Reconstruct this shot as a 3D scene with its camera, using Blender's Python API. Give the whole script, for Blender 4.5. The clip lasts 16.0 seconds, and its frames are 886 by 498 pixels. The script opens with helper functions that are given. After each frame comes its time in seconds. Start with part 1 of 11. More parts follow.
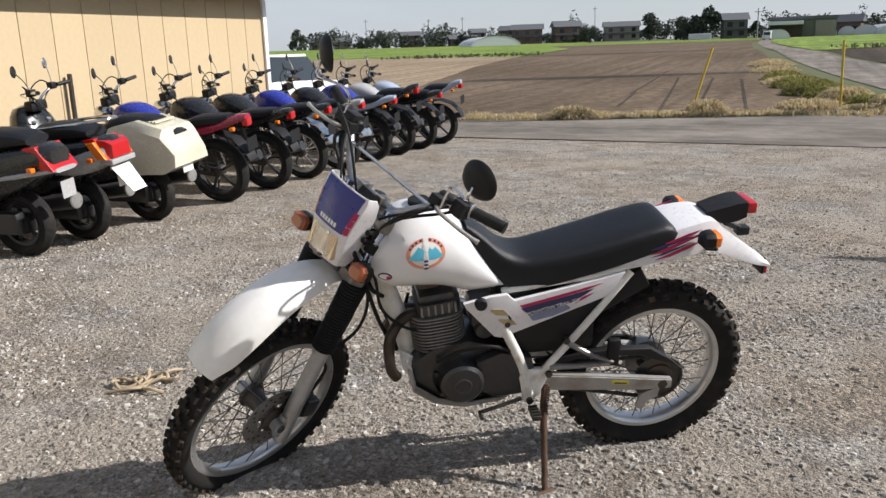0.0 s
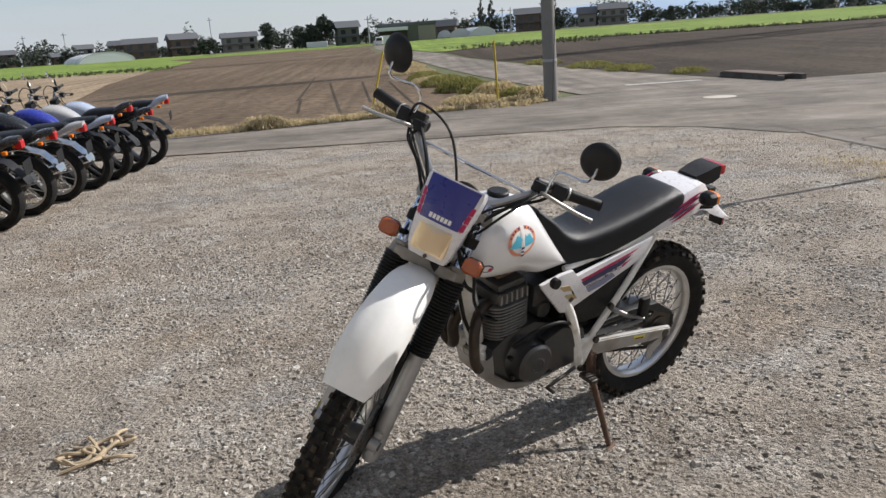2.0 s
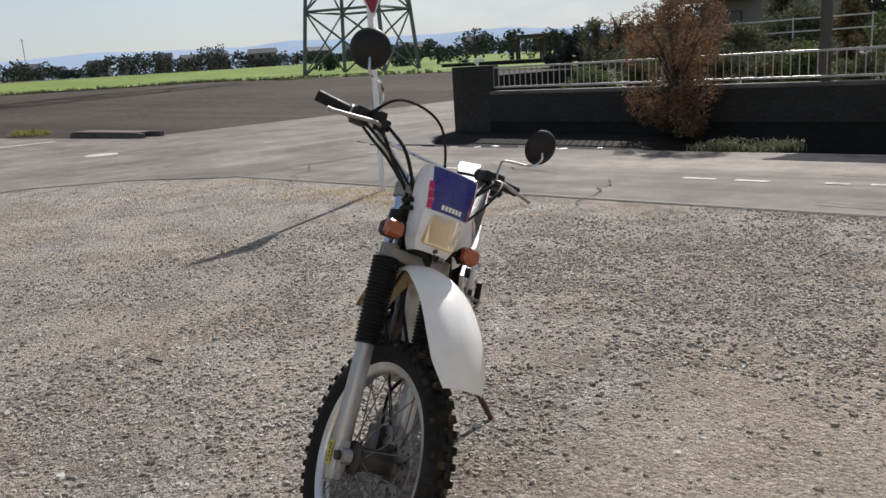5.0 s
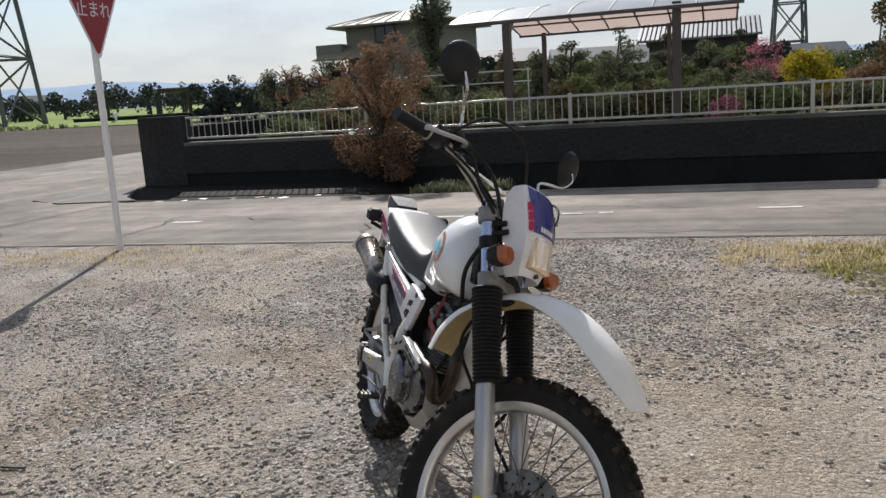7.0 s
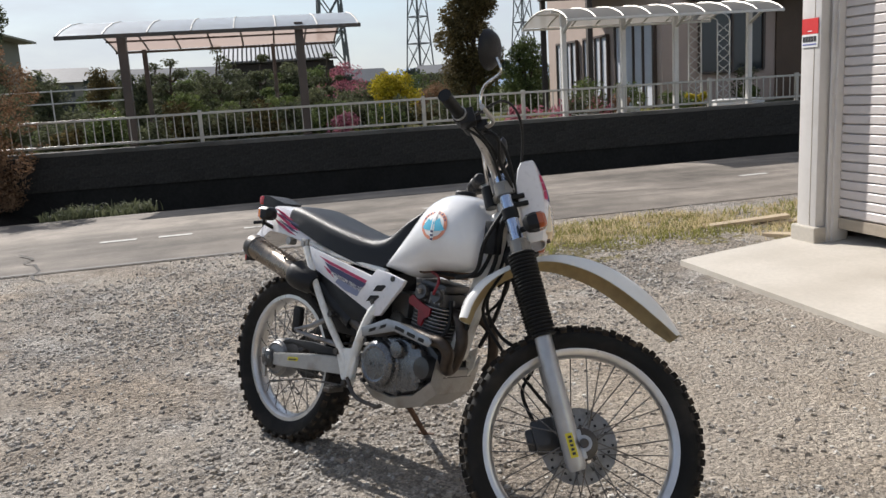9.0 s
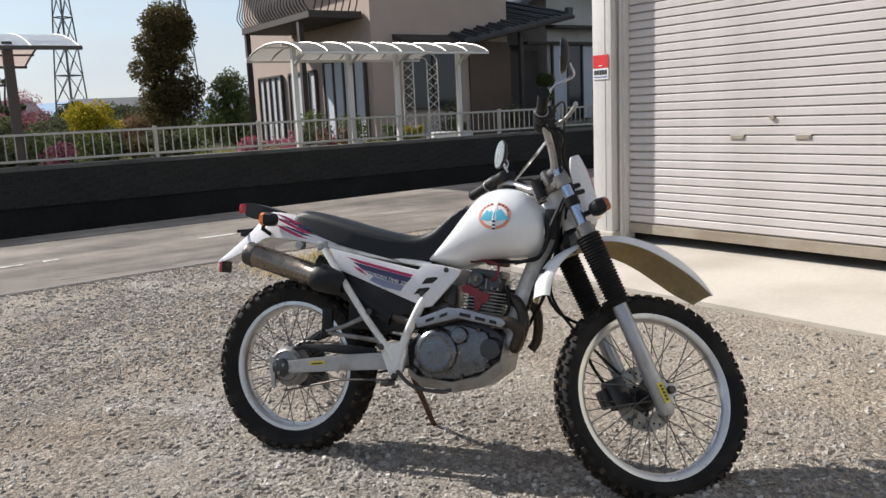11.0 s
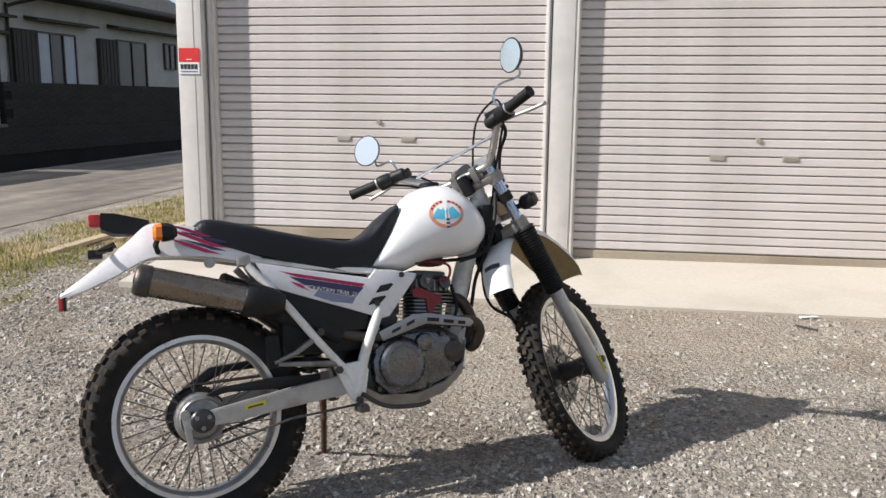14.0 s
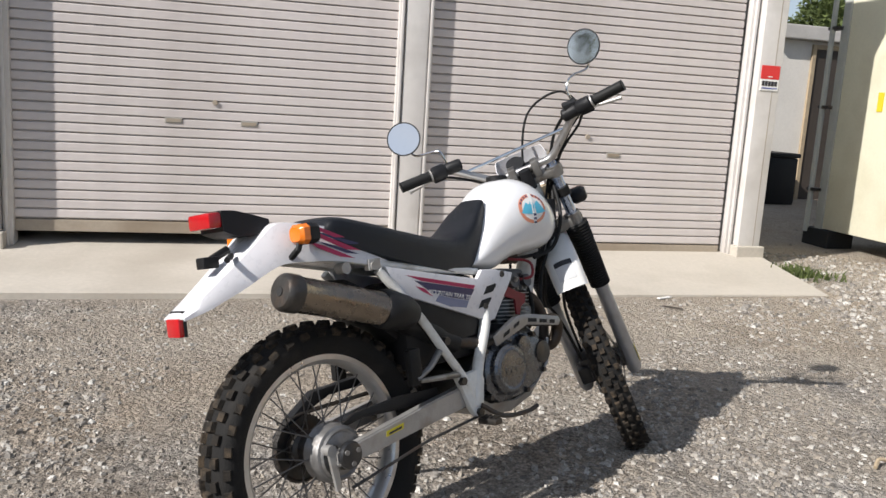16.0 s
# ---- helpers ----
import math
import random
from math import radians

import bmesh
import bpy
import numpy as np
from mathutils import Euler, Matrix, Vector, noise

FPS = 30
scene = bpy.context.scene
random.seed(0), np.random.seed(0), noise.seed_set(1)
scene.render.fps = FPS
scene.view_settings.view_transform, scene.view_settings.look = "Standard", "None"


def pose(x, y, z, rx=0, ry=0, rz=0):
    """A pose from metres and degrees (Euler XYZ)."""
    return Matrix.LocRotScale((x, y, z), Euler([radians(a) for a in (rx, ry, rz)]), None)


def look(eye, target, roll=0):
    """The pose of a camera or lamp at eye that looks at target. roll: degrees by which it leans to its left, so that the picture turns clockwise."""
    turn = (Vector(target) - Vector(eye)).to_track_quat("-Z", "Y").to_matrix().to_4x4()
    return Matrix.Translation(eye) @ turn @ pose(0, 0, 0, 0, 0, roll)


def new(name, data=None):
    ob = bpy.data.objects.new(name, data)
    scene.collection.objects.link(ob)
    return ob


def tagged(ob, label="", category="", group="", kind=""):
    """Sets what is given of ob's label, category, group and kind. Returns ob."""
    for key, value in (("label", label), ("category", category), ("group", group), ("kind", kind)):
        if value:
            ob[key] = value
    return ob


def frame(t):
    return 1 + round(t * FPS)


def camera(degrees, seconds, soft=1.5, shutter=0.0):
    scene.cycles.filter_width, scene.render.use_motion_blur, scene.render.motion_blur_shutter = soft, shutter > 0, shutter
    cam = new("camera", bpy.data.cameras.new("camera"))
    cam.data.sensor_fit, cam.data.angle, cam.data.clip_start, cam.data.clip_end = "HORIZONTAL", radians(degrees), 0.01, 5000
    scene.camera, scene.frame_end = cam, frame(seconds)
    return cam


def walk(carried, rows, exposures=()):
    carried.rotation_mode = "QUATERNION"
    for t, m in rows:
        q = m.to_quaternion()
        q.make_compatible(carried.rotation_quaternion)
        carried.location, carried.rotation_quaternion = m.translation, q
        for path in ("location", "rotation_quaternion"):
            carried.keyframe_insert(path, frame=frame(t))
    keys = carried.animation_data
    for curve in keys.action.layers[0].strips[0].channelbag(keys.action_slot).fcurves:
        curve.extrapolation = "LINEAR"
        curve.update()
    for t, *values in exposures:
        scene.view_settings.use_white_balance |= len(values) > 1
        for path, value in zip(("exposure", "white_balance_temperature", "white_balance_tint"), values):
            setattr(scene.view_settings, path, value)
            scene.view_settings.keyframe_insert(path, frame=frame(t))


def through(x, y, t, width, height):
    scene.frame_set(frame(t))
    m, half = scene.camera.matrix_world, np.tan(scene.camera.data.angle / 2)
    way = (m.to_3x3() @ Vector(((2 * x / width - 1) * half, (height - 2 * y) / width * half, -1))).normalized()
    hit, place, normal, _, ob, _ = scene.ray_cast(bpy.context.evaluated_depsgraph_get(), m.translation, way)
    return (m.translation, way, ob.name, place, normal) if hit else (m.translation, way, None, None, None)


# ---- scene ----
cam = camera(56.5, 16.0)
PATH = [
    (0, (1.124, 2.612, 1.389), (0.808, 0.694, 0.915), -1.9),
    (0.5, (1.430, 2.505, 1.410), (0.968, 0.613, 0.954), -3.2),
    (1, (1.812, 2.490, 1.412), (1.144, 0.662, 0.952), -4.1),
    (1.5, (2.068, 2.374, 1.398), (1.176, 0.651, 0.911), -4.7),
    (2, (2.335, 2.172, 1.418), (1.243, 0.571, 0.923), -4.2),
    (2.5, (2.654, 2.038, 1.406), (1.362, 0.586, 0.931), -4.4),
    (3, (2.916, 1.836, 1.396), (1.436, 0.574, 0.926), -4.7),
    (3.5, (3.068, 1.504, 1.393), (1.386, 0.530, 0.921), -3.4),
    (4, (3.255, 1.234, 1.365), (1.442, 0.533, 0.894), -3.0),
    (4.2, (3.322, 1.124, 1.372), (1.484, 0.496, 0.895), -3.2),
    (5.25, (3.319, 0.472, 1.337), (1.349, 0.287, 0.890), -3.4),
    (6.3, (3.204, -0.154, 1.307), (1.264, 0.080, 0.882), -3.7),
    (6.5, (3.134, -0.286, 1.320), (1.200, 0.019, 0.915), -3.8),
    (7, (3.079, -0.546, 1.315), (1.189, -0.010, 0.942), -3.2),
    (7.5, (3.020, -0.839, 1.312), (1.227, -0.048, 0.919), -2.0),
    (8, (2.850, -1.120, 1.277), (1.158, -0.132, 0.871), -3.2),
    (8.5, (2.696, -1.378, 1.283), (1.142, -0.185, 0.882), -3.7),
    (9, (2.558, -1.696, 1.280), (1.192, -0.285, 0.904), -3.2),
    (9.2, (2.492, -1.797, 1.277), (1.203, -0.312, 0.917), -3.0),
    (10.25, (2.025, -2.279, 1.255), (1.062, -0.535, 0.927), -2.3),
    (11.3, (1.442, -2.590, 1.218), (0.861, -0.703, 0.899), -2.3),
    (11.5, (1.328, -2.616, 1.226), (0.843, -0.701, 0.915), -2.1),
    (12, (1.009, -2.688, 1.222), (0.797, -0.724, 0.906), -1.0),
    (12.5, (0.662, -2.640, 1.200), (0.680, -0.672, 0.847), -0.2),
    (13, (0.386, -2.506, 1.228), (0.660, -0.559, 0.860), -0.8),
    (13.5, (0.050, -2.438, 1.219), (0.653, -0.563, 0.870), 0.1),
    (14, (-0.260, -2.344, 1.222), (0.520, -0.536, 0.879), 0.6),
    (14.5, (-0.544, -2.134, 1.228), (0.364, -0.387, 0.870), 0.9),
    (15, (-0.847, -1.945, 1.182), (0.302, -0.350, 0.811), 3.4),
    (15.5, (-1.090, -1.748, 1.176), (0.233, -0.292, 0.818), 3.5),
    (16, (-1.237, -1.451, 1.174), (0.202, -0.105, 0.831), 3.5),
]
walk(cam, [(t, look(eye, aim, roll)) for t, eye, aim, roll in PATH], exposures=[(0.0, 0.39), (2.0, 0.35), (4.0, 0.20), (6.5, 0.38), (7.0, 0.35), (7.5, 0.29), (8.0, 0.52), (8.5, 0.50), (9.0, 0.48), (12.5, 0.57), (13.5, 0.54), (14.0, 0.50), (16.0, 0.31)])

# ---- world, sun, exposure ----
SUN_TO = Vector((-0.985, 0.173, 0.74)).normalized()
world = bpy.data.worlds.new("sky")
scene.world = world
world.use_nodes = True
wt = world.node_tree
wt.nodes.clear()
w_out = wt.nodes.new("ShaderNodeOutputWorld")
w_bg = wt.nodes.new("ShaderNodeBackground")
w_sky = wt.nodes.new("ShaderNodeTexSky")
w_sky.sky_type = "NISHITA"
w_sky.sun_disc = False
w_sky.sun_elevation = math.asin(SUN_TO.z)
w_sky.sun_rotation = math.atan2(SUN_TO.x, SUN_TO.y)
w_sky.air_density, w_sky.dust_density, w_sky.ozone_density = 1.0, 0.5, 1.6
w_co = wt.nodes.new("ShaderNodeTexCoord")
w_map = wt.nodes.new("ShaderNodeMapping")
w_map.inputs["Scale"].default_value = (1.6, 1.6, 5.5)
w_noise = wt.nodes.new("ShaderNodeTexNoise")
w_noise.inputs["Scale"].default_value = 2.2
w_noise.inputs["Detail"].default_value = 7.0
w_noise.inputs["Roughness"].default_value = 0.58
w_ramp = wt.nodes.new("ShaderNodeValToRGB")
w_ramp.color_ramp.elements[0].position, w_ramp.color_ramp.elements[0].color = 0.40, (0, 0, 0, 1)
w_ramp.color_ramp.elements[1].position, w_ramp.color_ramp.elements[1].color = 0.66, (0.75, 0.75, 0.75, 1)
w_mix = wt.nodes.new("ShaderNodeMix")
w_mix.data_type = "RGBA"
w_mix.inputs[7].default_value = (6.3, 6.4, 6.7, 1)
wt.links.new(w_co.outputs["Generated"], w_map.inputs["Vector"])
wt.links.new(w_map.outputs["Vector"], w_noise.inputs["Vector"])
wt.links.new(w_noise.outputs["Fac"], w_ramp.inputs["Fac"])
wt.links.new(w_ramp.outputs["Color"], w_mix.inputs[0])
wt.links.new(w_sky.outputs["Color"], w_mix.inputs[6])
# pale haze along the horizon
w_sep = wt.nodes.new("ShaderNodeSeparateXYZ")
w_rng = wt.nodes.new("ShaderNodeMapRange")
w_rng.interpolation_type = "SMOOTHSTEP"
w_rng.inputs["From Max"].default_value = 0.30
w_rng.inputs["To Min"].default_value, w_rng.inputs["To Max"].default_value = 0.72, 0.0
w_hz = wt.nodes.new("ShaderNodeMix")
w_hz.data_type = "RGBA"
w_hz.inputs[7].default_value = (4.7, 5.2, 6.0, 1)
wt.links.new(w_co.outputs["Generated"], w_sep.inputs["Vector"])
wt.links.new(w_sep.outputs["Z"], w_rng.inputs["Value"])
wt.links.new(w_rng.outputs["Result"], w_hz.inputs[0])
wt.links.new(w_mix.outputs[2], w_hz.inputs[6])
wt.links.new(w_hz.outputs[2], w_bg.inputs["Color"])
w_bg.inputs["Strength"].default_value = 0.088
wt.links.new(w_bg.outputs["Background"], w_out.inputs["Surface"])
sun = new("sun", bpy.data.lights.new("sun", "SUN"))
sun.data.energy, sun.data.angle, sun.data.color = 5.0, radians(0.6), (1.0, 0.955, 0.91)
sun.matrix_world = look(SUN_TO * 50, (0, 0, 0))

# ---- materials ----


def mat(name, col, rough=0.6, metal=0.0, var=0.12, scale=3.0, fine=45.0, bump=0.15, bscale=120.0, dirt=None, dirt_amt=0.0, dirt_scale=2.0, coat=0.0, per_object=0.0, spec=0.5):
    """A surface with colour variation at two scales, optional dirt patches and a fine relief."""
    m = bpy.data.materials.new(name)
    m.use_nodes = True
    nt = m.node_tree
    b = nt.nodes["Principled BSDF"]
    co = nt.nodes.new("ShaderNodeTexCoord")
    n1, n2 = nt.nodes.new("ShaderNodeTexNoise"), nt.nodes.new("ShaderNodeTexNoise")
    n1.inputs["Scale"].default_value, n2.inputs["Scale"].default_value = scale, fine
    n1.inputs["Detail"].default_value, n2.inputs["Detail"].default_value = 4.0, 3.0
    nt.links.new(co.outputs["Object"], n1.inputs["Vector"])
    nt.links.new(co.outputs["Object"], n2.inputs["Vector"])
    add = nt.nodes.new("ShaderNodeMath")
    add.operation = "ADD"
    nt.links.new(n1.outputs["Fac"], add.inputs[0])
    nt.links.new(n2.outputs["Fac"], add.inputs[1])
    ramp = nt.nodes.new("ShaderNodeMapRange")
    ramp.inputs["From Min"].default_value, ramp.inputs["From Max"].default_value = 0.65, 1.35
    ramp.inputs["To Min"].default_value, ramp.inputs["To Max"].default_value = 1 - var, 1 + var
    nt.links.new(add.outputs[0], ramp.inputs["Value"])
    last = ramp.outputs["Result"]
    if per_object:
        info = nt.nodes.new("ShaderNodeObjectInfo")
        pr = nt.nodes.new("ShaderNodeMapRange")
        pr.inputs["To Min"].default_value, pr.inputs["To Max"].default_value = 1 - per_object, 1 + per_object
        nt.links.new(info.outputs["Random"], pr.inputs["Value"])
        mul = nt.nodes.new("ShaderNodeMath")
        mul.operation = "MULTIPLY"
        nt.links.new(last, mul.inputs[0])
        nt.links.new(pr.outputs["Result"], mul.inputs[1])
        last = mul.outputs[0]
    tint = nt.nodes.new("ShaderNodeVectorMath")
    tint.operation = "SCALE"
    tint.inputs[0].default_value = col
    nt.links.new(last, tint.inputs["Scale"])
    colour = tint.outputs["Vector"]
    if dirt:
        n3 = nt.nodes.new("ShaderNodeTexNoise")
        n3.inputs["Scale"].default_value, n3.inputs["Detail"].default_value = dirt_scale, 6.0
        nt.links.new(co.outputs["Object"], n3.inputs["Vector"])
        r3 = nt.nodes.new("ShaderNodeMapRange")
        r3.inputs["From Min"].default_value, r3.inputs["From Max"].default_value = 0.5, 0.72
        r3.inputs["To Max"].default_value = dirt_amt
        nt.links.new(n3.outputs["Fac"], r3.inputs["Value"])
        mx = nt.nodes.new("ShaderNodeMix")
        mx.data_type = "RGBA"
        mx.inputs[7].default_value = (*dirt, 1)
        nt.links.new(r3.outputs["Result"], mx.inputs[0])
        nt.links.new(colour, mx.inputs[6])
        colour = mx.outputs[2]
    nt.links.new(colour, b.inputs["Base Color"])
    rr = nt.nodes.new("ShaderNodeMapRange")
    rr.inputs["To Min"].default_value, rr.inputs["To Max"].default_value = max(0.02, rough - 0.12), min(1, rough + 0.12)
    nt.links.new(n2.outputs["Fac"], rr.inputs["Value"])
    nt.links.new(rr.outputs["Result"], b.inputs["Roughness"])
    b.inputs["Metallic"].default_value = metal
    b.inputs["Specular IOR Level"].default_value = spec
    b.inputs["Coat Weight"].default_value = coat
    b.inputs["Coat Roughness"].default_value = 0.06
    if bump:
        n4 = nt.nodes.new("ShaderNodeTexNoise")
        n4.inputs["Scale"].default_value, n4.inputs["Detail"].default_value = bscale, 4.0
        nt.links.new(co.outputs["Object"], n4.inputs["Vector"])
        bp = nt.nodes.new("ShaderNodeBump")
        bp.inputs["Strength"].default_value, bp.inputs["Distance"].default_value = bump, 0.01
        nt.links.new(n4.outputs["Fac"], bp.inputs["Height"])
        nt.links.new(bp.outputs["Normal"], b.inputs["Normal"])
    return m


def island_mat(name, dark, light, rough=0.85, trans=0.0):
    """Colour that differs from island to island: stones, leaves, blades."""
    m = bpy.data.materials.new(name)
    m.use_nodes = True
    nt = m.node_tree
    b = nt.nodes["Principled BSDF"]
    g = nt.nodes.new("ShaderNodeNewGeometry")
    co = nt.nodes.new("ShaderNodeTexCoord")
    n1 = nt.nodes.new("ShaderNodeTexNoise")
    n1.inputs["Scale"].default_value = 1.3
    nt.links.new(co.outputs["Object"], n1.inputs["Vector"])
    mx0 = nt.nodes.new("ShaderNodeMath")
    mx0.operation = "MULTIPLY_ADD"
    mx0.inputs[1].default_value, mx0.inputs[2].default_value = 0.5, -0.15
    nt.links.new(n1.outputs["Fac"], mx0.inputs[0])
    ad = nt.nodes.new("ShaderNodeMath")
    ad.operation = "MULTIPLY_ADD"
    ad.inputs[1].default_value = 0.8
    nt.links.new(g.outputs["Random Per Island"], ad.inputs[0])
    nt.links.new(mx0.outputs[0], ad.inputs[2])
    mx = nt.nodes.new("ShaderNodeMix")
    mx.data_type = "RGBA"
    mx.inputs[6].default_value, mx.inputs[7].default_value = (*dark, 1), (*light, 1)
    nt.links.new(ad.outputs[0], mx.inputs[0])
    nt.links.new(mx.outputs[2], b.inputs["Base Color"])
    b.inputs["Roughness"].default_value = rough
    b.inputs["Specular IOR Level"].default_value = 0.3
    if trans:
        tr = nt.nodes.new("ShaderNodeBsdfTranslucent")
        nt.links.new(mx.outputs[2], tr.inputs["Color"])
        ms = nt.nodes.new("ShaderNodeMixShader")
        ms.inputs[0].default_value = trans
        nt.links.new(b.outputs["BSDF"], ms.inputs[1])
        nt.links.new(tr.outputs["BSDF"], ms.inputs[2])
        nt.links.new(ms.outputs[0], nt.nodes["Material Output"].inputs["Surface"])
    return m


def ground_mat(name, cols, scale_big, scale_fine, bump=0.5, rough=0.95):
    """Soil or lawn: three colours mixed by big stains and fine grain, with grains as relief."""
    m = bpy.data.materials.new(name)
    m.use_nodes = True
    nt = m.node_tree
    b = nt.nodes["Principled BSDF"]
    co = nt.nodes.new("ShaderNodeTexCoord")
    big, fin = nt.nodes.new("ShaderNodeTexNoise"), nt.nodes.new("ShaderNodeTexNoise")
    big.inputs["Scale"].default_value, big.inputs["Detail"].default_value = scale_big, 6.0
    fin.inputs["Scale"].default_value, fin.inputs["Detail"].default_value = scale_fine, 8.0
    for n in (big, fin):
        nt.links.new(co.outputs["Object"], n.inputs["Vector"])
    r1, r2 = nt.nodes.new("ShaderNodeMapRange"), nt.nodes.new("ShaderNodeMapRange")
    r1.inputs["From Min"].default_value, r1.inputs["From Max"].default_value = 0.40, 0.60
    r2.inputs["From Min"].default_value, r2.inputs["From Max"].default_value = 0.3, 0.7
    nt.links.new(big.outputs["Fac"], r1.inputs["Value"])
    nt.links.new(fin.outputs["Fac"], r2.inputs["Value"])
    m1, m2 = nt.nodes.new("ShaderNodeMix"), nt.nodes.new("ShaderNodeMix")
    m1.data_type = m2.data_type = "RGBA"
    m1.inputs[6].default_value, m1.inputs[7].default_value = (*cols[0], 1), (*cols[1], 1)
    m2.inputs[7].default_value = (*cols[2], 1)
    nt.links.new(r1.outputs["Result"], m1.inputs[0])
    nt.links.new(m1.outputs[2], m2.inputs[6])
    sc = nt.nodes.new("ShaderNodeMath")
    sc.operation = "MULTIPLY"
    sc.inputs[1].default_value = 0.55
    nt.links.new(r2.outputs["Result"], sc.inputs[0])
    nt.links.new(sc.outputs[0], m2.inputs[0])
    colour = m2.outputs[2]
    height = fin.outputs["Fac"]
    nt.links.new(colour, b.inputs["Base Color"])
    b.inputs["Roughness"].default_value = rough
    b.inputs["Specular IOR Level"].default_value = 0.25
    bp = nt.nodes.new("ShaderNodeBump")
    bp.inputs["Strength"].default_value, bp.inputs["Distance"].default_value = bump, 0.02
    nt.links.new(height, bp.inputs["Height"])
    nt.links.new(bp.outputs["Normal"], b.inputs["Normal"])
    return m


def field_mat(name, dark, light, furrow):
    """Worked farmland: furrows or drilled rows along the plot, broad damp patches and clods."""
    m = bpy.data.materials.new(name)
    m.use_nodes = True
    nt = m.node_tree
    N, L = nt.nodes.new, nt.links.new
    b = nt.nodes["Principled BSDF"]
    co = N("ShaderNodeTexCoord").outputs["Object"]

    def noise_at(scale, stretch, detail):
        mp = N("ShaderNodeMapping")
        mp.inputs["Scale"].default_value = stretch
        n = N("ShaderNodeTexNoise")
        n.inputs["Scale"].default_value, n.inputs["Detail"].default_value = scale, detail
        L(co, mp.inputs["Vector"])
        L(mp.outputs["Vector"], n.inputs["Vector"])
        return n.outputs["Fac"]

    def spread(value, f0, f1, t0, t1):
        r = N("ShaderNodeMapRange")
        for key, val in (("From Min", f0), ("From Max", f1), ("To Min", t0), ("To Max", t1)):
            r.inputs[key].default_value = val
        L(value, r.inputs["Value"])
        return r.outputs["Result"]

    rows = noise_at(furrow, (1.0, 0.02, 1.0), 3.0)
    mx = N("ShaderNodeMix")
    mx.data_type = "RGBA"
    mx.inputs[6].default_value, mx.inputs[7].default_value = (*dark, 1), (*light, 1)
    L(spread(noise_at(0.09, (1, 1, 1), 5.0), 0.35, 0.65, 0.0, 1.0), mx.inputs[0])
    c = mx.outputs[2]
    for fac, low, high in ((rows, 0.78, 1.22), (noise_at(4.5, (1, 1, 1), 7.0), 0.62, 1.38)):
        v = N("ShaderNodeVectorMath")
        v.operation = "SCALE"
        L(c, v.inputs[0])
        L(spread(fac, 0.32, 0.68, low, high), v.inputs["Scale"])
        c = v.outputs["Vector"]
    L(c, b.inputs["Base Color"])
    b.inputs["Roughness"].default_value = 0.97
    b.inputs["Specular IOR Level"].default_value = 0.15
    bp = N("ShaderNodeBump")
    bp.inputs["Strength"].default_value, bp.inputs["Distance"].default_value = 0.7, 0.06
    L(noise_at(7.0, (1, 1, 1), 6.0), bp.inputs["Height"])
    L(bp.outputs["Normal"], b.inputs["Normal"])
    return m


def film_mat(name, col, through=0.6, rough=0.4, clear=0.55):
    """A translucent roof sheet: part of the light passes straight, the rest is scattered."""
    m = bpy.data.materials.new(name)
    m.use_nodes = True
    nt = m.node_tree
    b = nt.nodes["Principled BSDF"]
    b.inputs["Base Color"].default_value = (*col, 1)
    b.inputs["Roughness"].default_value = rough
    tr = nt.nodes.new("ShaderNodeBsdfTranslucent")
    tr.inputs["Color"].default_value = (*col, 1)
    ms = nt.nodes.new("ShaderNodeMixShader")
    ms.inputs[0].default_value = through
    nt.links.new(b.outputs["BSDF"], ms.inputs[1])
    nt.links.new(tr.outputs["BSDF"], ms.inputs[2])
    tp = nt.nodes.new("ShaderNodeBsdfTransparent")
    tp.inputs["Color"].default_value = (*[0.5 + 0.5 * k for k in col], 1)
    mc = nt.nodes.new("ShaderNodeMixShader")
    mc.inputs[0].default_value = clear
    nt.links.new(ms.outputs[0], mc.inputs[1])
    nt.links.new(tp.outputs["BSDF"], mc.inputs[2])
    nt.links.new(mc.outputs[0], nt.nodes["Material Output"].inputs["Surface"])
    return m


def glass_mat(name, col, rough=0.05, trans=0.9):
    m = bpy.data.materials.new(name)
    m.use_nodes = True
    b = m.node_tree.nodes["Principled BSDF"]
    b.inputs["Base Color"].default_value = (*col, 1)
    b.inputs["Roughness"].default_value = rough
    b.inputs["Transmission Weight"].default_value = trans
    b.inputs["IOR"].default_value = 1.45
    return m




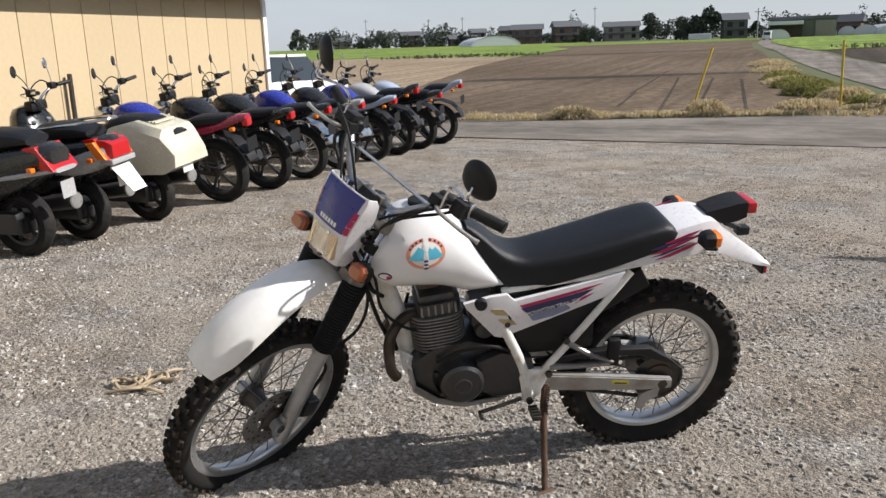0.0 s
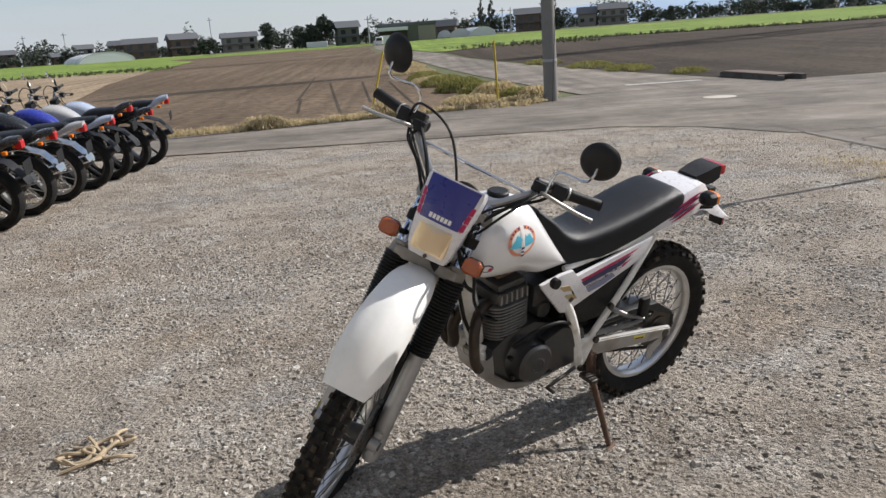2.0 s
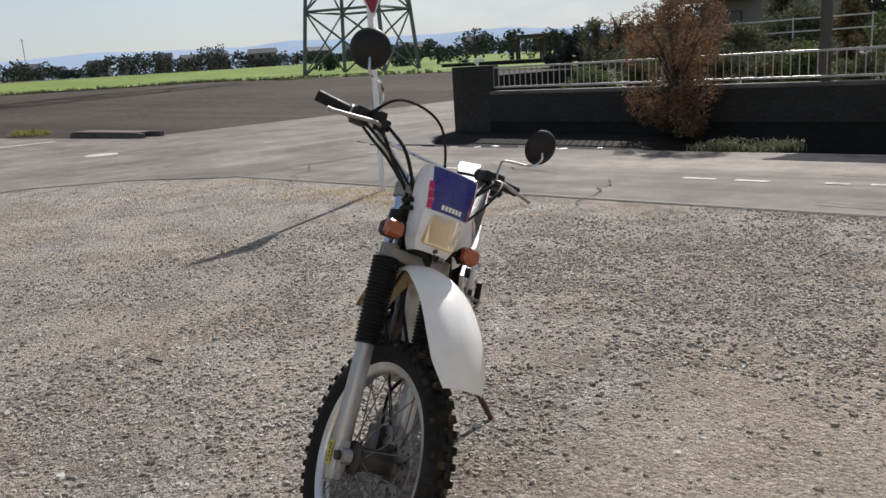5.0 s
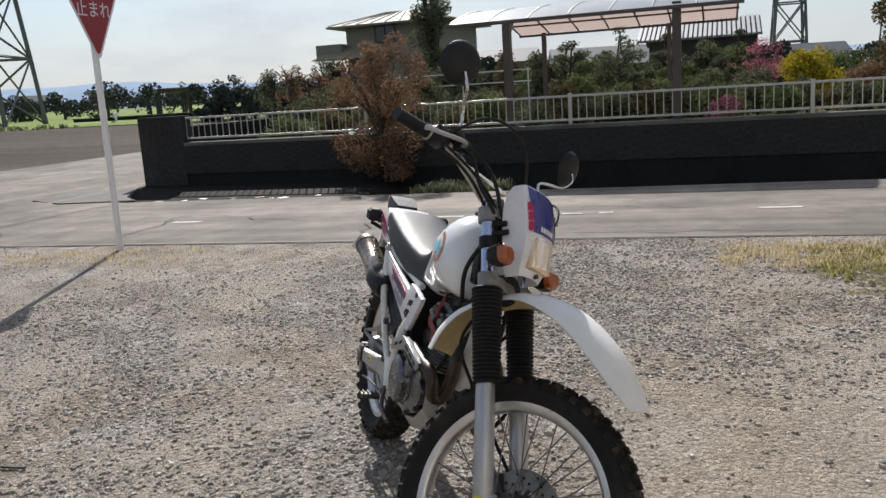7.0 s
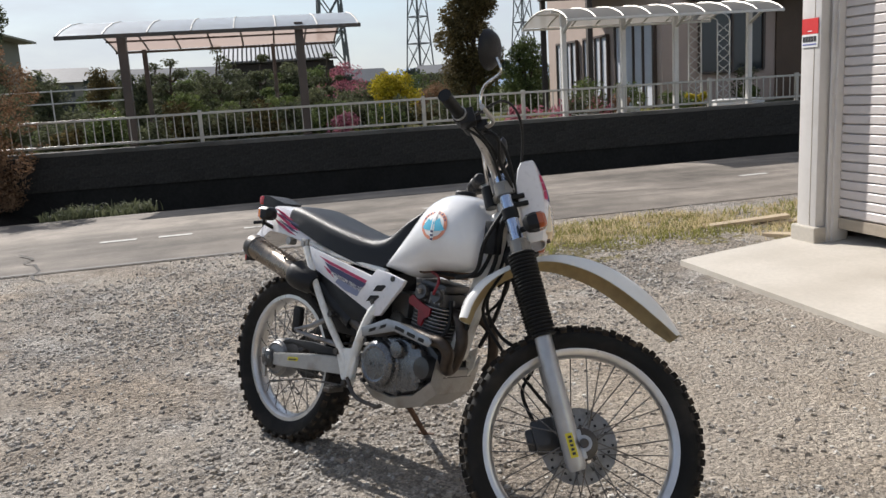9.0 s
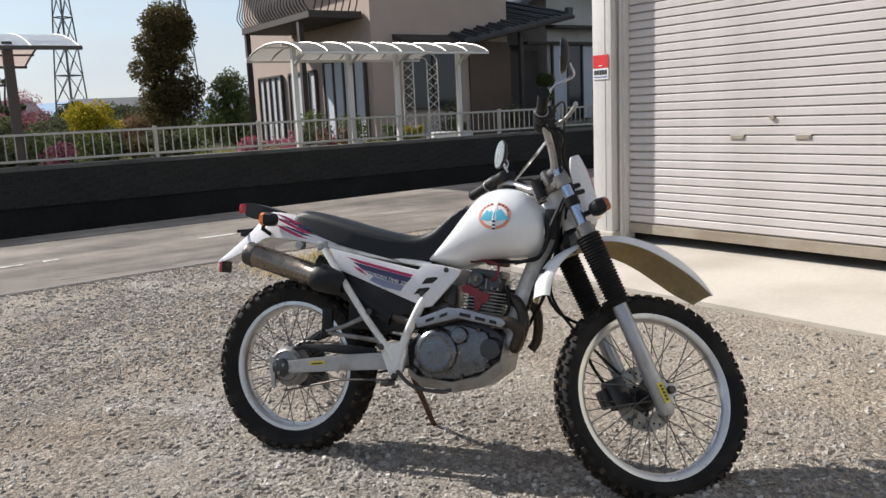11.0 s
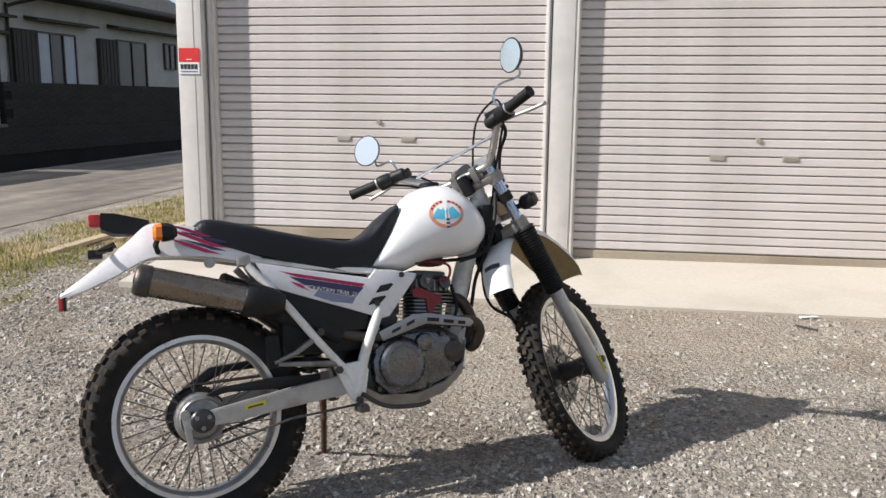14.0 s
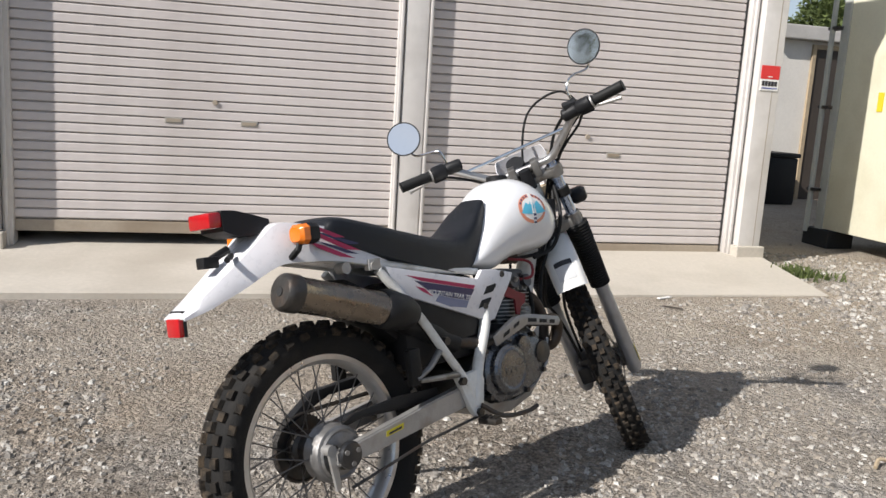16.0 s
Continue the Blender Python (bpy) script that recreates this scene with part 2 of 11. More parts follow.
def yard_mat(name):
    """Trodden gravel: grey and tan patches, sandy ground before the garage, grit at two sizes."""
    m = bpy.data.materials.new(name)
    m.use_nodes = True
    nt = m.node_tree
    N, L = nt.nodes.new, nt.links.new
    b = nt.nodes["Principled BSDF"]
    co = N("ShaderNodeTexCoord").outputs["Object"]

    def noise_at(scale, detail, rough=0.55):
        n = N("ShaderNodeTexNoise")
        n.inputs["Scale"].default_value, n.inputs["Detail"].default_value, n.inputs["Roughness"].default_value = scale, detail, rough
        L(co, n.inputs["Vector"])
        return n.outputs["Fac"]

    def cells(scale):
        n = N("ShaderNodeTexVoronoi")
        n.inputs["Scale"].default_value, n.inputs["Randomness"].default_value = scale, 1.0
        L(co, n.inputs["Vector"])
        g = N("ShaderNodeRGBToBW")
        L(n.outputs["Color"], g.inputs["Color"])
        return g.outputs["Val"], n.outputs["Distance"]

    def remap(v, f0, f1, t0, t1):
        n = N("ShaderNodeMapRange")
        for key, val in (("From Min", f0), ("From Max", f1), ("To Min", t0), ("To Max", t1)):
            n.inputs[key].default_value = val
        L(v, n.inputs["Value"])
        return n.outputs["Result"]

    def mix(fac, c0, c1, blend="MIX"):
        n = N("ShaderNodeMix")
        n.data_type, n.blend_type = "RGBA", blend
        for sock, c in ((n.inputs[0], fac), (n.inputs[6], c0), (n.inputs[7], c1)):
            if isinstance(c, tuple):
                sock.default_value = (*c, 1)
            elif isinstance(c, float):
                sock.default_value = c
            else:
                L(c, sock)
        return n.outputs[2]

    def calc(op, x, y, z=None):
        n = N("ShaderNodeMath")
        n.operation = op
        for sock, c in zip(n.inputs, (x, y, z)):
            if c is None:
                continue
            if isinstance(c, float):
                sock.default_value = c
            else:
                L(c, sock)
        return n.outputs[0]

    big, mid, fine = noise_at(0.7, 6.0), noise_at(5.5, 6.0, 0.65), noise_at(70.0, 7.0, 0.7)
    sep = N("ShaderNodeSeparateXYZ")
    L(co, sep.inputs["Vector"])
    reach = calc("MULTIPLY_ADD", noise_at(1.1, 4.0), 3.2, calc("ADD", sep.outputs["Y"], -1.6))
    side = remap(sep.outputs["X"], 0.2, 2.0, 0.0, 1.0)
    sand = calc("MULTIPLY", remap(reach, -3.0, -1.6, 0.0, 0.6), side)
    c = mix(remap(big, 0.40, 0.60, 0.0, 1.0), (0.268, 0.222, 0.174), (0.248, 0.232, 0.213))
    c = mix(remap(mid, 0.45, 0.62, 0.0, 0.75), c, (0.175, 0.147, 0.116))
    c = mix(remap(noise_at(2.2, 5.0), 0.52, 0.66, 0.0, 0.7), c, (0.360, 0.336, 0.302))
    c = mix(sand, c, (0.385, 0.326, 0.255))
    v1, d1 = cells(46.0)
    v2, d2 = cells(135.0)
    dust = remap(noise_at(1.5, 6.0, 0.6), 0.44, 0.60, 0.0, 0.8)
    c = mix(dust, c, (0.335, 0.294, 0.244))
    dark_soil = remap(noise_at(0.9, 5.0, 0.6), 0.56, 0.70, 0.0, 0.42)
    c = mix(dark_soil, c, (0.150, 0.132, 0.112))
    soft = calc("MULTIPLY", remap(sand, 0.0, 0.6, 1.0, 0.55), remap(dust, 0.0, 0.8, 1.0, 0.45))
    c = mix(calc("MULTIPLY", remap(mid, 0.35, 0.6, 0.75, 0.30), soft), c, remap(v1, 0.15, 0.85, 0.50, 1.55), "MULTIPLY")
    c = mix(calc("MULTIPLY", soft, 0.85), c, remap(v2, 0.15, 0.85, 0.60, 1.42), "MULTIPLY")
    c = mix(0.9, c, remap(fine, 0.3, 0.7, 0.62, 1.66), "MULTIPLY")
    L(c, b.inputs["Base Color"])
    b.inputs["Roughness"].default_value = 0.95
    b.inputs["Specular IOR Level"].default_value = 0.2
    h = calc("MULTIPLY_ADD", d1, -0.9, calc("MULTIPLY_ADD", d2, -0.45, calc("MULTIPLY_ADD", mid, 1.6, fine)))
    bp = N("ShaderNodeBump")
    bp.inputs["Strength"].default_value, bp.inputs["Distance"].default_value = 1.0, 0.018
    L(h, bp.inputs["Height"])
    L(bp.outputs["Normal"], b.inputs["Normal"])
    return m


def road_mat(name, streak, wear):
    """Old asphalt with long tyre-worn streaks, pale grit and small dark patches."""
    m = bpy.data.materials.new(name)
    m.use_nodes = True
    nt = m.node_tree
    N, L = nt.nodes.new, nt.links.new
    b = nt.nodes["Principled BSDF"]
    co = N("ShaderNodeTexCoord").outputs["Object"]

    def noise_at(scale, detail, stretch=(1, 1, 1)):
        mp = N("ShaderNodeMapping")
        mp.inputs["Scale"].default_value = stretch
        n = N("ShaderNodeTexNoise")
        n.inputs["Scale"].default_value, n.inputs["Detail"].default_value = scale, detail
        L(co, mp.inputs["Vector"])
        L(mp.outputs["Vector"], n.inputs["Vector"])
        return n.outputs["Fac"]

    def shade(col, fac, f0, f1, t0, t1):
        r = N("ShaderNodeMapRange")
        for key, val in (("From Min", f0), ("From Max", f1), ("To Min", t0), ("To Max", t1)):
            r.inputs[key].default_value = val
        L(fac, r.inputs["Value"])
        v = N("ShaderNodeVectorMath")
        v.operation = "SCALE"
        if isinstance(col, tuple):
            v.inputs[0].default_value = col
        else:
            L(col, v.inputs[0])
        L(r.outputs["Result"], v.inputs["Scale"])
        return v.outputs["Vector"]

    c = shade((0.160, 0.139, 0.117), noise_at(2.2, 5.0, streak), 0.35, 0.65, 1.0 - wear, 1.0 + wear)
    c = shade(c, noise_at(0.5, 6.0), 0.38, 0.62, 0.76, 1.24)
    c = shade(c, noise_at(3.2, 6.0), 0.35, 0.65, 0.84, 1.16)
    c = shade(c, noise_at(160.0, 3.0), 0.3, 0.7, 0.70, 1.35)
    L(c, b.inputs["Base Color"])
    b.inputs["Roughness"].default_value = 0.88
    b.inputs["Specular IOR Level"].default_value = 0.25
    bp = N("ShaderNodeBump")
    bp.inputs["Strength"].default_value, bp.inputs["Distance"].default_value = 0.3, 0.01
    L(noise_at(220.0, 3.0), bp.inputs["Height"])
    L(bp.outputs["Normal"], b.inputs["Normal"])
    return m


def stone_mat(name):
    """Crushed stone that differs from lump to lump: brown, grey, buff and near-white."""
    m = bpy.data.materials.new(name)
    m.use_nodes = True
    nt = m.node_tree
    b = nt.nodes["Principled BSDF"]
    g = nt.nodes.new("ShaderNodeNewGeometry")
    r = nt.nodes.new("ShaderNodeValToRGB")
    stops = ((0.0, (0.165, 0.147, 0.127)), (0.22, (0.235, 0.217, 0.196)), (0.45, (0.285, 0.25, 0.205)), (0.68, (0.34, 0.314, 0.278)), (0.90, (0.42, 0.395, 0.357)), (1.0, (0.58, 0.56, 0.52)))
    while len(r.color_ramp.elements) < len(stops):
        r.color_ramp.elements.new(0.5)
    for e, (pos, col) in zip(r.color_ramp.elements, stops):
        e.position, e.color = pos, (*col, 1)
    nt.links.new(g.outputs["Random Per Island"], r.inputs["Fac"])
    co = nt.nodes.new("ShaderNodeTexCoord")
    n = nt.nodes.new("ShaderNodeTexNoise")
    n.inputs["Scale"].default_value, n.inputs["Detail"].default_value = 180.0, 4.0
    nt.links.new(co.outputs["Object"], n.inputs["Vector"])
    mr = nt.nodes.new("ShaderNodeMapRange")
    mr.inputs["From Min"].default_value, mr.inputs["From Max"].default_value = 0.3, 0.7
    mr.inputs["To Min"].default_value, mr.inputs["To Max"].default_value = 0.72, 1.25
    nt.links.new(n.outputs["Fac"], mr.inputs["Value"])
    v = nt.nodes.new("ShaderNodeVectorMath")
    v.operation = "SCALE"
    nt.links.new(r.outputs["Color"], v.inputs[0])
    nt.links.new(mr.outputs["Result"], v.inputs["Scale"])
    nt.links.new(v.outputs["Vector"], b.inputs["Base Color"])
    b.inputs["Roughness"].default_value = 0.92
    b.inputs["Specular IOR Level"].default_value = 0.3
    return m


GRAVEL = yard_mat("gravel_ground")
ASPHALT = road_mat("asphalt", (1.0, 0.05, 1.0), 0.24)
ASPHALT_CROSS = road_mat("cross_road_asphalt", (0.06, 1.0, 1.0), 0.14)
SOIL = field_mat("ploughed_soil", (0.096, 0.068, 0.045), (0.135, 0.099, 0.068), 2.4)
SOIL_PALE = field_mat("pale_soil", (0.235, 0.178, 0.118), (0.285, 0.222, 0.152), 1.6)
# darker soil, with the shade of backlit clods put into its colour
SOIL_DARK = field_mat("backlit_dark_ploughed_soil", (0.036, 0.027, 0.020), (0.062, 0.047, 0.034), 1.1)
SOIL_WET = field_mat("damp_furrow_soil", (0.040, 0.031, 0.023), (0.062, 0.049, 0.036), 3.0)
FIELD = field_mat("young_crop_green", (0.105, 0.165, 0.030), (0.195, 0.255, 0.058), 1.3)
LAND = ground_mat("far_land", ((0.085, 0.078, 0.045), (0.10, 0.105, 0.05), (0.09, 0.115, 0.045)), 0.03, 0.6, bump=0.3)
GARDEN_SOIL = ground_mat("garden_soil", ((0.035, 0.032, 0.02), (0.05, 0.052, 0.025), (0.06, 0.072, 0.028)), 0.5, 14.0, bump=0.6)
LAWN = ground_mat("garden_lawn", ((0.15, 0.118, 0.066), (0.205, 0.168, 0.092), (0.14, 0.145, 0.05)), 1.6, 24.0, bump=0.6)
CONCRETE = mat("pale_concrete", (0.47, 0.43, 0.37), 0.88, var=0.10, scale=0.9, fine=40, bump=0.25, bscale=200, dirt=(0.3, 0.26, 0.21), dirt_amt=0.5, dirt_scale=1.4)
# stained, and darkened: the shade of the wall's face is put into the colour
CONC_DARK = mat("stained_block_shade_dark", (0.021, 0.0205, 0.0195), 0.95, var=0.35, scale=2.0, fine=30, bump=0.4, bscale=90, dirt=(0.02, 0.019, 0.017), dirt_amt=0.7, dirt_scale=1.2, per_object=0.2, spec=0.15)
CONC_MID = mat("weathered_concrete", (0.12, 0.112, 0.10), 0.92, var=0.2, scale=1.5, fine=30, bump=0.4, bscale=90, dirt=(0.04, 0.038, 0.033), dirt_amt=0.9, dirt_scale=1.6, per_object=0.12)
# block faces: stains plus the face's shade in one dark colour
WALL_BLOCK = mat("stained_shade_wall_block", (0.040, 0.038, 0.035), 0.95, var=0.5, scale=2.2, fine=30, bump=0.5, bscale=90, dirt=(0.008, 0.0078, 0.0075), dirt_amt=1.0, dirt_scale=1.1, per_object=0.08, spec=0.15)
STEEL_WHITE = mat("painted_steel_offwhite", (0.60, 0.575, 0.55), 0.45, var=0.05, scale=1.2, fine=20, bump=0.05, dirt=(0.36, 0.33, 0.29), dirt_amt=0.45, dirt_scale=2.3)
SHUTTER = mat("shutter_warm_grey", (0.55, 0.505, 0.485), 0.45, metal=0.0, var=0.06, scale=1.0, fine=18, bump=0.06, dirt=(0.36, 0.32, 0.29), dirt_amt=0.35, dirt_scale=1.5, per_object=0.03)
SHUTTER_BAR = mat("shutter_bottom_bar", (0.33, 0.28, 0.22), 0.5, var=0.12, dirt=(0.2, 0.15, 0.1), dirt_amt=0.6)
# near-black colour that paints the dark inside holes and slots
DARK_IN = mat("dark_interior", (0.02, 0.02, 0.02), 0.9, bump=0)
ALU = mat("aluminium_rail", (0.42, 0.40, 0.36), 0.45, metal=0.5, var=0.08, bump=0.03)
WHITE_ALU = mat("white_aluminium_frame", (0.62, 0.6, 0.56), 0.45, var=0.07, bump=0.03)
BROWN_STEEL = mat("brown_steel_frame", (0.07, 0.05, 0.04), 0.5, var=0.2)
SIGN_RED = mat("sign_red", (0.30, 0.025, 0.03), 0.5, var=0.1, bump=0)
PLATE_RED = mat("plate_red", (0.62, 0.03, 0.03), 0.4, var=0.05, bump=0)
PLAIN_WHITE = mat("plain_white", (0.78, 0.77, 0.75), 0.5, var=0.05, bump=0)
BAR_BLACK = mat("bar_black", (0.03, 0.03, 0.035), 0.5, var=0.05, bump=0)
BAR_BLUE = mat("bar_blue", (0.10, 0.13, 0.35), 0.5, var=0.05, bump=0)
ROAD_PAINT = mat("worn_road_paint", (0.48, 0.465, 0.43), 0.85, var=0.2, fine=25, dirt=(0.17, 0.155, 0.14), dirt_amt=0.95, dirt_scale=9)
FAINT_PAINT = mat("faint_road_paint", (0.165, 0.155, 0.142), 0.9, var=0.2, fine=25, dirt=(0.17, 0.155, 0.14), dirt_amt=1.0, dirt_scale=4)
BARN_WALL = mat("barn_cream_panel", (0.52, 0.405, 0.25), 0.6, var=0.06, scale=0.8, fine=20, bump=0.1, dirt=(0.42, 0.3, 0.16), dirt_amt=0.35, dirt_scale=1.2, per_object=0.03)
BARN_DARK = mat("barn_joint", (0.16, 0.10, 0.05), 0.8, var=0.1)
CONTAINER = mat("pale_yellow_container", (0.68, 0.655, 0.51), 0.5, var=0.05, dirt=(0.4, 0.34, 0.2), dirt_amt=0.3)
PLASTER_PINK = mat("pinkish_plaster", (0.42, 0.33, 0.28), 0.9, var=0.06, bump=0.2)
PLASTER_WHITE = mat("white_plaster", (0.47, 0.45, 0.425), 0.9, var=0.08, bump=0.2, dirt=(0.3, 0.28, 0.25), dirt_amt=0.4)
# lighter copy of the white plaster; sunlight is put into its colour
PLASTER_LIT = mat("sunlit_white_plaster", (0.66, 0.63, 0.58), 0.9, var=0.06, bump=0.15)
PLASTER_GREY = mat("grey_green_plaster", (0.2, 0.19, 0.15), 0.9, var=0.1, bump=0.2)
TILE_DARK = mat("dark_roof_tile", (0.045, 0.05, 0.055), 0.5, var=0.2, per_object=0.1)
TILE_PALE = mat("pale_roof", (0.22, 0.205, 0.15), 0.7, var=0.1)
# dark wood; also paints the shade of the house entry and shed bay
WOOD_DARK = mat("dark_stained_wood_and_shade", (0.045, 0.035, 0.028), 0.7, var=0.2)
WOOD_BROWN = mat("brown_door_wood", (0.10, 0.062, 0.038), 0.6, var=0.2)
WOOD_PALE = mat("weathered_plank", (0.38, 0.3, 0.2), 0.85, var=0.2)
PANE = mat("window_pane", (0.03, 0.035, 0.04), 0.08, var=0.1, bump=0)
CURTAIN = mat("pale_curtain", (0.5, 0.52, 0.56), 0.9, var=0.1, bump=0.1)
# one roof sheet in two tints: sky reflection and transmitted light as colour
FILM_BLUE = film_mat("sky_tint_roof_film", (0.86, 0.90, 0.94), 0.6, clear=0.35)
FILM_PINK = film_mat("backlit_pink_roof_film", (0.70, 0.58, 0.52), 0.6, clear=0.55)
FILM_GREY = film_mat("grey_roof_film", (0.52, 0.50, 0.47), 0.5, clear=0.45)
POLE_CONC = mat("utility_pole_concrete", (0.2, 0.195, 0.18), 0.9, var=0.1, bump=0.2)
YELLOW_PAINT = mat("yellow_stake", (0.5, 0.36, 0.04), 0.6, var=0.15)
PYLON = mat("galvanised_lattice", (0.36, 0.37, 0.38), 0.6, metal=0.3, var=0.1, bump=0)
PYLON_STEEL = mat("dull_lattice_steel", (0.13, 0.135, 0.14), 0.7, metal=0.2, var=0.1, bump=0)
STONE = stone_mat("loose_stone")
DRY_GRASS = island_mat("dry_grass", (0.38, 0.30, 0.165), (0.70, 0.59, 0.37), 0.9, 0.4)
GREEN_GRASS = island_mat("weed_green", (0.13, 0.14, 0.036), (0.37, 0.34, 0.12), 0.9, 0.38)
LEAF_DARK = island_mat("leaf_dark", (0.044, 0.052, 0.030), (0.18, 0.19, 0.10), 0.75, 0.3)
LEAF_GREEN = island_mat("leaf_green", (0.045, 0.066, 0.022), (0.17, 0.21, 0.07), 0.7, 0.3)
LEAF_YELLOW = island_mat("leaf_yellow", (0.2, 0.16, 0.01), (0.6, 0.5, 0.04), 0.7, 0.3)
LEAF_BROWN = island_mat("leaf_brown", (0.11, 0.064, 0.036), (0.34, 0.205, 0.118), 0.8, 0.3)
LEAF_BRONZE = island_mat("leaf_bronze", (0.045, 0.040, 0.018), (0.19, 0.145, 0.06), 0.8, 0.3)
# near-black soil colour for the whole ditch bed
DITCH_SOIL = mat("dark_ditch_soil", (0.014, 0.012, 0.010), 0.95, var=0.4, scale=5, fine=50, bump=0.7, bscale=50, dirt=(0.03, 0.026, 0.021), dirt_amt=0.6, dirt_scale=4, spec=0.15)
CRACK = mat("asphalt_crack", (0.05, 0.045, 0.04), 0.95, var=0.3)
LEAF_PINK = island_mat("flower_pink", (0.25, 0.05, 0.08), (0.55, 0.25, 0.3), 0.8, 0.3)
BARK = mat("bark", (0.06, 0.045, 0.03), 0.95, var=0.3, bump=0.6, bscale=30)

# ---- building helpers ----
SITE = pose(0.49, 4.05, 0, 0, 0, -32.3)
# the raised garden plot across the lane: scaled (1.342 m to the unit) and turned to fit the camera's view
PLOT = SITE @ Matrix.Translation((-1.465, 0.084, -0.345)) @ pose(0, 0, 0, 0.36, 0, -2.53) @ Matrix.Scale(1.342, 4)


def gz(x, y):
    """Height of the ground: the yard slopes a little, the far fields rise to fit the camera's view."""
    r = math.hypot(x, y)
    f = min(1.0, max(0.0, (r - 13.0) / 45.0))
    k = min(1.0, max(0.0, (-0.1 - (0.845 * x - 0.534 * y) / max(r, 1.0)) / 0.45))
    k *= k * (3 - 2 * k) * min(1.0, max(0.0, (260.0 - r) / 160.0))
    rise = 0.0082 * min(r, 58.0) + 0.0024 * min(max(0.0, r - 58.0), 142.0) + 0.0115 * max(0.0, r - 200.0)
    return (0.014 * x + 0.0035 * y) * (1 - f) + rise * f * f * (3 - 2 * f) * (1 - 0.45 * k)


def site_z(u, v):
    p = SITE @ Vector((u, v, 0))
    return gz(p.x, p.y)


def at_site(u, v, z=None, turn=0.0):
    p = SITE @ Vector((u, v, 0))
    return pose(p.x, p.y, gz(p.x, p.y) if z is None else z, 0, 0, -32.3 + turn)


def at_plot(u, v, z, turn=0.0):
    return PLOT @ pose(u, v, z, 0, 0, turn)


def mesh_of(name, bm, material, smooth=False):
    me = bpy.data.meshes.new(name)
    bm.normal_update()
    bm.to_mesh(me)
    bm.free()
    me.materials.append(material)
    if smooth:
        me.shade_smooth()
        me.set_sharp_from_angle(angle=radians(38))
    return me


def part(name, bm, material, parent=None, label="", smooth=False, m=None):
    """One mesh object under a thing or a part."""
    ob = new(name, mesh_of(name, bm, material, smooth))
    if parent is not None:
        ob.parent = parent
    if m is not None:
        ob.matrix_basis = m
    return tagged(ob, label)


def piece(name, me, parent, m):
    ob = new(name, me)
    ob.parent = parent
    ob.matrix_basis = m
    return ob


def thing(name, m, label, category, group="", kind=""):
    ob = new(name)
    ob.empty_display_size = 0.1
    ob.matrix_basis = m
    return tagged(ob, label, category, group, kind)


def structure(name, bm, material, label, category, m=None, smooth=False, kind="structure"):
    ob = new(name, mesh_of(name, bm, material, smooth))
    if m is not None:
        ob.matrix_basis = m
    return tagged(ob, label, category, "", kind)


def box(bm, x0, x1, y0, y1, z0, z1, bev=0.0):
    r = bmesh.ops.create_cube(bm, size=1.0)
    bmesh.ops.scale(bm, vec=(abs(x1 - x0), abs(y1 - y0), abs(z1 - z0)), verts=r["verts"])
    bmesh.ops.translate(bm, vec=((x0 + x1) / 2, (y0 + y1) / 2, (z0 + z1) / 2), verts=r["verts"])
    if bev:
        es = list({e for v in r["verts"] for e in v.link_edges})
        bmesh.ops.bevel(bm, geom=es, offset=bev, segments=2, affect="EDGES", profile=0.6)
    return bm


def ring(bm, c, a, b, rx, ry, n):
    return [bm.verts.new(c + a * (rx * math.cos(2 * math.pi * k / n)) + b * (ry * math.sin(2 * math.pi * k / n))) for k in range(n)]


def bridge(bm, r0, r1):
    n = len(r0)
    for k in range(n):
        bm.faces.new((r0[k], r0[(k + 1) % n], r1[(k + 1) % n], r1[k]))


def tube(bm, pts, rad, n=10, caps=True):
    """A round bar through the points; rad is one number or one for each point."""
    pts = [Vector(p) for p in pts]
    rad = rad if isinstance(rad, (list, tuple)) else [rad] * len(pts)
    rings, side = [], None
    for k, p in enumerate(pts):
        d = (pts[min(k + 1, len(pts) - 1)] - pts[max(k - 1, 0)]).normalized()
        if side is None:
            side = d.cross(Vector((0, 0, 1)) if abs(d.z) < 0.9 else Vector((0, 1, 0))).normalized()
        else:
            side = (side - d * side.dot(d)).normalized()
        rings.append(ring(bm, p, side, d.cross(side), rad[k], rad[k], n))
    for r0, r1 in zip(rings, rings[1:]):
        bridge(bm, r0, r1)
    if caps:
        bm.faces.new(list(reversed(rings[0])))
        bm.faces.new(rings[-1])
    return bm


def arc(points, steps=6):
    """A smooth line through the points (Catmull-Rom)."""
    p = [Vector(q) for q in points]
    p = [p[0] * 2 - p[1]] + p + [p[-1] * 2 - p[-2]]
    out = []
    for k in range(1, len(p) - 2):
        for s in range(steps):
            t = s / steps
            out.append(0.5 * (2 * p[k] + (p[k + 1] - p[k - 1]) * t + (2 * p[k - 1] - 5 * p[k] + 4 * p[k + 1] - p[k + 2]) * t * t + (3 * p[k] - p[k - 1] - 3 * p[k + 1] + p[k + 2]) * t ** 3))
    out.append(p[-2])
    return out


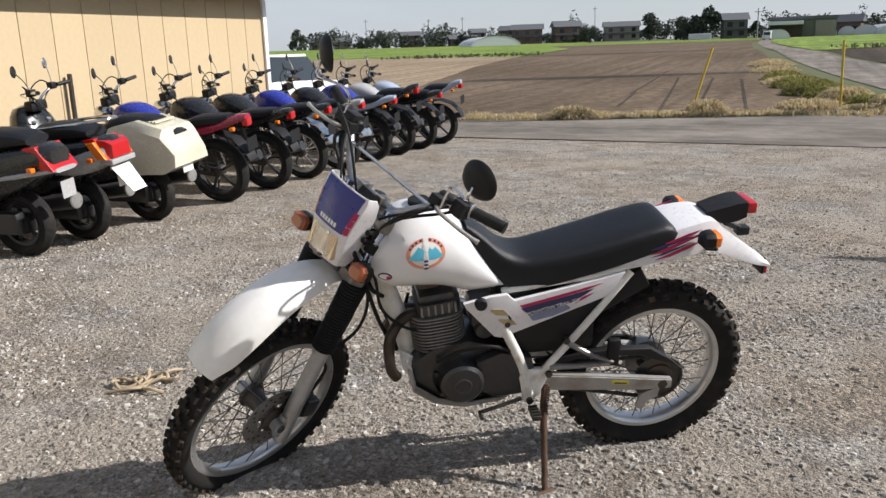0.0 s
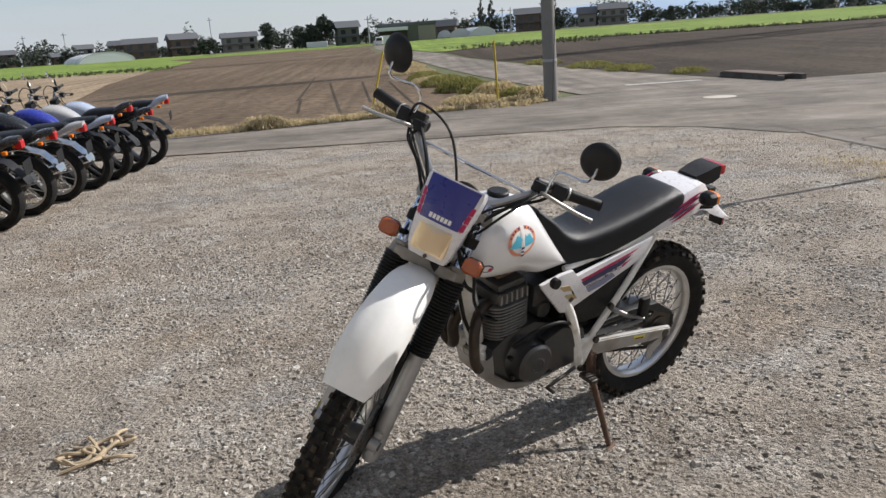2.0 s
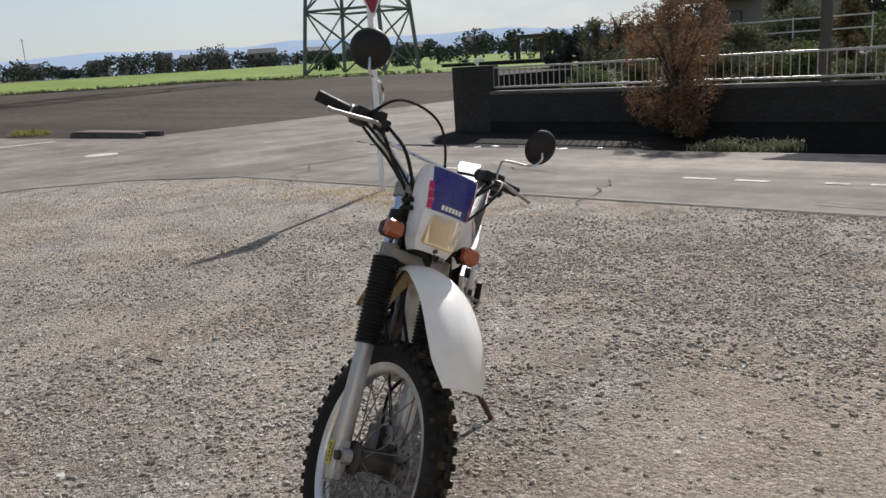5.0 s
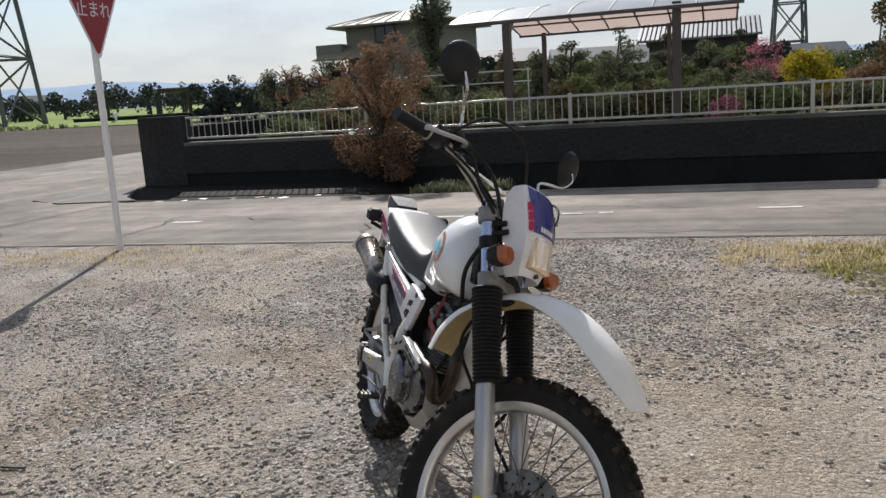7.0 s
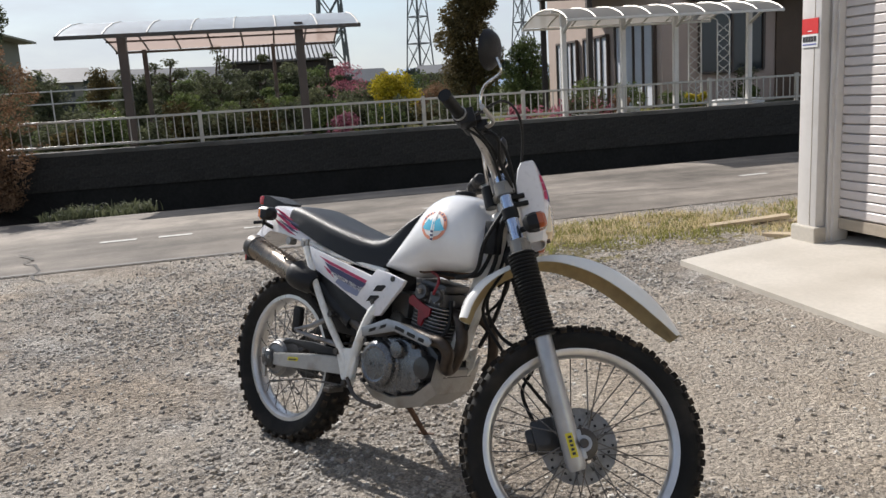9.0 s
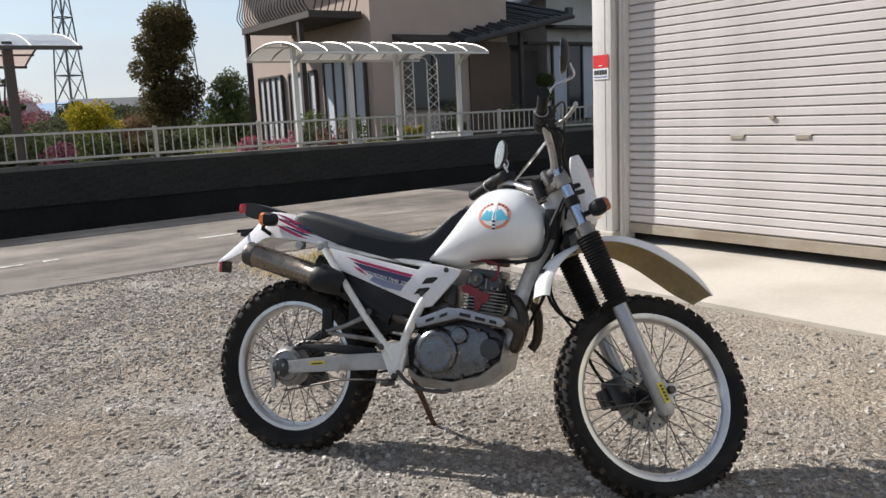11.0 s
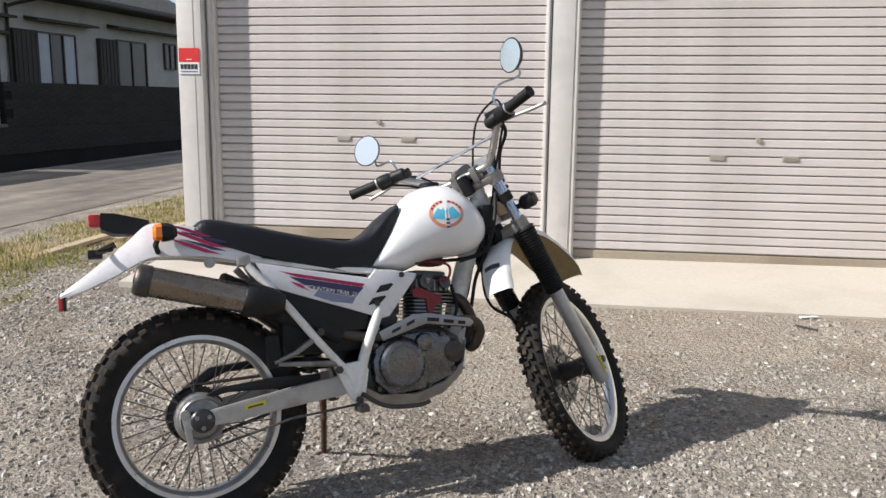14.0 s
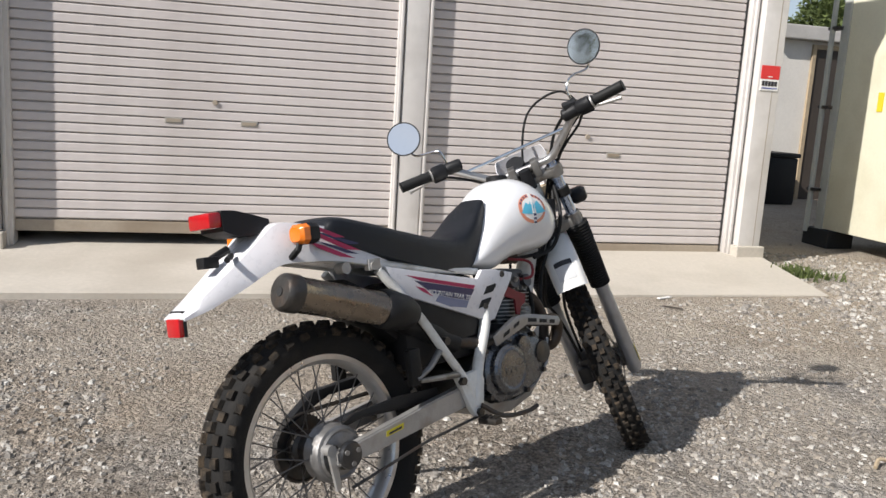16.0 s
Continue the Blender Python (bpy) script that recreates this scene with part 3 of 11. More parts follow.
def lathe(bm, profile, n=32, axis="y", centre=(0, 0, 0), closed=False):
    """Turn (radius, height) pairs about an axis through the centre."""
    c = Vector(centre)
    ax = {"x": Vector((1, 0, 0)), "y": Vector((0, 1, 0)), "z": Vector((0, 0, 1))}[axis]
    a = Vector((0, 0, 1)) if axis != "z" else Vector((1, 0, 0))
    b = ax.cross(a)
    rings = [ring(bm, c + ax * h, a, b, max(r, 1e-4), max(r, 1e-4), n) for r, h in profile]
    for r0, r1 in zip(rings, rings[1:]):
        bridge(bm, r0, r1)
    if closed:
        bridge(bm, rings[-1], rings[0])
    else:
        bm.faces.new(list(reversed(rings[0])))
        bm.faces.new(rings[-1])
    return bm


def loft(bm, sections, caps=True):
    """A skin over closed sections that have the same number of points."""
    rings = [[bm.verts.new(Vector(p)) for p in s] for s in sections]
    for r0, r1 in zip(rings, rings[1:]):
        bridge(bm, r0, r1)
    if caps:
        bm.faces.new(list(reversed(rings[0])))
        bm.faces.new(rings[-1])
    bmesh.ops.recalc_face_normals(bm, faces=bm.faces[:])
    return bm


def slab(bm, outline, thick, plane="xz", at=0.0, bev=0.0):
    """A plate from an outline in one plane, thick along the other axis and centred on at."""
    def put(a, b, c):
        return {"xz": (a, c, b), "xy": (a, b, c), "yz": (c, a, b)}[plane]
    lo = [bm.verts.new(put(a, b, at - thick / 2)) for a, b in outline]
    hi = [bm.verts.new(put(a, b, at + thick / 2)) for a, b in outline]
    f = [bm.faces.new(lo), bm.faces.new(list(reversed(hi)))]
    n = len(lo)
    for k in range(n):
        bm.faces.new((lo[k], hi[k], hi[(k + 1) % n], lo[(k + 1) % n]))
    bmesh.ops.recalc_face_normals(bm, faces=bm.faces[:])
    if bev:
        es = [e for fc in f for e in fc.edges]
        bmesh.ops.bevel(bm, geom=list(set(es)), offset=bev, segments=2, affect="EDGES", profile=0.6)
    return bm


def sheet(name, u0, u1, v0, v1, step, lift, material, label, category, m=None):
    """A sheet that lies on the ground, over a stretch of the plan."""
    nu, nv = max(1, round((u1 - u0) / step)), max(1, round((v1 - v0) / step))
    pts, faces = [], []
    for i in range(nu + 1):
        for j in range(nv + 1):
            u, v = u0 + (u1 - u0) * i / nu, v0 + (v1 - v0) * j / nv
            pts.append((u, v, site_z(u, v) + lift))
    for i in range(nu):
        for j in range(nv):
            a = i * (nv + 1) + j
            faces.append((a, a + nv + 1, a + nv + 2, a + 1))
    me = bpy.data.meshes.new(name)
    me.from_pydata(pts, [], faces)
    me.materials.append(material)
    me.shade_smooth()
    ob = new(name, me)
    ob.matrix_basis = m or SITE
    return tagged(ob, label, category, "", "structure")


def scatter_mesh(name, verts, faces, material, label, category, m=None, parent=None, kind="stuff"):
    me = bpy.data.meshes.new(name)
    me.from_pydata(verts.reshape(-1, 3).tolist() if hasattr(verts, "reshape") else verts, [], faces)
    me.materials.append(material)
    ob = new(name, me)
    if parent is not None:
        ob.parent = parent
    if m is not None:
        ob.matrix_basis = m
    return tagged(ob, label, category, "", kind)


def blades(rng, centres, height, width, lean, per):
    """Grass: bent two-piece blades round each centre. Returns points and faces."""
    vs, fs = [], []
    for (x, y, z, s) in centres:
        for _ in range(per):
            a, b = rng.uniform(0, 6.283), rng.uniform(0, 6.283)
            px, py = x + rng.gauss(0, 0.05) * s, y + rng.gauss(0, 0.05) * s
            h, w, ln = height * s * rng.uniform(0.5, 1.25), width * rng.uniform(0.7, 1.3), lean * rng.uniform(0.2, 1.3)
            dx, dy, wx, wy = math.cos(a) * ln * h, math.sin(a) * ln * h, math.cos(b) * w, math.sin(b) * w
            k = len(vs)
            vs += [(px - wx, py - wy, z - 0.01), (px + wx, py + wy, z - 0.01), (px + dx * 0.35 + wx * 0.8, py + dy * 0.35 + wy * 0.8, z + h * 0.6), (px + dx * 0.35 - wx * 0.8, py + dy * 0.35 - wy * 0.8, z + h * 0.6), (px + dx, py + dy, z + h * (1 - 0.35 * ln))]
            fs += [(k, k + 1, k + 2, k + 3), (k + 3, k + 2, k + 4)]
    return vs, fs


def leaf_cloud(rng, clumps, count, size):
    """Leaves as small folded quads spread through the shells of the clumps (centre, radii)."""
    vs, fs = [], []
    vol = [c[1][0] * c[1][1] * c[1][2] for c in clumps]
    for _ in range(count):
        (cx, cy, cz), (rx, ry, rz) = rng.choices([(c[0], c[1]) for c in clumps], weights=vol)[0]
        t, ph, r = rng.uniform(-1, 1), rng.uniform(0, 6.283), rng.uniform(0.55, 1.06)
        q = math.sqrt(1 - t * t)
        p = Vector((cx + rx * r * q * math.cos(ph), cy + ry * r * q * math.sin(ph), cz + rz * r * t))
        d = Vector((rng.gauss(0, 1), rng.gauss(0, 1), rng.gauss(0, 0.7))).normalized()
        e = d.cross(Vector((rng.gauss(0, 1), rng.gauss(0, 1), rng.gauss(0, 1)))).normalized()
        s = size * rng.uniform(0.6, 1.4)
        k = len(vs)
        n = d.cross(e) * s * 0.3
        vs += [tuple(p - d * s), tuple(p + e * s * 0.5 + n), tuple(p + d * s), tuple(p - e * s * 0.5 + n)]
        fs.append((k, k + 1, k + 2, k + 3))
    return vs, fs

# ---- ground ----
def lines(*runs):
    """Grid lines: runs of (start, end, step)."""
    out = []
    for a, b, st in runs:
        out += [a + (b - a) * k / max(1, round((b - a) / st)) for k in range(max(1, round((b - a) / st)))]
    return out + [runs[-1][1]]


def ditch(u, v):
    """Depth of the gutter beside the lane; below zero where the bank rises to the garden wall."""
    if not -10.4 < u < -6.6 or not -12.6 < v < 30.0:
        return 0.0
    k = min(1.0, max(0.0, (-5.2 - v) / 2.2))
    f = min(1.0, (-6.6 - u) / 0.45)
    g = min(1.0, max(0.0, (-7.0 - u) / 1.6))
    f, g = f * f * (3 - 2 * f), g * g * (3 - 2 * g)
    return (0.85 * f * (1 - k) + (0.10 * f - 0.10 * g) * k) * min(1.0, max(0.0, v + 12.6))


us = lines((-3500, -800, 900), (-800, -200, 120), (-200, -60, 20), (-60, -14, 5), (-14, -10.4, 1.2), (-10.4, -6.4, 0.2), (-6.4, 14, 1.2), (14, 60, 5), (60, 200, 20), (200, 800, 120), (800, 3500, 900))
vs_ = lines((-3500, -800, 900), (-800, -200, 120), (-200, -60, 20), (-60, -14, 4), (-14, 10, 0.5), (10, 40, 2), (40, 200, 20), (200, 800, 120), (800, 3500, 900))
g_pts, g_faces = [], []
for u in us:
    for v in vs_:
        p = SITE @ Vector((u, v, 0))
        r = max(1.0, math.hypot(p.x, p.y) / 300)
        g_pts.append((p.x, p.y, gz(p.x / r, p.y / r) - ditch(u, v)))
for i in range(len(us) - 1):
    for j in range(len(vs_) - 1):
        a = i * len(vs_) + j
        g_faces.append((a, a + len(vs_), a + len(vs_) + 1, a + 1))
me = bpy.data.meshes.new("ground")
me.from_pydata(g_pts, [], g_faces)
me.materials.append(LAND)
me.shade_smooth()
tagged(new("ground", me), "flat brown farmland that reaches the horizon", "ground", "", "structure")

sheet("yard", -2.7, 14.0, -13.8, 9.0, 0.8, 0.006, GRAVEL, "grey crushed gravel yard with dusty patches", "yard")
sheet("road", -6.6, -2.6, -21.2, 40.0, 1.0, 0.012, ASPHALT, "old grey asphalt lane past the garden wall", "road")
bed = sheet("ditch_bed", -10.4, -6.602, -12.6, 28.0, 0.25, 0.012, DITCH_SOIL, "dark soil of the roadside ditch", "ditch")
for vert in bed.data.vertices:
    vert.co.z -= ditch(vert.co.x, vert.co.y)


def strip(name, rows, lift, material, label, category, across=4, along=2.0):
    """A sheet on the ground between two edges; rows of (v, edge, other edge)."""
    vals = []
    for (v0, a0, b0), (v1, a1, b1) in zip(rows, rows[1:]):
        n = max(1, round(abs(v1 - v0) / along))
        vals += [(v0 + (v1 - v0) * k / n, a0 + (a1 - a0) * k / n, b0 + (b1 - b0) * k / n) for k in range(n)]
    vals.append(rows[-1])
    pts, faces = [], []
    for v, a, b in vals:
        for q in range(across + 1):
            u = a + (b - a) * q / across
            pts.append((u, v, site_z(u, v) + lift))
    for i in range(len(vals) - 1):
        for q in range(across):
            k = i * (across + 1) + q
            faces.append((k, k + 1, k + across + 2, k + across + 1))
    me = bpy.data.meshes.new(name)
    me.from_pydata(pts, [], faces)
    me.materials.append(material)
    me.shade_smooth()
    ob = new(name, me)
    ob.matrix_basis = SITE
    return tagged(ob, label, category, "", "structure")


# the cross road: its far kerbless edge runs askew, wider towards the west
strip("cross_road", [(-21.4, -70.0, -6.0), (-20.9, -70.0, -1.7), (-19.1, -70.0, 0.2), (-18.0, -70.0, 3.6), (-16.6, -70.0, 7.4), (-15.4, -70.0, 12.5), (-15.0, -70.0, 40.0), (-13.75, -70.0, 40.0), (-13.4, -70.0, -0.7), (-12.6, -8.6, -1.8), (-11.2, -6.6, -2.5)], 0.016, ASPHALT_CROSS, "old grey asphalt cross road beside the fields", "road", 24, 0.6)
strip("far_lane", [(-21.0, -6.7, -1.8), (-26.0, -5.9, -1.35), (-35.0, -4.1, -0.25), (-50.0, -1.1, 1.5), (-75.0, 1.6, 3.5), (-120.0, 4.2, 5.8), (-170.0, 5.4, 7.4), (-260.0, 7.5, 9.6)], 0.022, ASPHALT, "narrow asphalt lane that leads away between the fields", "road")
strip("field_soil", [(-15.2, 12.6, 60.0), (-16.8, 7.6, 60.0), (-18.2, 3.8, 60.0), (-19.3, 0.4, 60.0), (-26.0, -0.3, 40.0), (-35.0, 0.5, 26.0), (-50.0, 2.4, 22.0), (-75.0, 4.4, 22.0), (-120.0, 6.6, 40.0), (-215.0, 8.4, 60.0)], 0.010, SOIL, "ploughed brown field", "field", 12)
strip("field_pale", [(-20.0, 11.5, 62.0), (-32.0, 14.9, 62.0), (-46.0, 18.2, 62.0), (-60.0, 20.2, 62.0), (-67.0, 21.8, 62.0), (-80.0, 49.0, 62.0)], 0.03, SOIL_PALE, "pale dry soil field", "field", 8)
strip("field_green", [(-66.5, 22.0, 24.0), (-76.0, 22.5, 37.0), (-81.0, 24.0, 130.0), (-120.0, 31.0, 170.0), (-190.0, 53.0, 230.0), (-265.0, 60.0, 260.0)], 0.05, FIELD, "green young crop field", "field", 8)
strip("field_green_strip", [(-196.0, 8.5, 56.0), (-215.0, 9.0, 62.0), (-240.0, 9.2, 62.0)], 0.06, FIELD, "strip of green crop before the far houses", "field", 6)
strip("field_soil_west", [(-20.95, -60.0, -7.0), (-23.0, -58.0, -6.6), (-26.0, -55.0, -6.1), (-35.0, -45.0, -4.4), (-50.0, -44.0, -1.5), (-60.0, -43.0, -0.5), (-75.0, -46.0, -11.0), (-84.0, -48.0, -30.0)], 0.010, SOIL_DARK, "ploughed brown field darkened for backlit clods", "field", 12)
strip("field_green_west", [(-20.0, -170.0, -62.0), (-26.0, -170.0, -55.6), (-35.0, -170.0, -45.6), (-60.0, -170.0, -43.6), (-75.0, -190.0, -46.6), (-84.2, -200.0, -48.6)], 0.05, FIELD, "bright green young crop field", "field", 14)
strip("field_green_west", [(-60.2, -0.7, 0.2), (-75.2, -11.0, 1.4), (-84.4, -200.0, 2.0), (-120.0, -210.0, 4.0), (-200.0, -220.0, 6.2), (-235.0, -200.0, 6.6)], 0.05, FIELD, "bright green young crop field", "field", 18)
# furrow tracks, a damp band and a shallow drain across the brown field
for rows_ in ([(-26.0, 5.7, 5.79), (-41.0, 6.6, 6.70)], [(-20.2, 4.0, 4.08), (-35.0, 5.4, 5.5)], [(-23.4, 3.4, 3.48), (-35.0, 4.1, 4.2)], [(-19.4, 2.1, 2.18), (-34.0, 3.0, 3.1)], [(-21.0, 5.1, 5.18), (-27.1, 5.7, 5.8)]):
    strip("furrow", rows_, 0.016, SOIL_WET, "dark furrow track in the ploughed field", "furrow", 1)
strip("damp_band", [(-33.0, 13.6, 14.6), (-35.0, 9.0, 13.6), (-36.6, 6.0, 10.4), (-38.2, 2.4, 6.4), (-39.6, 1.9, 2.6)], 0.013, SOIL_WET, "damp dark band across the field", "furrow", 4, 0.6)
strip("drain", [(-64.6, 19.6, 20.6), (-66.2, 14.0, 20.0), (-68.4, 6.8, 14.6), (-69.8, 4.6, 7.2)], 0.016, SOIL_WET, "dark drain across the field", "furrow", 4, 0.6)
for k in range(5):
    v = -24.4 - 2.6 * k - 0.35 * k * k
    strip("furrow", [(v, -36.0, -7.5 + 0.35 * k), (v - 0.14 - 0.05 * k, -36.0, -7.5 + 0.35 * k)], 0.016, SOIL_WET, "dark furrow along the western field", "furrow", 8, 0.2)

# ---- concrete apron ----
bm = bmesh.new()
ap = [(-0.16, -0.88, 0.055), (5.36, -0.99, 0.075), (5.62, 0.7, 0.21), (-0.2, 0.7, 0.19)]
top = [bm.verts.new(p) for p in ap]
bot = [bm.verts.new((p[0], p[1], -0.2)) for p in ap]
bm.faces.new(top)
for k in range(4):
    bm.faces.new((top[k], bot[k], bot[(k + 1) % 4], top[(k + 1) % 4]))
bmesh.ops.recalc_face_normals(bm, faces=bm.faces[:])
structure("concrete_apron", bm, CONCRETE, "pale worn concrete apron before the garage", "pavement", SITE)

# ---- garage ----
garage = thing("garage", SITE, "steel garage with two closed warm grey roller shutters", "garage")


def pillar(u0, u1):
    bm = bmesh.new()
    box(bm, u0, u1, 0.0, 0.22, 0.1, 2.75, 0.008)
    p = part("pillar", bm, STEEL_WHITE, garage, "off-white painted steel pillar", True)
    bm = bmesh.new()
    box(bm, u0 - 0.025, u1 + 0.03, -0.03, 0.24, 0.08, 0.235, 0.01)
    part("footing", bm, CONCRETE, p, "concrete footing")
    bm = bmesh.new()
    box(bm, u0 + 0.128, u0 + 0.132, -0.002, 0.004, 0.24, 2.745)
    part("seam", bm, SHUTTER_BAR, p)


pillar(-0.115, 0.075)
pillar(5.3, 5.49)
bm = bmesh.new()
box(bm, 2.6, 2.755, 0.07, 0.24, 0.1, 2.75, 0.004)
for a in (2.555, 2.755):
    box(bm, a, a + 0.04, 0.085, 0.22, 0.1, 2.75, 0.003)
    box(bm, a + 0.012, a + 0.028, 0.06, 0.085, 0.1, 2.75, 0.003)
part("mullion", bm, STEEL_WHITE, garage, "off-white steel post between shutters", True)
for a, b in ((0.08, 0.14), (5.24, 5.296)):
    bm = bmesh.new()
    box(bm, a, b, 0.085, 0.2, 0.1, 2.75, 0.004)
    box(bm, a + 0.02, a + 0.04, 0.06, 0.085, 0.1, 2.75, 0.003)
    part("guide_rail", bm, STEEL_WHITE, garage, smooth=True)
bm = bmesh.new()
box(bm, -0.115, 5.49, 0.0, 0.22, 2.752, 3.1, 0.01)
part("header", bm, STEEL_WHITE, garage)
bm = bmesh.new()
box(bm, -0.2, 5.6, -0.15, 4.6, 3.104, 3.2, 0.01)
part("roof", bm, STEEL_WHITE, garage)
for u0, u1, v0, v1 in ((-0.1, -0.02, 0.224, 4.4), (5.4, 5.48, 0.224, 4.4), (-0.1, 5.48, 4.404, 4.48)):
    bm = bmesh.new()
    box(bm, u0, u1, v0, v1, 0.0, 3.1)
    part("wall", bm, STEEL_WHITE, garage)

# one slat: a curled profile with a dark hooked joint below it
bm = bmesh.new()
prof = [(0.008, 0.0), (0.008, 0.0085), (-0.0112, 0.0095), (-0.012, 0.0105), (-0.0116, 0.0555), (-0.008, 0.0600), (0.008, 0.0608)]
slat_len = 2.415
rows_ = [[bm.verts.new((x, y, z)) for y, z in prof] for x in (0, slat_len)]
for k in range(len(prof) - 1):
    bm.faces.new((rows_[0][k], rows_[1][k], rows_[1][k + 1], rows_[0][k + 1]))
bmesh.ops.recalc_face_normals(bm, faces=bm.faces[:])
SLAT = mesh_of("slat", bm, SHUTTER)
for u0, zb in ((0.141, 0.225), (2.796, 0.135)):
    bm = bmesh.new()
    box(bm, u0, u0 + slat_len, 0.125, 0.165, zb, zb + 0.075, 0.004)
    box(bm, u0, u0 + slat_len, 0.152, 0.166, zb + 0.07, 2.75)
    sh = part("shutter", bm, SHUTTER_BAR, garage, "roller shutter with a grimy bottom bar")
    k = 0
    while zb + 0.08 + k * 0.0615 < 2.72:
        piece("slat", SLAT, sh, pose(u0, 0.143, zb + 0.08 + k * 0.0615))
        k += 1
    for hu_ in (0.96, 1.44):
        bm = bmesh.new()
        hx = u0 + hu_
        box(bm, hx - 0.055, hx + 0.055, 0.126, 0.14, zb + 0.73, zb + 0.765, 0.003)
        h = part("handle", bm, ALU, sh, "recessed aluminium lift handle")
        # a darker plate in front of the handle paints its recess
        bm = bmesh.new()
        box(bm, hx - 0.045, hx + 0.045, 0.122, 0.13, zb + 0.737, zb + 0.758)
        part("recess", bm, SHUTTER_BAR, h)
    bm = bmesh.new()
    lathe(bm, [(0.0, -0.012), (0.016, -0.012), (0.018, 0.0), (0.018, 0.01)], 16, "y", (u0 + 1.22, 0.13, zb + 0.875))
    part("lock", bm, SHUTTER_BAR, sh, "round key lock", True)
for u0 in (-0.105, 5.315):
    pl = thing("sticker_plate", SITE @ pose(u0 + 0.08, -0.004, 1.43), "red and white alarm notice plate on the pillar", "sign")
    bm = bmesh.new()
    box(bm, -0.078, 0.078, -0.003, 0.002, 0.085, 0.185)
    part("red_field", bm, PLATE_RED, pl)
    bm = bmesh.new()
    box(bm, -0.078, 0.078, -0.003, 0.002, 0.0, 0.083)
    wf = part("white_field", bm, PLAIN_WHITE, pl)
    for k in range(5):
        bm = bmesh.new()
        box(bm, -0.066 + k * 0.027, -0.066 + k * 0.027 + 0.021, -0.0055, -0.003, 0.035, 0.07)
        part("lettering_bar", bm, BAR_BLACK, wf)
    bm = bmesh.new()
    box(bm, -0.066, 0.066, -0.0055, -0.003, 0.014, 0.022)
    part("lettering_bar", bm, BAR_BLUE, wf)
    bm = bmesh.new()
    box(bm, -0.02, 0.02, -0.0055, -0.003, 0.1, 0.106)
    part("lettering_bar", bm, PLAIN_WHITE, pl)

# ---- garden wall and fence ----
wall = thing("garden_wall", PLOT, "stained concrete block retaining wall beside the lane, shade in its colour", "wall", "", "structure")
bm = bmesh.new()
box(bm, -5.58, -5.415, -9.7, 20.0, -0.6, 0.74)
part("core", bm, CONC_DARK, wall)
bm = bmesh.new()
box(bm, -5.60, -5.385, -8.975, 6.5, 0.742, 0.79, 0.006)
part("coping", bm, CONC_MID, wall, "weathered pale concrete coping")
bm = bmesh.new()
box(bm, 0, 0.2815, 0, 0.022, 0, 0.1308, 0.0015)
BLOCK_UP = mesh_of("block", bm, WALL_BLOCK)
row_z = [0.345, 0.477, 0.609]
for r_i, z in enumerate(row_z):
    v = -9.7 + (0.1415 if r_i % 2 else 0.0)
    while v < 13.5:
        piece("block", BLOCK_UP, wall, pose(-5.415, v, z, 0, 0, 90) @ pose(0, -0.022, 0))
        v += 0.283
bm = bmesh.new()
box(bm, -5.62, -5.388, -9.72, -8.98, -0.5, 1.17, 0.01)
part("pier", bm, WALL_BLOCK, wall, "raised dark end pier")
tall = thing("garden_wall", PLOT, "taller stained block wall beside the lane, shade in its colour", "wall", "", "structure")
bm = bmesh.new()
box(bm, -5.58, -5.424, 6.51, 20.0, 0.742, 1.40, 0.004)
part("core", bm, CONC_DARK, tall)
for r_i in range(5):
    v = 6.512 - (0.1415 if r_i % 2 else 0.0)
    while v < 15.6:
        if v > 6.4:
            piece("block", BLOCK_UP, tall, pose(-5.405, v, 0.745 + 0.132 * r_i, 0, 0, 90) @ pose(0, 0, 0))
        v += 0.283
bm = bmesh.new()
box(bm, -9.5, -5.585, -9.7, -9.5, -0.5, 1.0, 0.008)
part("return_wall", bm, CONC_DARK, wall)
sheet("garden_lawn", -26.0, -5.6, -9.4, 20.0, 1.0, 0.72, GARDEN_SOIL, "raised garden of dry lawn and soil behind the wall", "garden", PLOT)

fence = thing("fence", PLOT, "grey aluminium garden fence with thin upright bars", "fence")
f0, f1 = -8.97, 6.45
for z in (0.845, 1.13):
    bm = bmesh.new()
    box(bm, -5.505, -5.475, f0, f1, z - 0.014, z + 0.014, 0.004)
    part("rail", bm, ALU, fence)
bm = bmesh.new()
box(bm, -0.006, 0.006, -0.0055, 0.0055, 0.0, 0.285)
BALUSTER = mesh_of("baluster", bm, ALU)
bm = bmesh.new()
box(bm, -0.022, 0.022, -0.022, 0.022, 0.0, 0.375, 0.004)
POST = mesh_of("post", bm, ALU)
k = 0
while f0 + k * 0.1 < f1:
    v = f0 + k * 0.1
    if any(abs(v - p) < 0.05 for p in (-8.72, -6.12, -3.48, -0.8, 0.5, 1.82, 3.1, 4.4, 5.7, 6.4)):
        piece("post", POST, fence, pose(-5.49, v, 0.79))
    else:
        piece("baluster", BALUSTER, fence, pose(-5.49, v, 0.845))
    k += 1

# ---- the trail motorcycle ----
PL_WHITE = mat("white_plastic", (0.71, 0.70, 0.72), 0.30, var=0.03, scale=4, fine=60, bump=0.02, dirt=(0.5, 0.47, 0.42), dirt_amt=0.25, dirt_scale=6, coat=0.25)
PL_FENDER = mat("aged_white_fender_plastic", (0.78, 0.775, 0.75), 0.34, var=0.04, scale=3, fine=50, bump=0.03, dirt=(0.62, 0.57, 0.46), dirt_amt=0.25, dirt_scale=4)
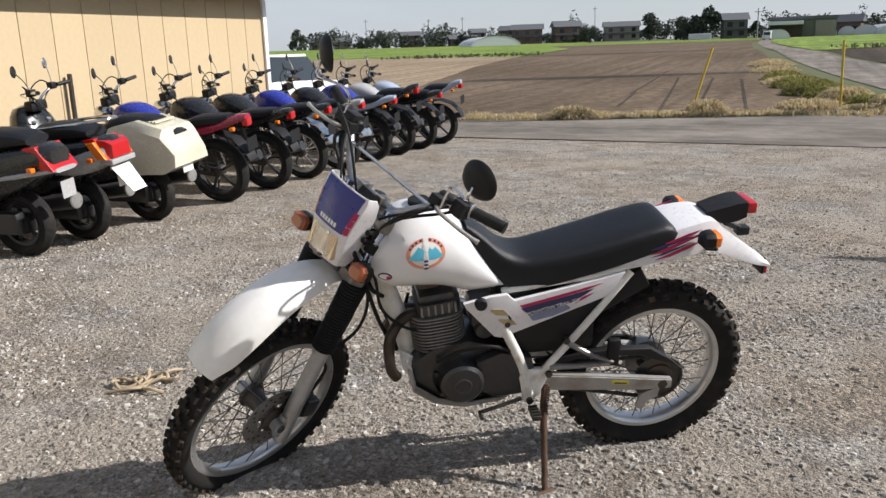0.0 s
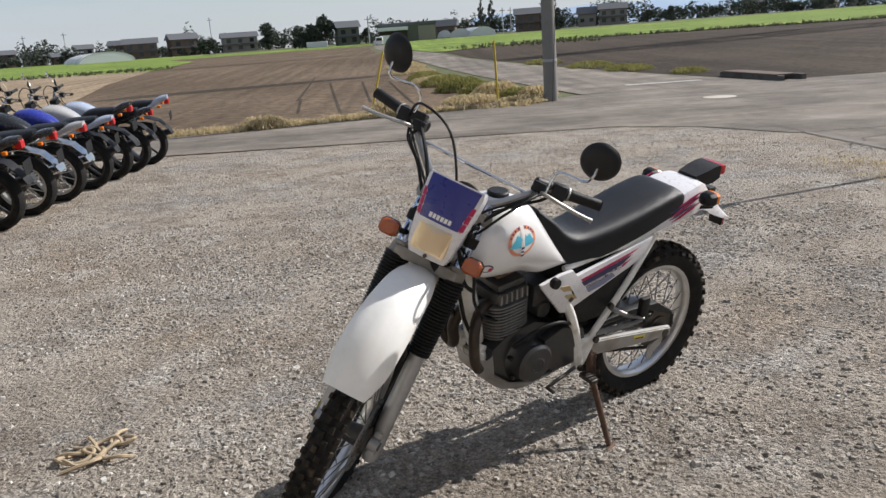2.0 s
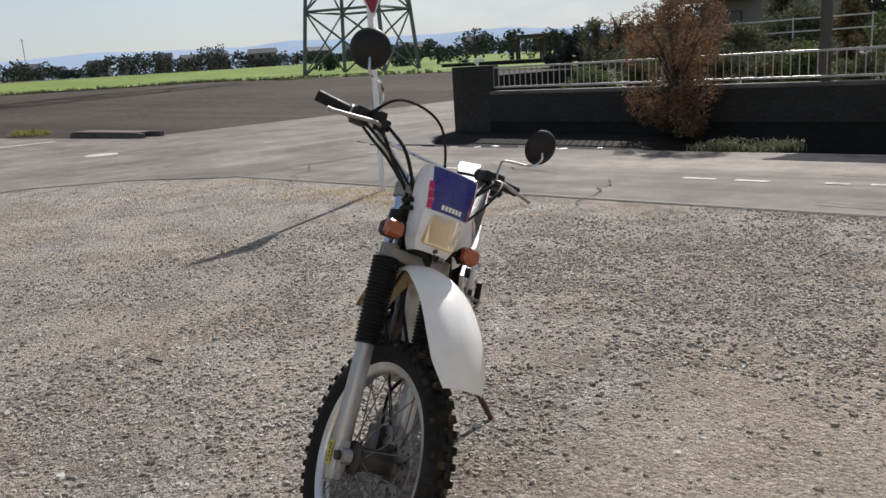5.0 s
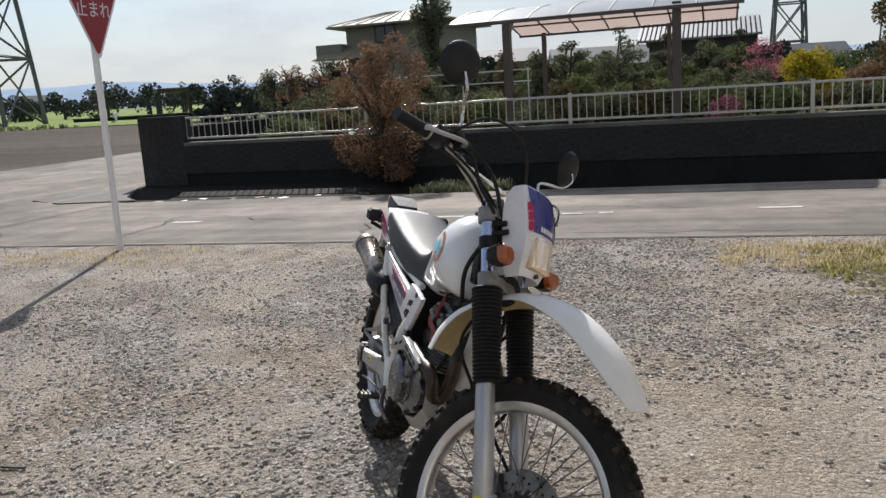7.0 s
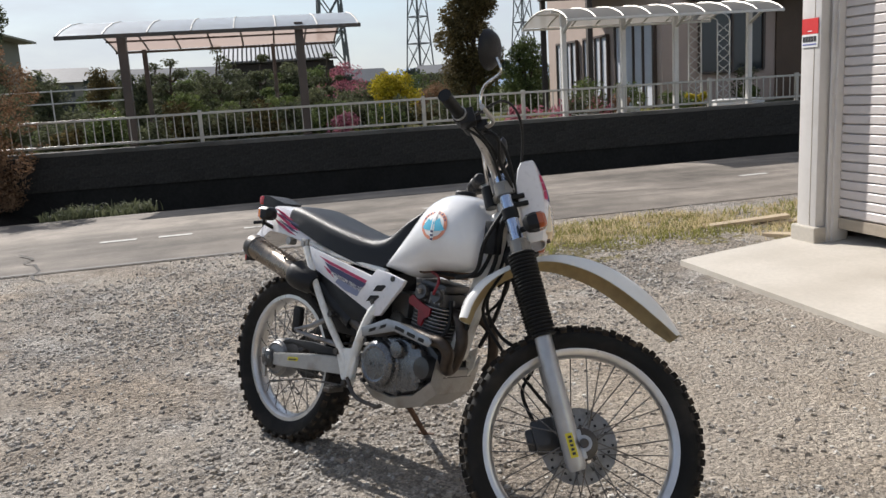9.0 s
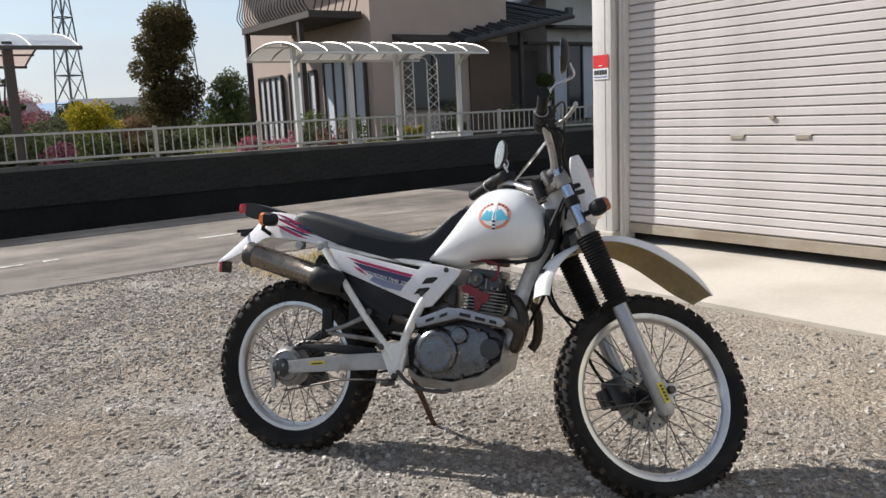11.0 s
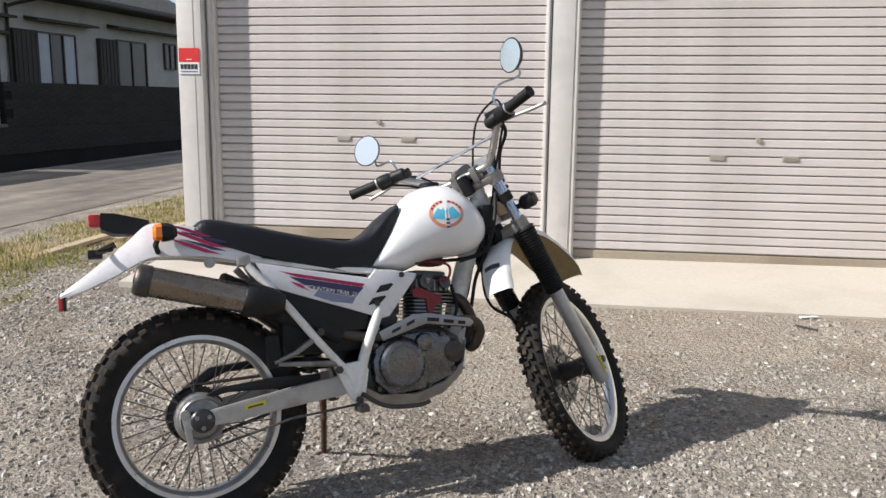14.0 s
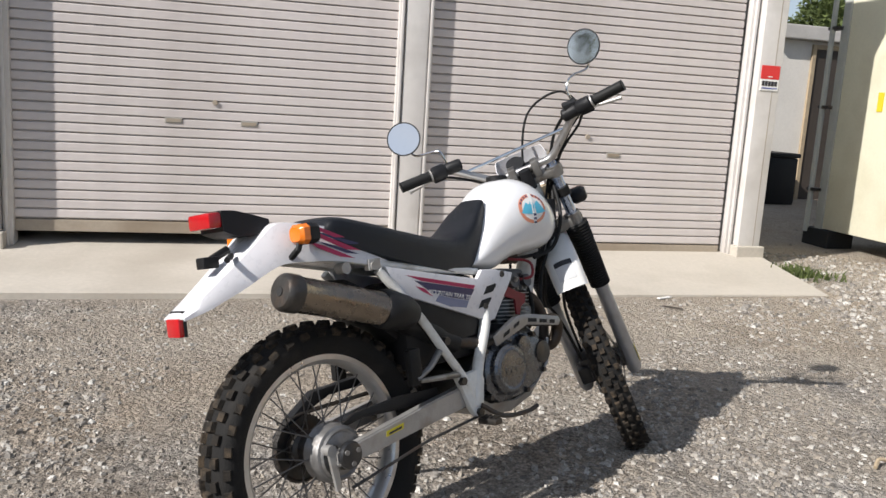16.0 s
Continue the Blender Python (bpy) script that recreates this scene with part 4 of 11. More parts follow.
GREY_STICKER = mat("pale_warning_sticker", (0.60, 0.60, 0.60), 0.4, var=0.06, scale=20, bump=0)
# tan of sunlight through white plastic is put into the colour, plus dirt
PL_UNDER = mat("backlit_yellow_plastic", (0.46, 0.36, 0.19), 0.6, var=0.15, scale=5, fine=50, bump=0.1, dirt=(0.24, 0.16, 0.08), dirt_amt=0.6, dirt_scale=7)
TANK_PAINT = mat("white_tank_paint", (0.73, 0.73, 0.735), 0.2, var=0.02, scale=4, fine=60, bump=0.01, coat=0.6, dirt=(0.6, 0.57, 0.52), dirt_amt=0.2, dirt_scale=7)
FRAME_WHITE = mat("white_frame_paint", (0.72, 0.715, 0.68), 0.4, var=0.08, scale=8, fine=80, bump=0.05, dirt=(0.3, 0.25, 0.18), dirt_amt=0.6, dirt_scale=14)
RUBBER = mat("tyre_rubber", (0.013, 0.0125, 0.012), 0.8, var=0.25, scale=9, fine=90, bump=0.3, bscale=260, dirt=(0.07, 0.06, 0.05), dirt_amt=0.3, dirt_scale=11, spec=0.25)
KNOB = mat("dusty_tyre_knob", (0.02, 0.017, 0.014), 0.9, var=0.3, scale=30, fine=150, bump=0.4, bscale=300, dirt=(0.12, 0.088, 0.058), dirt_amt=0.75, dirt_scale=24, spec=0.25)
BLACK_RUBBER = mat("black_rubber", (0.008, 0.008, 0.008), 0.6, var=0.15, bump=0.1, spec=0.3)
SEAT = mat("black_seat_vinyl", (0.0075, 0.0085, 0.0115), 0.44, var=0.12, scale=5, fine=120, bump=0.2, bscale=700, spec=0.32)
BLACK_PL = mat("black_plastic", (0.010, 0.010, 0.011), 0.5, var=0.15, scale=7, bump=0.1, bscale=400, spec=0.3)
BLACK_ENG = mat("black_engine_paint", (0.02, 0.02, 0.021), 0.34, var=0.2, scale=10, fine=80, bump=0.12, dirt=(0.055, 0.05, 0.045), dirt_amt=0.22, dirt_scale=14, coat=0.3)
CASE_SILVER = mat("grimy_silver_engine_case", (0.15, 0.155, 0.165), 0.27, metal=0.8, var=0.12, scale=8, fine=50, bump=0.03, dirt=(0.085, 0.08, 0.075), dirt_amt=0.4, dirt_scale=12)
FIN_EDGE = mat("worn_black_fin", (0.27, 0.268, 0.262), 0.38, metal=0.5, var=0.25, scale=20, fine=90, bump=0.05)
GUARD_STEEL = mat("dull_guard_steel", (0.30, 0.31, 0.33), 0.36, metal=0.85, var=0.12, scale=10, fine=60, bump=0.05, dirt=(0.14, 0.12, 0.1), dirt_amt=0.4, dirt_scale=14)
HUB_GREY = mat("dull_grey_hub_casting", (0.26, 0.255, 0.25), 0.45, metal=0.7, var=0.15, scale=12, bump=0.12, dirt=(0.08, 0.065, 0.05), dirt_amt=0.7, dirt_scale=18)
GREY_ENG = mat("dark_grey_engine_paint", (0.065, 0.065, 0.066), 0.35, metal=0.3, var=0.15, scale=10, bump=0.1, dirt=(0.2, 0.17, 0.13), dirt_amt=0.4, dirt_scale=12)
RIM_ALU = mat("aluminium_rim", (0.62, 0.62, 0.62), 0.32, metal=0.85, var=0.06, scale=8, bump=0.05, dirt=(0.35, 0.3, 0.24), dirt_amt=0.35, dirt_scale=12)
FORK_ALU = mat("silver_fork_slider", (0.40, 0.41, 0.43), 0.35, metal=0.6, var=0.08, scale=8, bump=0.05, dirt=(0.25, 0.22, 0.17), dirt_amt=0.45, dirt_scale=13)
CLAMP_ALU = mat("dull_cast_clamp", (0.24, 0.23, 0.215), 0.45, metal=0.65, var=0.15, scale=10, bump=0.2, dirt=(0.10, 0.075, 0.05), dirt_amt=0.7, dirt_scale=15)
BAR_SILVER = mat("satin_silver_bar", (0.48, 0.47, 0.46), 0.32, metal=0.85, var=0.08, bump=0.04, dirt=(0.2, 0.17, 0.14), dirt_amt=0.5, dirt_scale=14)
CAST_ALU = mat("cast_aluminium", (0.40, 0.39, 0.375), 0.5, metal=0.6, var=0.1, scale=10, bump=0.2, dirt=(0.2, 0.16, 0.11), dirt_amt=0.55, dirt_scale=12)
CHROME = mat("chrome", (0.62, 0.62, 0.62), 0.14, metal=1.0, var=0.04, bump=0.02, dirt=(0.35, 0.3, 0.25), dirt_amt=0.3, dirt_scale=25)
STEEL_DARK = mat("dark_steel", (0.08, 0.075, 0.07), 0.45, metal=0.8, var=0.2, scale=14, bump=0.15, dirt=(0.12, 0.07, 0.04), dirt_amt=0.5, dirt_scale=20)
RUSTY = mat("rusty_steel", (0.10, 0.06, 0.04), 0.75, metal=0.4, var=0.3, scale=20, bump=0.3)
MUFFLER = mat("bronze_muffler", (0.22, 0.185, 0.15), 0.28, metal=0.9, var=0.12, scale=5, bump=0.05, dirt=(0.12, 0.09, 0.06), dirt_amt=0.4, dirt_scale=10)
HEADER = mat("brown_header_pipe", (0.065, 0.05, 0.04), 0.42, metal=0.7, var=0.3, scale=9, bump=0.15)
AMBER = mat("amber_lens", (0.75, 0.18, 0.01), 0.16, var=0.05, bump=0.1, bscale=500, coat=0.5)
AMBER_OLD = mat("smoked_amber_lens", (0.32, 0.075, 0.02), 0.16, var=0.1, bump=0.1, bscale=500, coat=0.5)
RED_LENS = mat("red_lens", (0.45, 0.008, 0.012), 0.15, var=0.06, bump=0.1, bscale=500, coat=0.5)
BLUE_DECAL = mat("blue_decal", (0.016, 0.022, 0.19), 0.3, var=0.05, bump=0, coat=0.3)
NAVY = mat("navy_decal", (0.03, 0.03, 0.10), 0.35, var=0.1, bump=0)
CRIMSON = mat("crimson_decal", (0.42, 0.015, 0.09), 0.35, var=0.08, bump=0)
GREY_DECAL = mat("grey_decal", (0.20, 0.22, 0.33), 0.4, var=0.1, bump=0)
SALMON = mat("salmon_decal", (0.72, 0.28, 0.17), 0.4, var=0.06, bump=0)
SKY_DECAL = mat("light_blue_decal", (0.10, 0.48, 0.66), 0.4, var=0.06, bump=0)
# glass tinted warm to carry the lamp's sunlit glow
LAMP_GLASS = glass_mat("headlamp_glass", (0.98, 0.92, 0.82), 0.16, 0.95)
MIRROR = mat("mirror_glass", (0.92, 0.93, 0.94), 0.02, metal=1.0, var=0.0, bump=0)
# the warm glow of sunlight in the lamp is put into this colour
WARM_REFLECTOR = mat("warm_glow_reflector", (0.86, 0.70, 0.48), 0.34, metal=0.75, var=0.06, bump=0.25, bscale=45)
YELLOW_TAG = mat("yellow_sticker", (0.62, 0.52, 0.03), 0.4, var=0.05, bump=0)
BLUE_STANCHION = mat("bluish_chrome_stanchion", (0.42, 0.50, 0.66), 0.18, metal=0.9, var=0.05, bump=0)
SPOKE_MAT = mat("spoke_steel", (0.16, 0.15, 0.14), 0.4, metal=0.85, var=0.15, bump=0)
COPPER_RED = mat("red_cylinder_badge", (0.20, 0.013, 0.02), 0.45, var=0.25, bump=0)

LEAN, RAKE, STEER_TURN = 13.3, 26.7, 38.7
BIKE = pose(0, 0.014, 0.0) @ pose(0, 0, 0, -LEAN)
sr, cr = math.sin(radians(RAKE)), math.cos(radians(RAKE))
STEER = Matrix.Translation((1.452, 0, 0)) @ Matrix(((cr, 0, -sr, 0), (0, 1, 0, 0), (sr, 0, cr, 0), (0, 0, 0, 1))) @ pose(0, 0, 0, 0, 0, STEER_TURN)

moto = thing("motorcycle", BIKE, "white trail motorcycle with knobbly tyres leaning on its side stand", "motorcycle")


def flat_text(text, size, material, parent, m, name="lettering", shear=0.0):
    cu = bpy.data.curves.new(name, "FONT")
    cu.body, cu.size, cu.align_x, cu.align_y, cu.extrude, cu.shear = text, size, "CENTER", "CENTER", 0.0003, shear
    tmp = new("tmp_text", cu)
    me = bpy.data.meshes.new_from_object(tmp)
    bpy.data.objects.remove(tmp)
    me.materials.clear()
    me.materials.append(material)
    ob = new(name, me)
    ob.parent = parent
    ob.matrix_basis = m
    return ob


def poly_plate(outline, y, side, thick=0.0016):
    """A thin sticker in the xz plane of a side panel."""
    bm = bmesh.new()
    return slab(bm, outline, thick, "xz", y * side)


def wheel(name, label, r_out, r_rim, half_w, m, parent, drum_side=0, knob_n=44, big=False):
    """A spoked wheel about its own y axis: hub with rim, tyre and spokes under it."""
    hub_r = 0.036
    bm = bmesh.new()
    lathe(bm, [(0.012, -0.075), (0.026, -0.075), (0.045, -0.066), (0.045, -0.056), (hub_r, -0.048), (hub_r - 0.006, 0.0), (hub_r, 0.048), (0.045, 0.056), (0.045, 0.066), (0.026, 0.075), (0.012, 0.075)], 28)
    hub = part(name, bm, STEEL_DARK, parent, label, True, m)
    bm = bmesh.new()
    w = half_w * 0.55
    rim_prof = [(r_rim + 0.006, -w), (r_rim + 0.006, -w + 0.004), (r_rim - 0.004, -w + 0.006), (r_rim - 0.010, -w * 0.5), (r_rim - 0.016, 0), (r_rim - 0.010, w * 0.5), (r_rim - 0.004, w - 0.006), (r_rim + 0.006, w - 0.004), (r_rim + 0.006, w), (r_rim - 0.015, w), (r_rim - 0.023, w * 0.75), (r_rim - 0.028, w * 0.3), (r_rim - 0.028, -w * 0.3), (r_rim - 0.023, -w * 0.75), (r_rim - 0.015, -w)]
    lathe(bm, rim_prof, 64, closed=True)
    bmesh.ops.recalc_face_normals(bm, faces=bm.faces[:])
    part("rim", bm, RIM_ALU, hub, "scuffed silver aluminium rim", True)
    bm = bmesh.new()
    ro = r_out - 0.012
    th = ro - r_rim
    tp = [(r_rim - 0.002, -w), (r_rim + th * 0.25, -half_w * 0.86), (r_rim + th * 0.5, -half_w * 0.98), (r_rim + th * 0.74, -half_w * 0.9), (r_rim + th * 0.92, -half_w * 0.62), (ro, -half_w * 0.25), (ro, half_w * 0.25), (r_rim + th * 0.92, half_w * 0.62), (r_rim + th * 0.74, half_w * 0.9), (r_rim + th * 0.5, half_w * 0.98), (r_rim + th * 0.25, half_w * 0.86), (r_rim - 0.002, w)]
    lathe(bm, tp, 72, closed=True)
    bmesh.ops.recalc_face_normals(bm, faces=bm.faces[:])
    tyre = part("tyre", bm, RUBBER, hub, "black tyre with a dusty knobbly tread", True)
    # tread knobs: a middle pair, then shoulders, in staggered rows
    bm = bmesh.new()
    step = 2 * math.pi / knob_n
    rows = [(0.22, 0.30, 0.0, 0.0), (-0.22, 0.30, 0.5, 0.0), (0.66, 0.26, 0.5, 0.75), (-0.66, 0.26, 0.0, -0.75)]
    if big:
        rows = [(0.0, 0.34, 0.0, 0.0), (0.42, 0.24, 0.5, 0.35), (-0.42, 0.24, 0.5, -0.35), (0.80, 0.22, 0.0, 0.9), (-0.80, 0.22, 0.0, -0.9)]
    for c_y, wid, ph, tilt in rows:
        for k in range(knob_n):
            a = (k + ph) * step
            rr = ro - (abs(c_y) ** 2.2) * th * 0.42
            L, W, H = rr * step * 0.52 / 2, half_w * wid / 1.35, 0.016
            base = pose(0, 0, 0, 0, math.degrees(a), 0) @ Matrix.Translation((0, c_y * half_w, rr - 0.004)) @ pose(0, 0, 0, -math.degrees(tilt) if c_y else 0, 0, random.uniform(-6, 6))
            lo = [base @ Vector(p) for p in ((-L, -W, 0), (L, -W, 0), (L, W, 0), (-L, W, 0))]
            hi = [base @ Vector(p) for p in ((-L * 0.8, -W * 0.8, H), (L * 0.8, -W * 0.8, H), (L * 0.8, W * 0.8, H), (-L * 0.8, W * 0.8, H))]
            lv, hv_ = [bm.verts.new(p) for p in lo], [bm.verts.new(p) for p in hi]
            bm.faces.new(hv_)
            bridge(bm, lv, hv_)
    bmesh.ops.recalc_face_normals(bm, faces=bm.faces[:])
    part("tread", bm, KNOB, hub, "dust-caked rubber knobs")
    # crossed spokes
    bm = bmesh.new()
    tube(bm, [(0, 0, 0), (0, 0, 1)], 0.0019, 6)
    me = mesh_of("spoke", bm, SPOKE_MAT, True)
    for k in range(36):
        a = 2 * math.pi * k / 36
        sgn = 1 if k % 2 else -1
        lean_a = a + (0.42 if (k // 2) % 2 else -0.42)
        p0 = Vector((math.sin(lean_a) * 0.043, sgn * 0.058, math.cos(lean_a) * 0.043))
        p1 = Vector((math.sin(a) * (r_rim - 0.017), sgn * 0.006, math.cos(a) * (r_rim - 0.017)))
        d = p1 - p0
        mm = Matrix.Translation(p0) @ d.to_track_quat("Z", "Y").to_matrix().to_4x4() @ Matrix.Diagonal((1, 1, d.length, 1))
        piece("spoke", me, hub, mm)
    return hub


# wheels
fw = wheel("front_wheel", "spoked front wheel with a dark hub", 0.338, 0.272, 0.042, STEER @ pose(0.015, 0, 0.33), moto, knob_n=50)
rw = wheel("rear_wheel", "spoked rear wheel with a silver drum brake", 0.326, 0.243, 0.058, pose(0, 0, 0.311), moto, knob_n=38, big=True)
bm = bmesh.new()
lathe(bm, [(0.055, 0.052), (0.108, 0.052), (0.108, 0.0555), (0.055, 0.0555)], 40, closed=True)
bmesh.ops.recalc_face_normals(bm, faces=bm.faces[:])
dsc = part("brake_disc", bm, HUB_GREY, fw, "drilled steel brake disc", True)
# dark dots on the disc stand in for the shade in its holes
bm = bmesh.new()
for k in range(30):
    a = k * math.pi / 15
    r = 0.074 + 0.011 * (k % 3)
    for y in (0.0516, 0.0559):
        box(bm, r * math.cos(a) - 0.0035, r * math.cos(a) + 0.0035, y - 0.0003, y + 0.0003, r * math.sin(a) - 0.0035, r * math.sin(a) + 0.0035)
tagged(part("hole_dots", bm, DARK_IN, dsc), "", "", "", "stuff")
bm = bmesh.new()
for k in range(6):
    a = k * math.pi / 3
    tube(bm, [(math.sin(a) * 0.03, 0.0537, math.cos(a) * 0.03), (math.sin(a + 0.4) * 0.06, 0.0537, math.cos(a + 0.4) * 0.06)], 0.006, 6)
part("carrier", bm, STEEL_DARK, dsc)
bm = bmesh.new()
lathe(bm, [(0.02, -0.088), (0.05, -0.086), (0.068, -0.078), (0.074, -0.062), (0.074, -0.03), (0.06, -0.026)], 36)
part("drum_plate", bm, HUB_GREY, rw, "dull grey brake drum plate", True)
bm = bmesh.new()
lathe(bm, [(0.052, -0.0855), (0.058, -0.089), (0.063, -0.0835)], 36, closed=True)
bmesh.ops.recalc_face_normals(bm, faces=bm.faces[:])
part("drum_ridge", bm, HUB_GREY, rw, smooth=True)
for k in range(3):
    a = k * 2.1 + 0.4
    bm = bmesh.new()
    tube(bm, [(0.03 * math.cos(a), -0.086, 0.03 * math.sin(a)), (0.03 * math.cos(a), -0.096, 0.03 * math.sin(a))], 0.009, 6)
    part("drum_bolt", bm, STEEL_DARK, rw)
bm = bmesh.new()
slab(bm, [(-0.058, 0.025), (-0.036, 0.028), (-0.026, -0.075), (-0.042, -0.08)], 0.010, "xz", -0.104, 0.003)
tube(bm, [(-0.046, -0.110, 0.02), (-0.046, -0.082, 0.02)], 0.014, 10)
part("brake_lever", bm, CAST_ALU, rw, "silver drum brake arm", True)
bm = bmesh.new()
teeth = []
for k in range(92):
    a = 2 * math.pi * k / 92
    r = 0.088 if k % 2 else 0.083
    teeth.append((r * math.cos(a), r * math.sin(a)))
slab(bm, teeth, 0.004, "xz", 0.075)
lathe(bm, [(0.03, 0.066), (0.055, 0.066), (0.05, 0.082), (0.02, 0.084)], 24)
part("sprocket", bm, STEEL_DARK, rw, "dark chain sprocket", True)
bm = bmesh.new()
tube(bm, [(0, -0.115, 0), (0, 0.118, 0)], 0.011, 6)
for s in (-1, 1):
    tube(bm, [(0, s * 0.112, 0), (0, s * 0.122, 0)], 0.018, 6)
part("axle", bm, STEEL_DARK, rw)
bm = bmesh.new()
lathe(bm, [(0.006, -0.131), (0.012, -0.130), (0.030, -0.127), (0.034, -0.122), (0.034, -0.114)], 28)
ax_cover = part("axle_cover", bm, BLACK_ENG, rw, "black round axle snail cam", True)
for k in range(3):
    a = k * 2.094 + 0.5
    bm = bmesh.new()
    tube(bm, [(0.02 * math.cos(a), -0.127, 0.02 * math.sin(a)), (0.02 * math.cos(a), -0.1325, 0.02 * math.sin(a))], 0.0065, 8)
    part("bolt", bm, HUB_GREY, ax_cover)

# chain: two straight runs with plates, closed round the sprockets
bm = bmesh.new()
path = []
for k in range(9):
    a = math.pi / 2 + math.pi * k / 8
    path.append((0.086 * math.cos(a), 0.311 + 0.086 * math.sin(a)))
for k in range(9):
    a = -math.pi / 2 + math.pi * k / 8
    path.append((0.485 + 0.032 * math.cos(a), 0.375 + 0.032 * math.sin(a)))
path.append(path[0])
seg = []
for (x0, z0), (x1, z1) in zip(path, path[1:]):
    d = math.hypot(x1 - x0, z1 - z0)
    n = max(1, round(d / 0.015))
    for i in range(n):
        seg.append(((x0 + (x1 - x0) * i / n, z0 + (z1 - z0) * i / n), (x0 + (x1 - x0) * (i + 1) / n, z0 + (z1 - z0) * (i + 1) / n)))
for (a, b), (c, d) in seg:
    tube(bm, [(a, 0.070, b), (c, 0.070, d)], 0.0045, 4)
    tube(bm, [(a, 0.080, b), (c, 0.080, d)], 0.0045, 4)
    tube(bm, [(a, 0.066, b), (a, 0.084, b)], 0.0032, 5)
part("chain", bm, STEEL_DARK, moto, "oily dark drive chain")

# swing arm and frame
for s, lab in ((-1, ""), (1, "")):
    bm = bmesh.new()
    sec = lambda x, z, h, w, y: [(x, y - w, z - h), (x, y + w, z - h), (x, y + w, z + h), (x, y - w, z + h)]
    loft(bm, [sec(0.43, 0.362, 0.030, 0.016, s * 0.098), sec(0.25, 0.343, 0.028, 0.015, s * 0.104), sec(0.06, 0.318, 0.024, 0.014, s * 0.106), sec(-0.035, 0.308, 0.018, 0.012, s * 0.106)])
    bmesh.ops.bevel(bm, geom=bm.edges[:], offset=0.004, segments=2, affect="EDGES")
    arm = part("swing_arm", bm, CAST_ALU, moto, "silver aluminium swing arm", True)
    bm = bmesh.new()
    slab(bm, [(0.12, 0.325), (0.18, 0.333), (0.181, 0.347), (0.121, 0.339)], 0.001, "xz", s * 0.1205)
    part("sticker", bm, YELLOW_TAG, arm, "small yellow sticker")
    bm = bmesh.new()
    slab(bm, [(0.128, 0.329), (0.172, 0.335), (0.1725, 0.340), (0.1285, 0.334)], 0.001, "xz", s * 0.1215)
    part("lettering_bar", bm, BAR_BLACK, arm)
    # frame triangle beside the engine
    bm = bmesh.new()
    y = s * 0.118
    yo = 0.0 if s > 0 else -0.014
    tube(bm, arc([(0.155, s * 0.105 + yo * 0.6, 0.745), (0.25, y + yo, 0.63), (0.345, y + yo, 0.505), (0.43, y + yo * 0.3, 0.40), (0.455, y, 0.34)], 4), 0.0120, 12)
    tube(bm, arc([(0.56, s * 0.10, 0.60), (0.535, y, 0.545), (0.49, y, 0.44), (0.46, y, 0.33)], 4), 0.0165, 12)
    slab(bm, [(0.385, 0.435), (0.42, 0.425), (0.485, 0.43), (0.50, 0.40), (0.48, 0.30), (0.455, 0.295), (0.43, 0.33)], 0.022, "xz", y, 0.006)
    part("frame_triangle", bm, FRAME_WHITE, moto, "chipped white frame tubes and gusset", True)
    for bx, bz in ((0.462, 0.312), (0.405, 0.41), (0.355, 0.53)):
        bm = bmesh.new()
        tube(bm, [(bx, s * 0.125, bz), (bx, s * 0.140, bz)], 0.012, 6)
        part("bolt", bm, STEEL_DARK, moto)
    # rear subframe rail and passenger-peg struts
    bm = bmesh.new()
    tube(bm, [(0.56, s * 0.085, 0.70), (0.30, s * 0.10, 0.735), (0.10, s * 0.10, 0.775), (-0.08, s * 0.08, 0.805)], 0.011, 10)
    part("subframe_rail", bm, FRAME_WHITE, moto, smooth=True)
    bm = bmesh.new()
    tube(bm, [(0.345, s * 0.125, 0.515), (0.27, s * 0.15, 0.475), (0.205, s * 0.165, 0.455)], [0.010, 0.008, 0.006], 8)
    tube(bm, [(0.40, s * 0.125, 0.43), (0.31, s * 0.15, 0.44), (0.215, s * 0.165, 0.45)], [0.010, 0.008, 0.006], 8)
    part("footrest_bracket", bm, HUB_GREY, moto, smooth=True)
    bm = bmesh.new()
    box(bm, 0.185, 0.225, s * 0.155 - 0.012, s * 0.155 + 0.012, 0.44, 0.535, 0.008)
    part("folded_footrest", bm, BLACK_RUBBER, moto, "folded black rubber passenger footrest", True)
    bm = bmesh.new()
    box(bm, 0.440, 0.470, min(s * 0.14, s * 0.205), max(s * 0.14, s * 0.205), 0.283, 0.300, 0.004)
    for k in range(4):
        box(bm, 0.442, 0.468, s * (0.152 + k * 0.015) - 0.0025, s * (0.152 + k * 0.015) + 0.0025, 0.300, 0.306)
    part("footrest", bm, STEEL_DARK, moto, "toothed steel rider footrest", True)
bm = bmesh.new()
tube(bm, arc([(1.005, 0, 0.905), (0.965, 0, 0.83), (0.90, 0, 0.68), (0.855, 0, 0.54), (0.835, 0, 0.46)], 4), [0.032] * 16 + [0.026], 14)
tube(bm, [(1.0, 0, 0.93), (0.86, 0, 0.86), (0.60, 0, 0.76)], 0.026, 12)
part("down_tube", bm, FRAME_WHITE, moto, "white frame down tube", True)
for s in (-1, 1):
    bm = bmesh.new()
    slab(bm, [(0.83, 0.47), (0.875, 0.50), (0.865, 0.43), (0.835, 0.385), (0.815, 0.41)], 0.006, "xz", s * 0.05, 0.002)
    tube(bm, [(0.85, s * 0.02, 0.47), (0.845, s * 0.052, 0.45), (0.825, s * 0.058, 0.39)], 0.011, 8)
    part("engine_cradle", bm, FRAME_WHITE, moto, smooth=True)
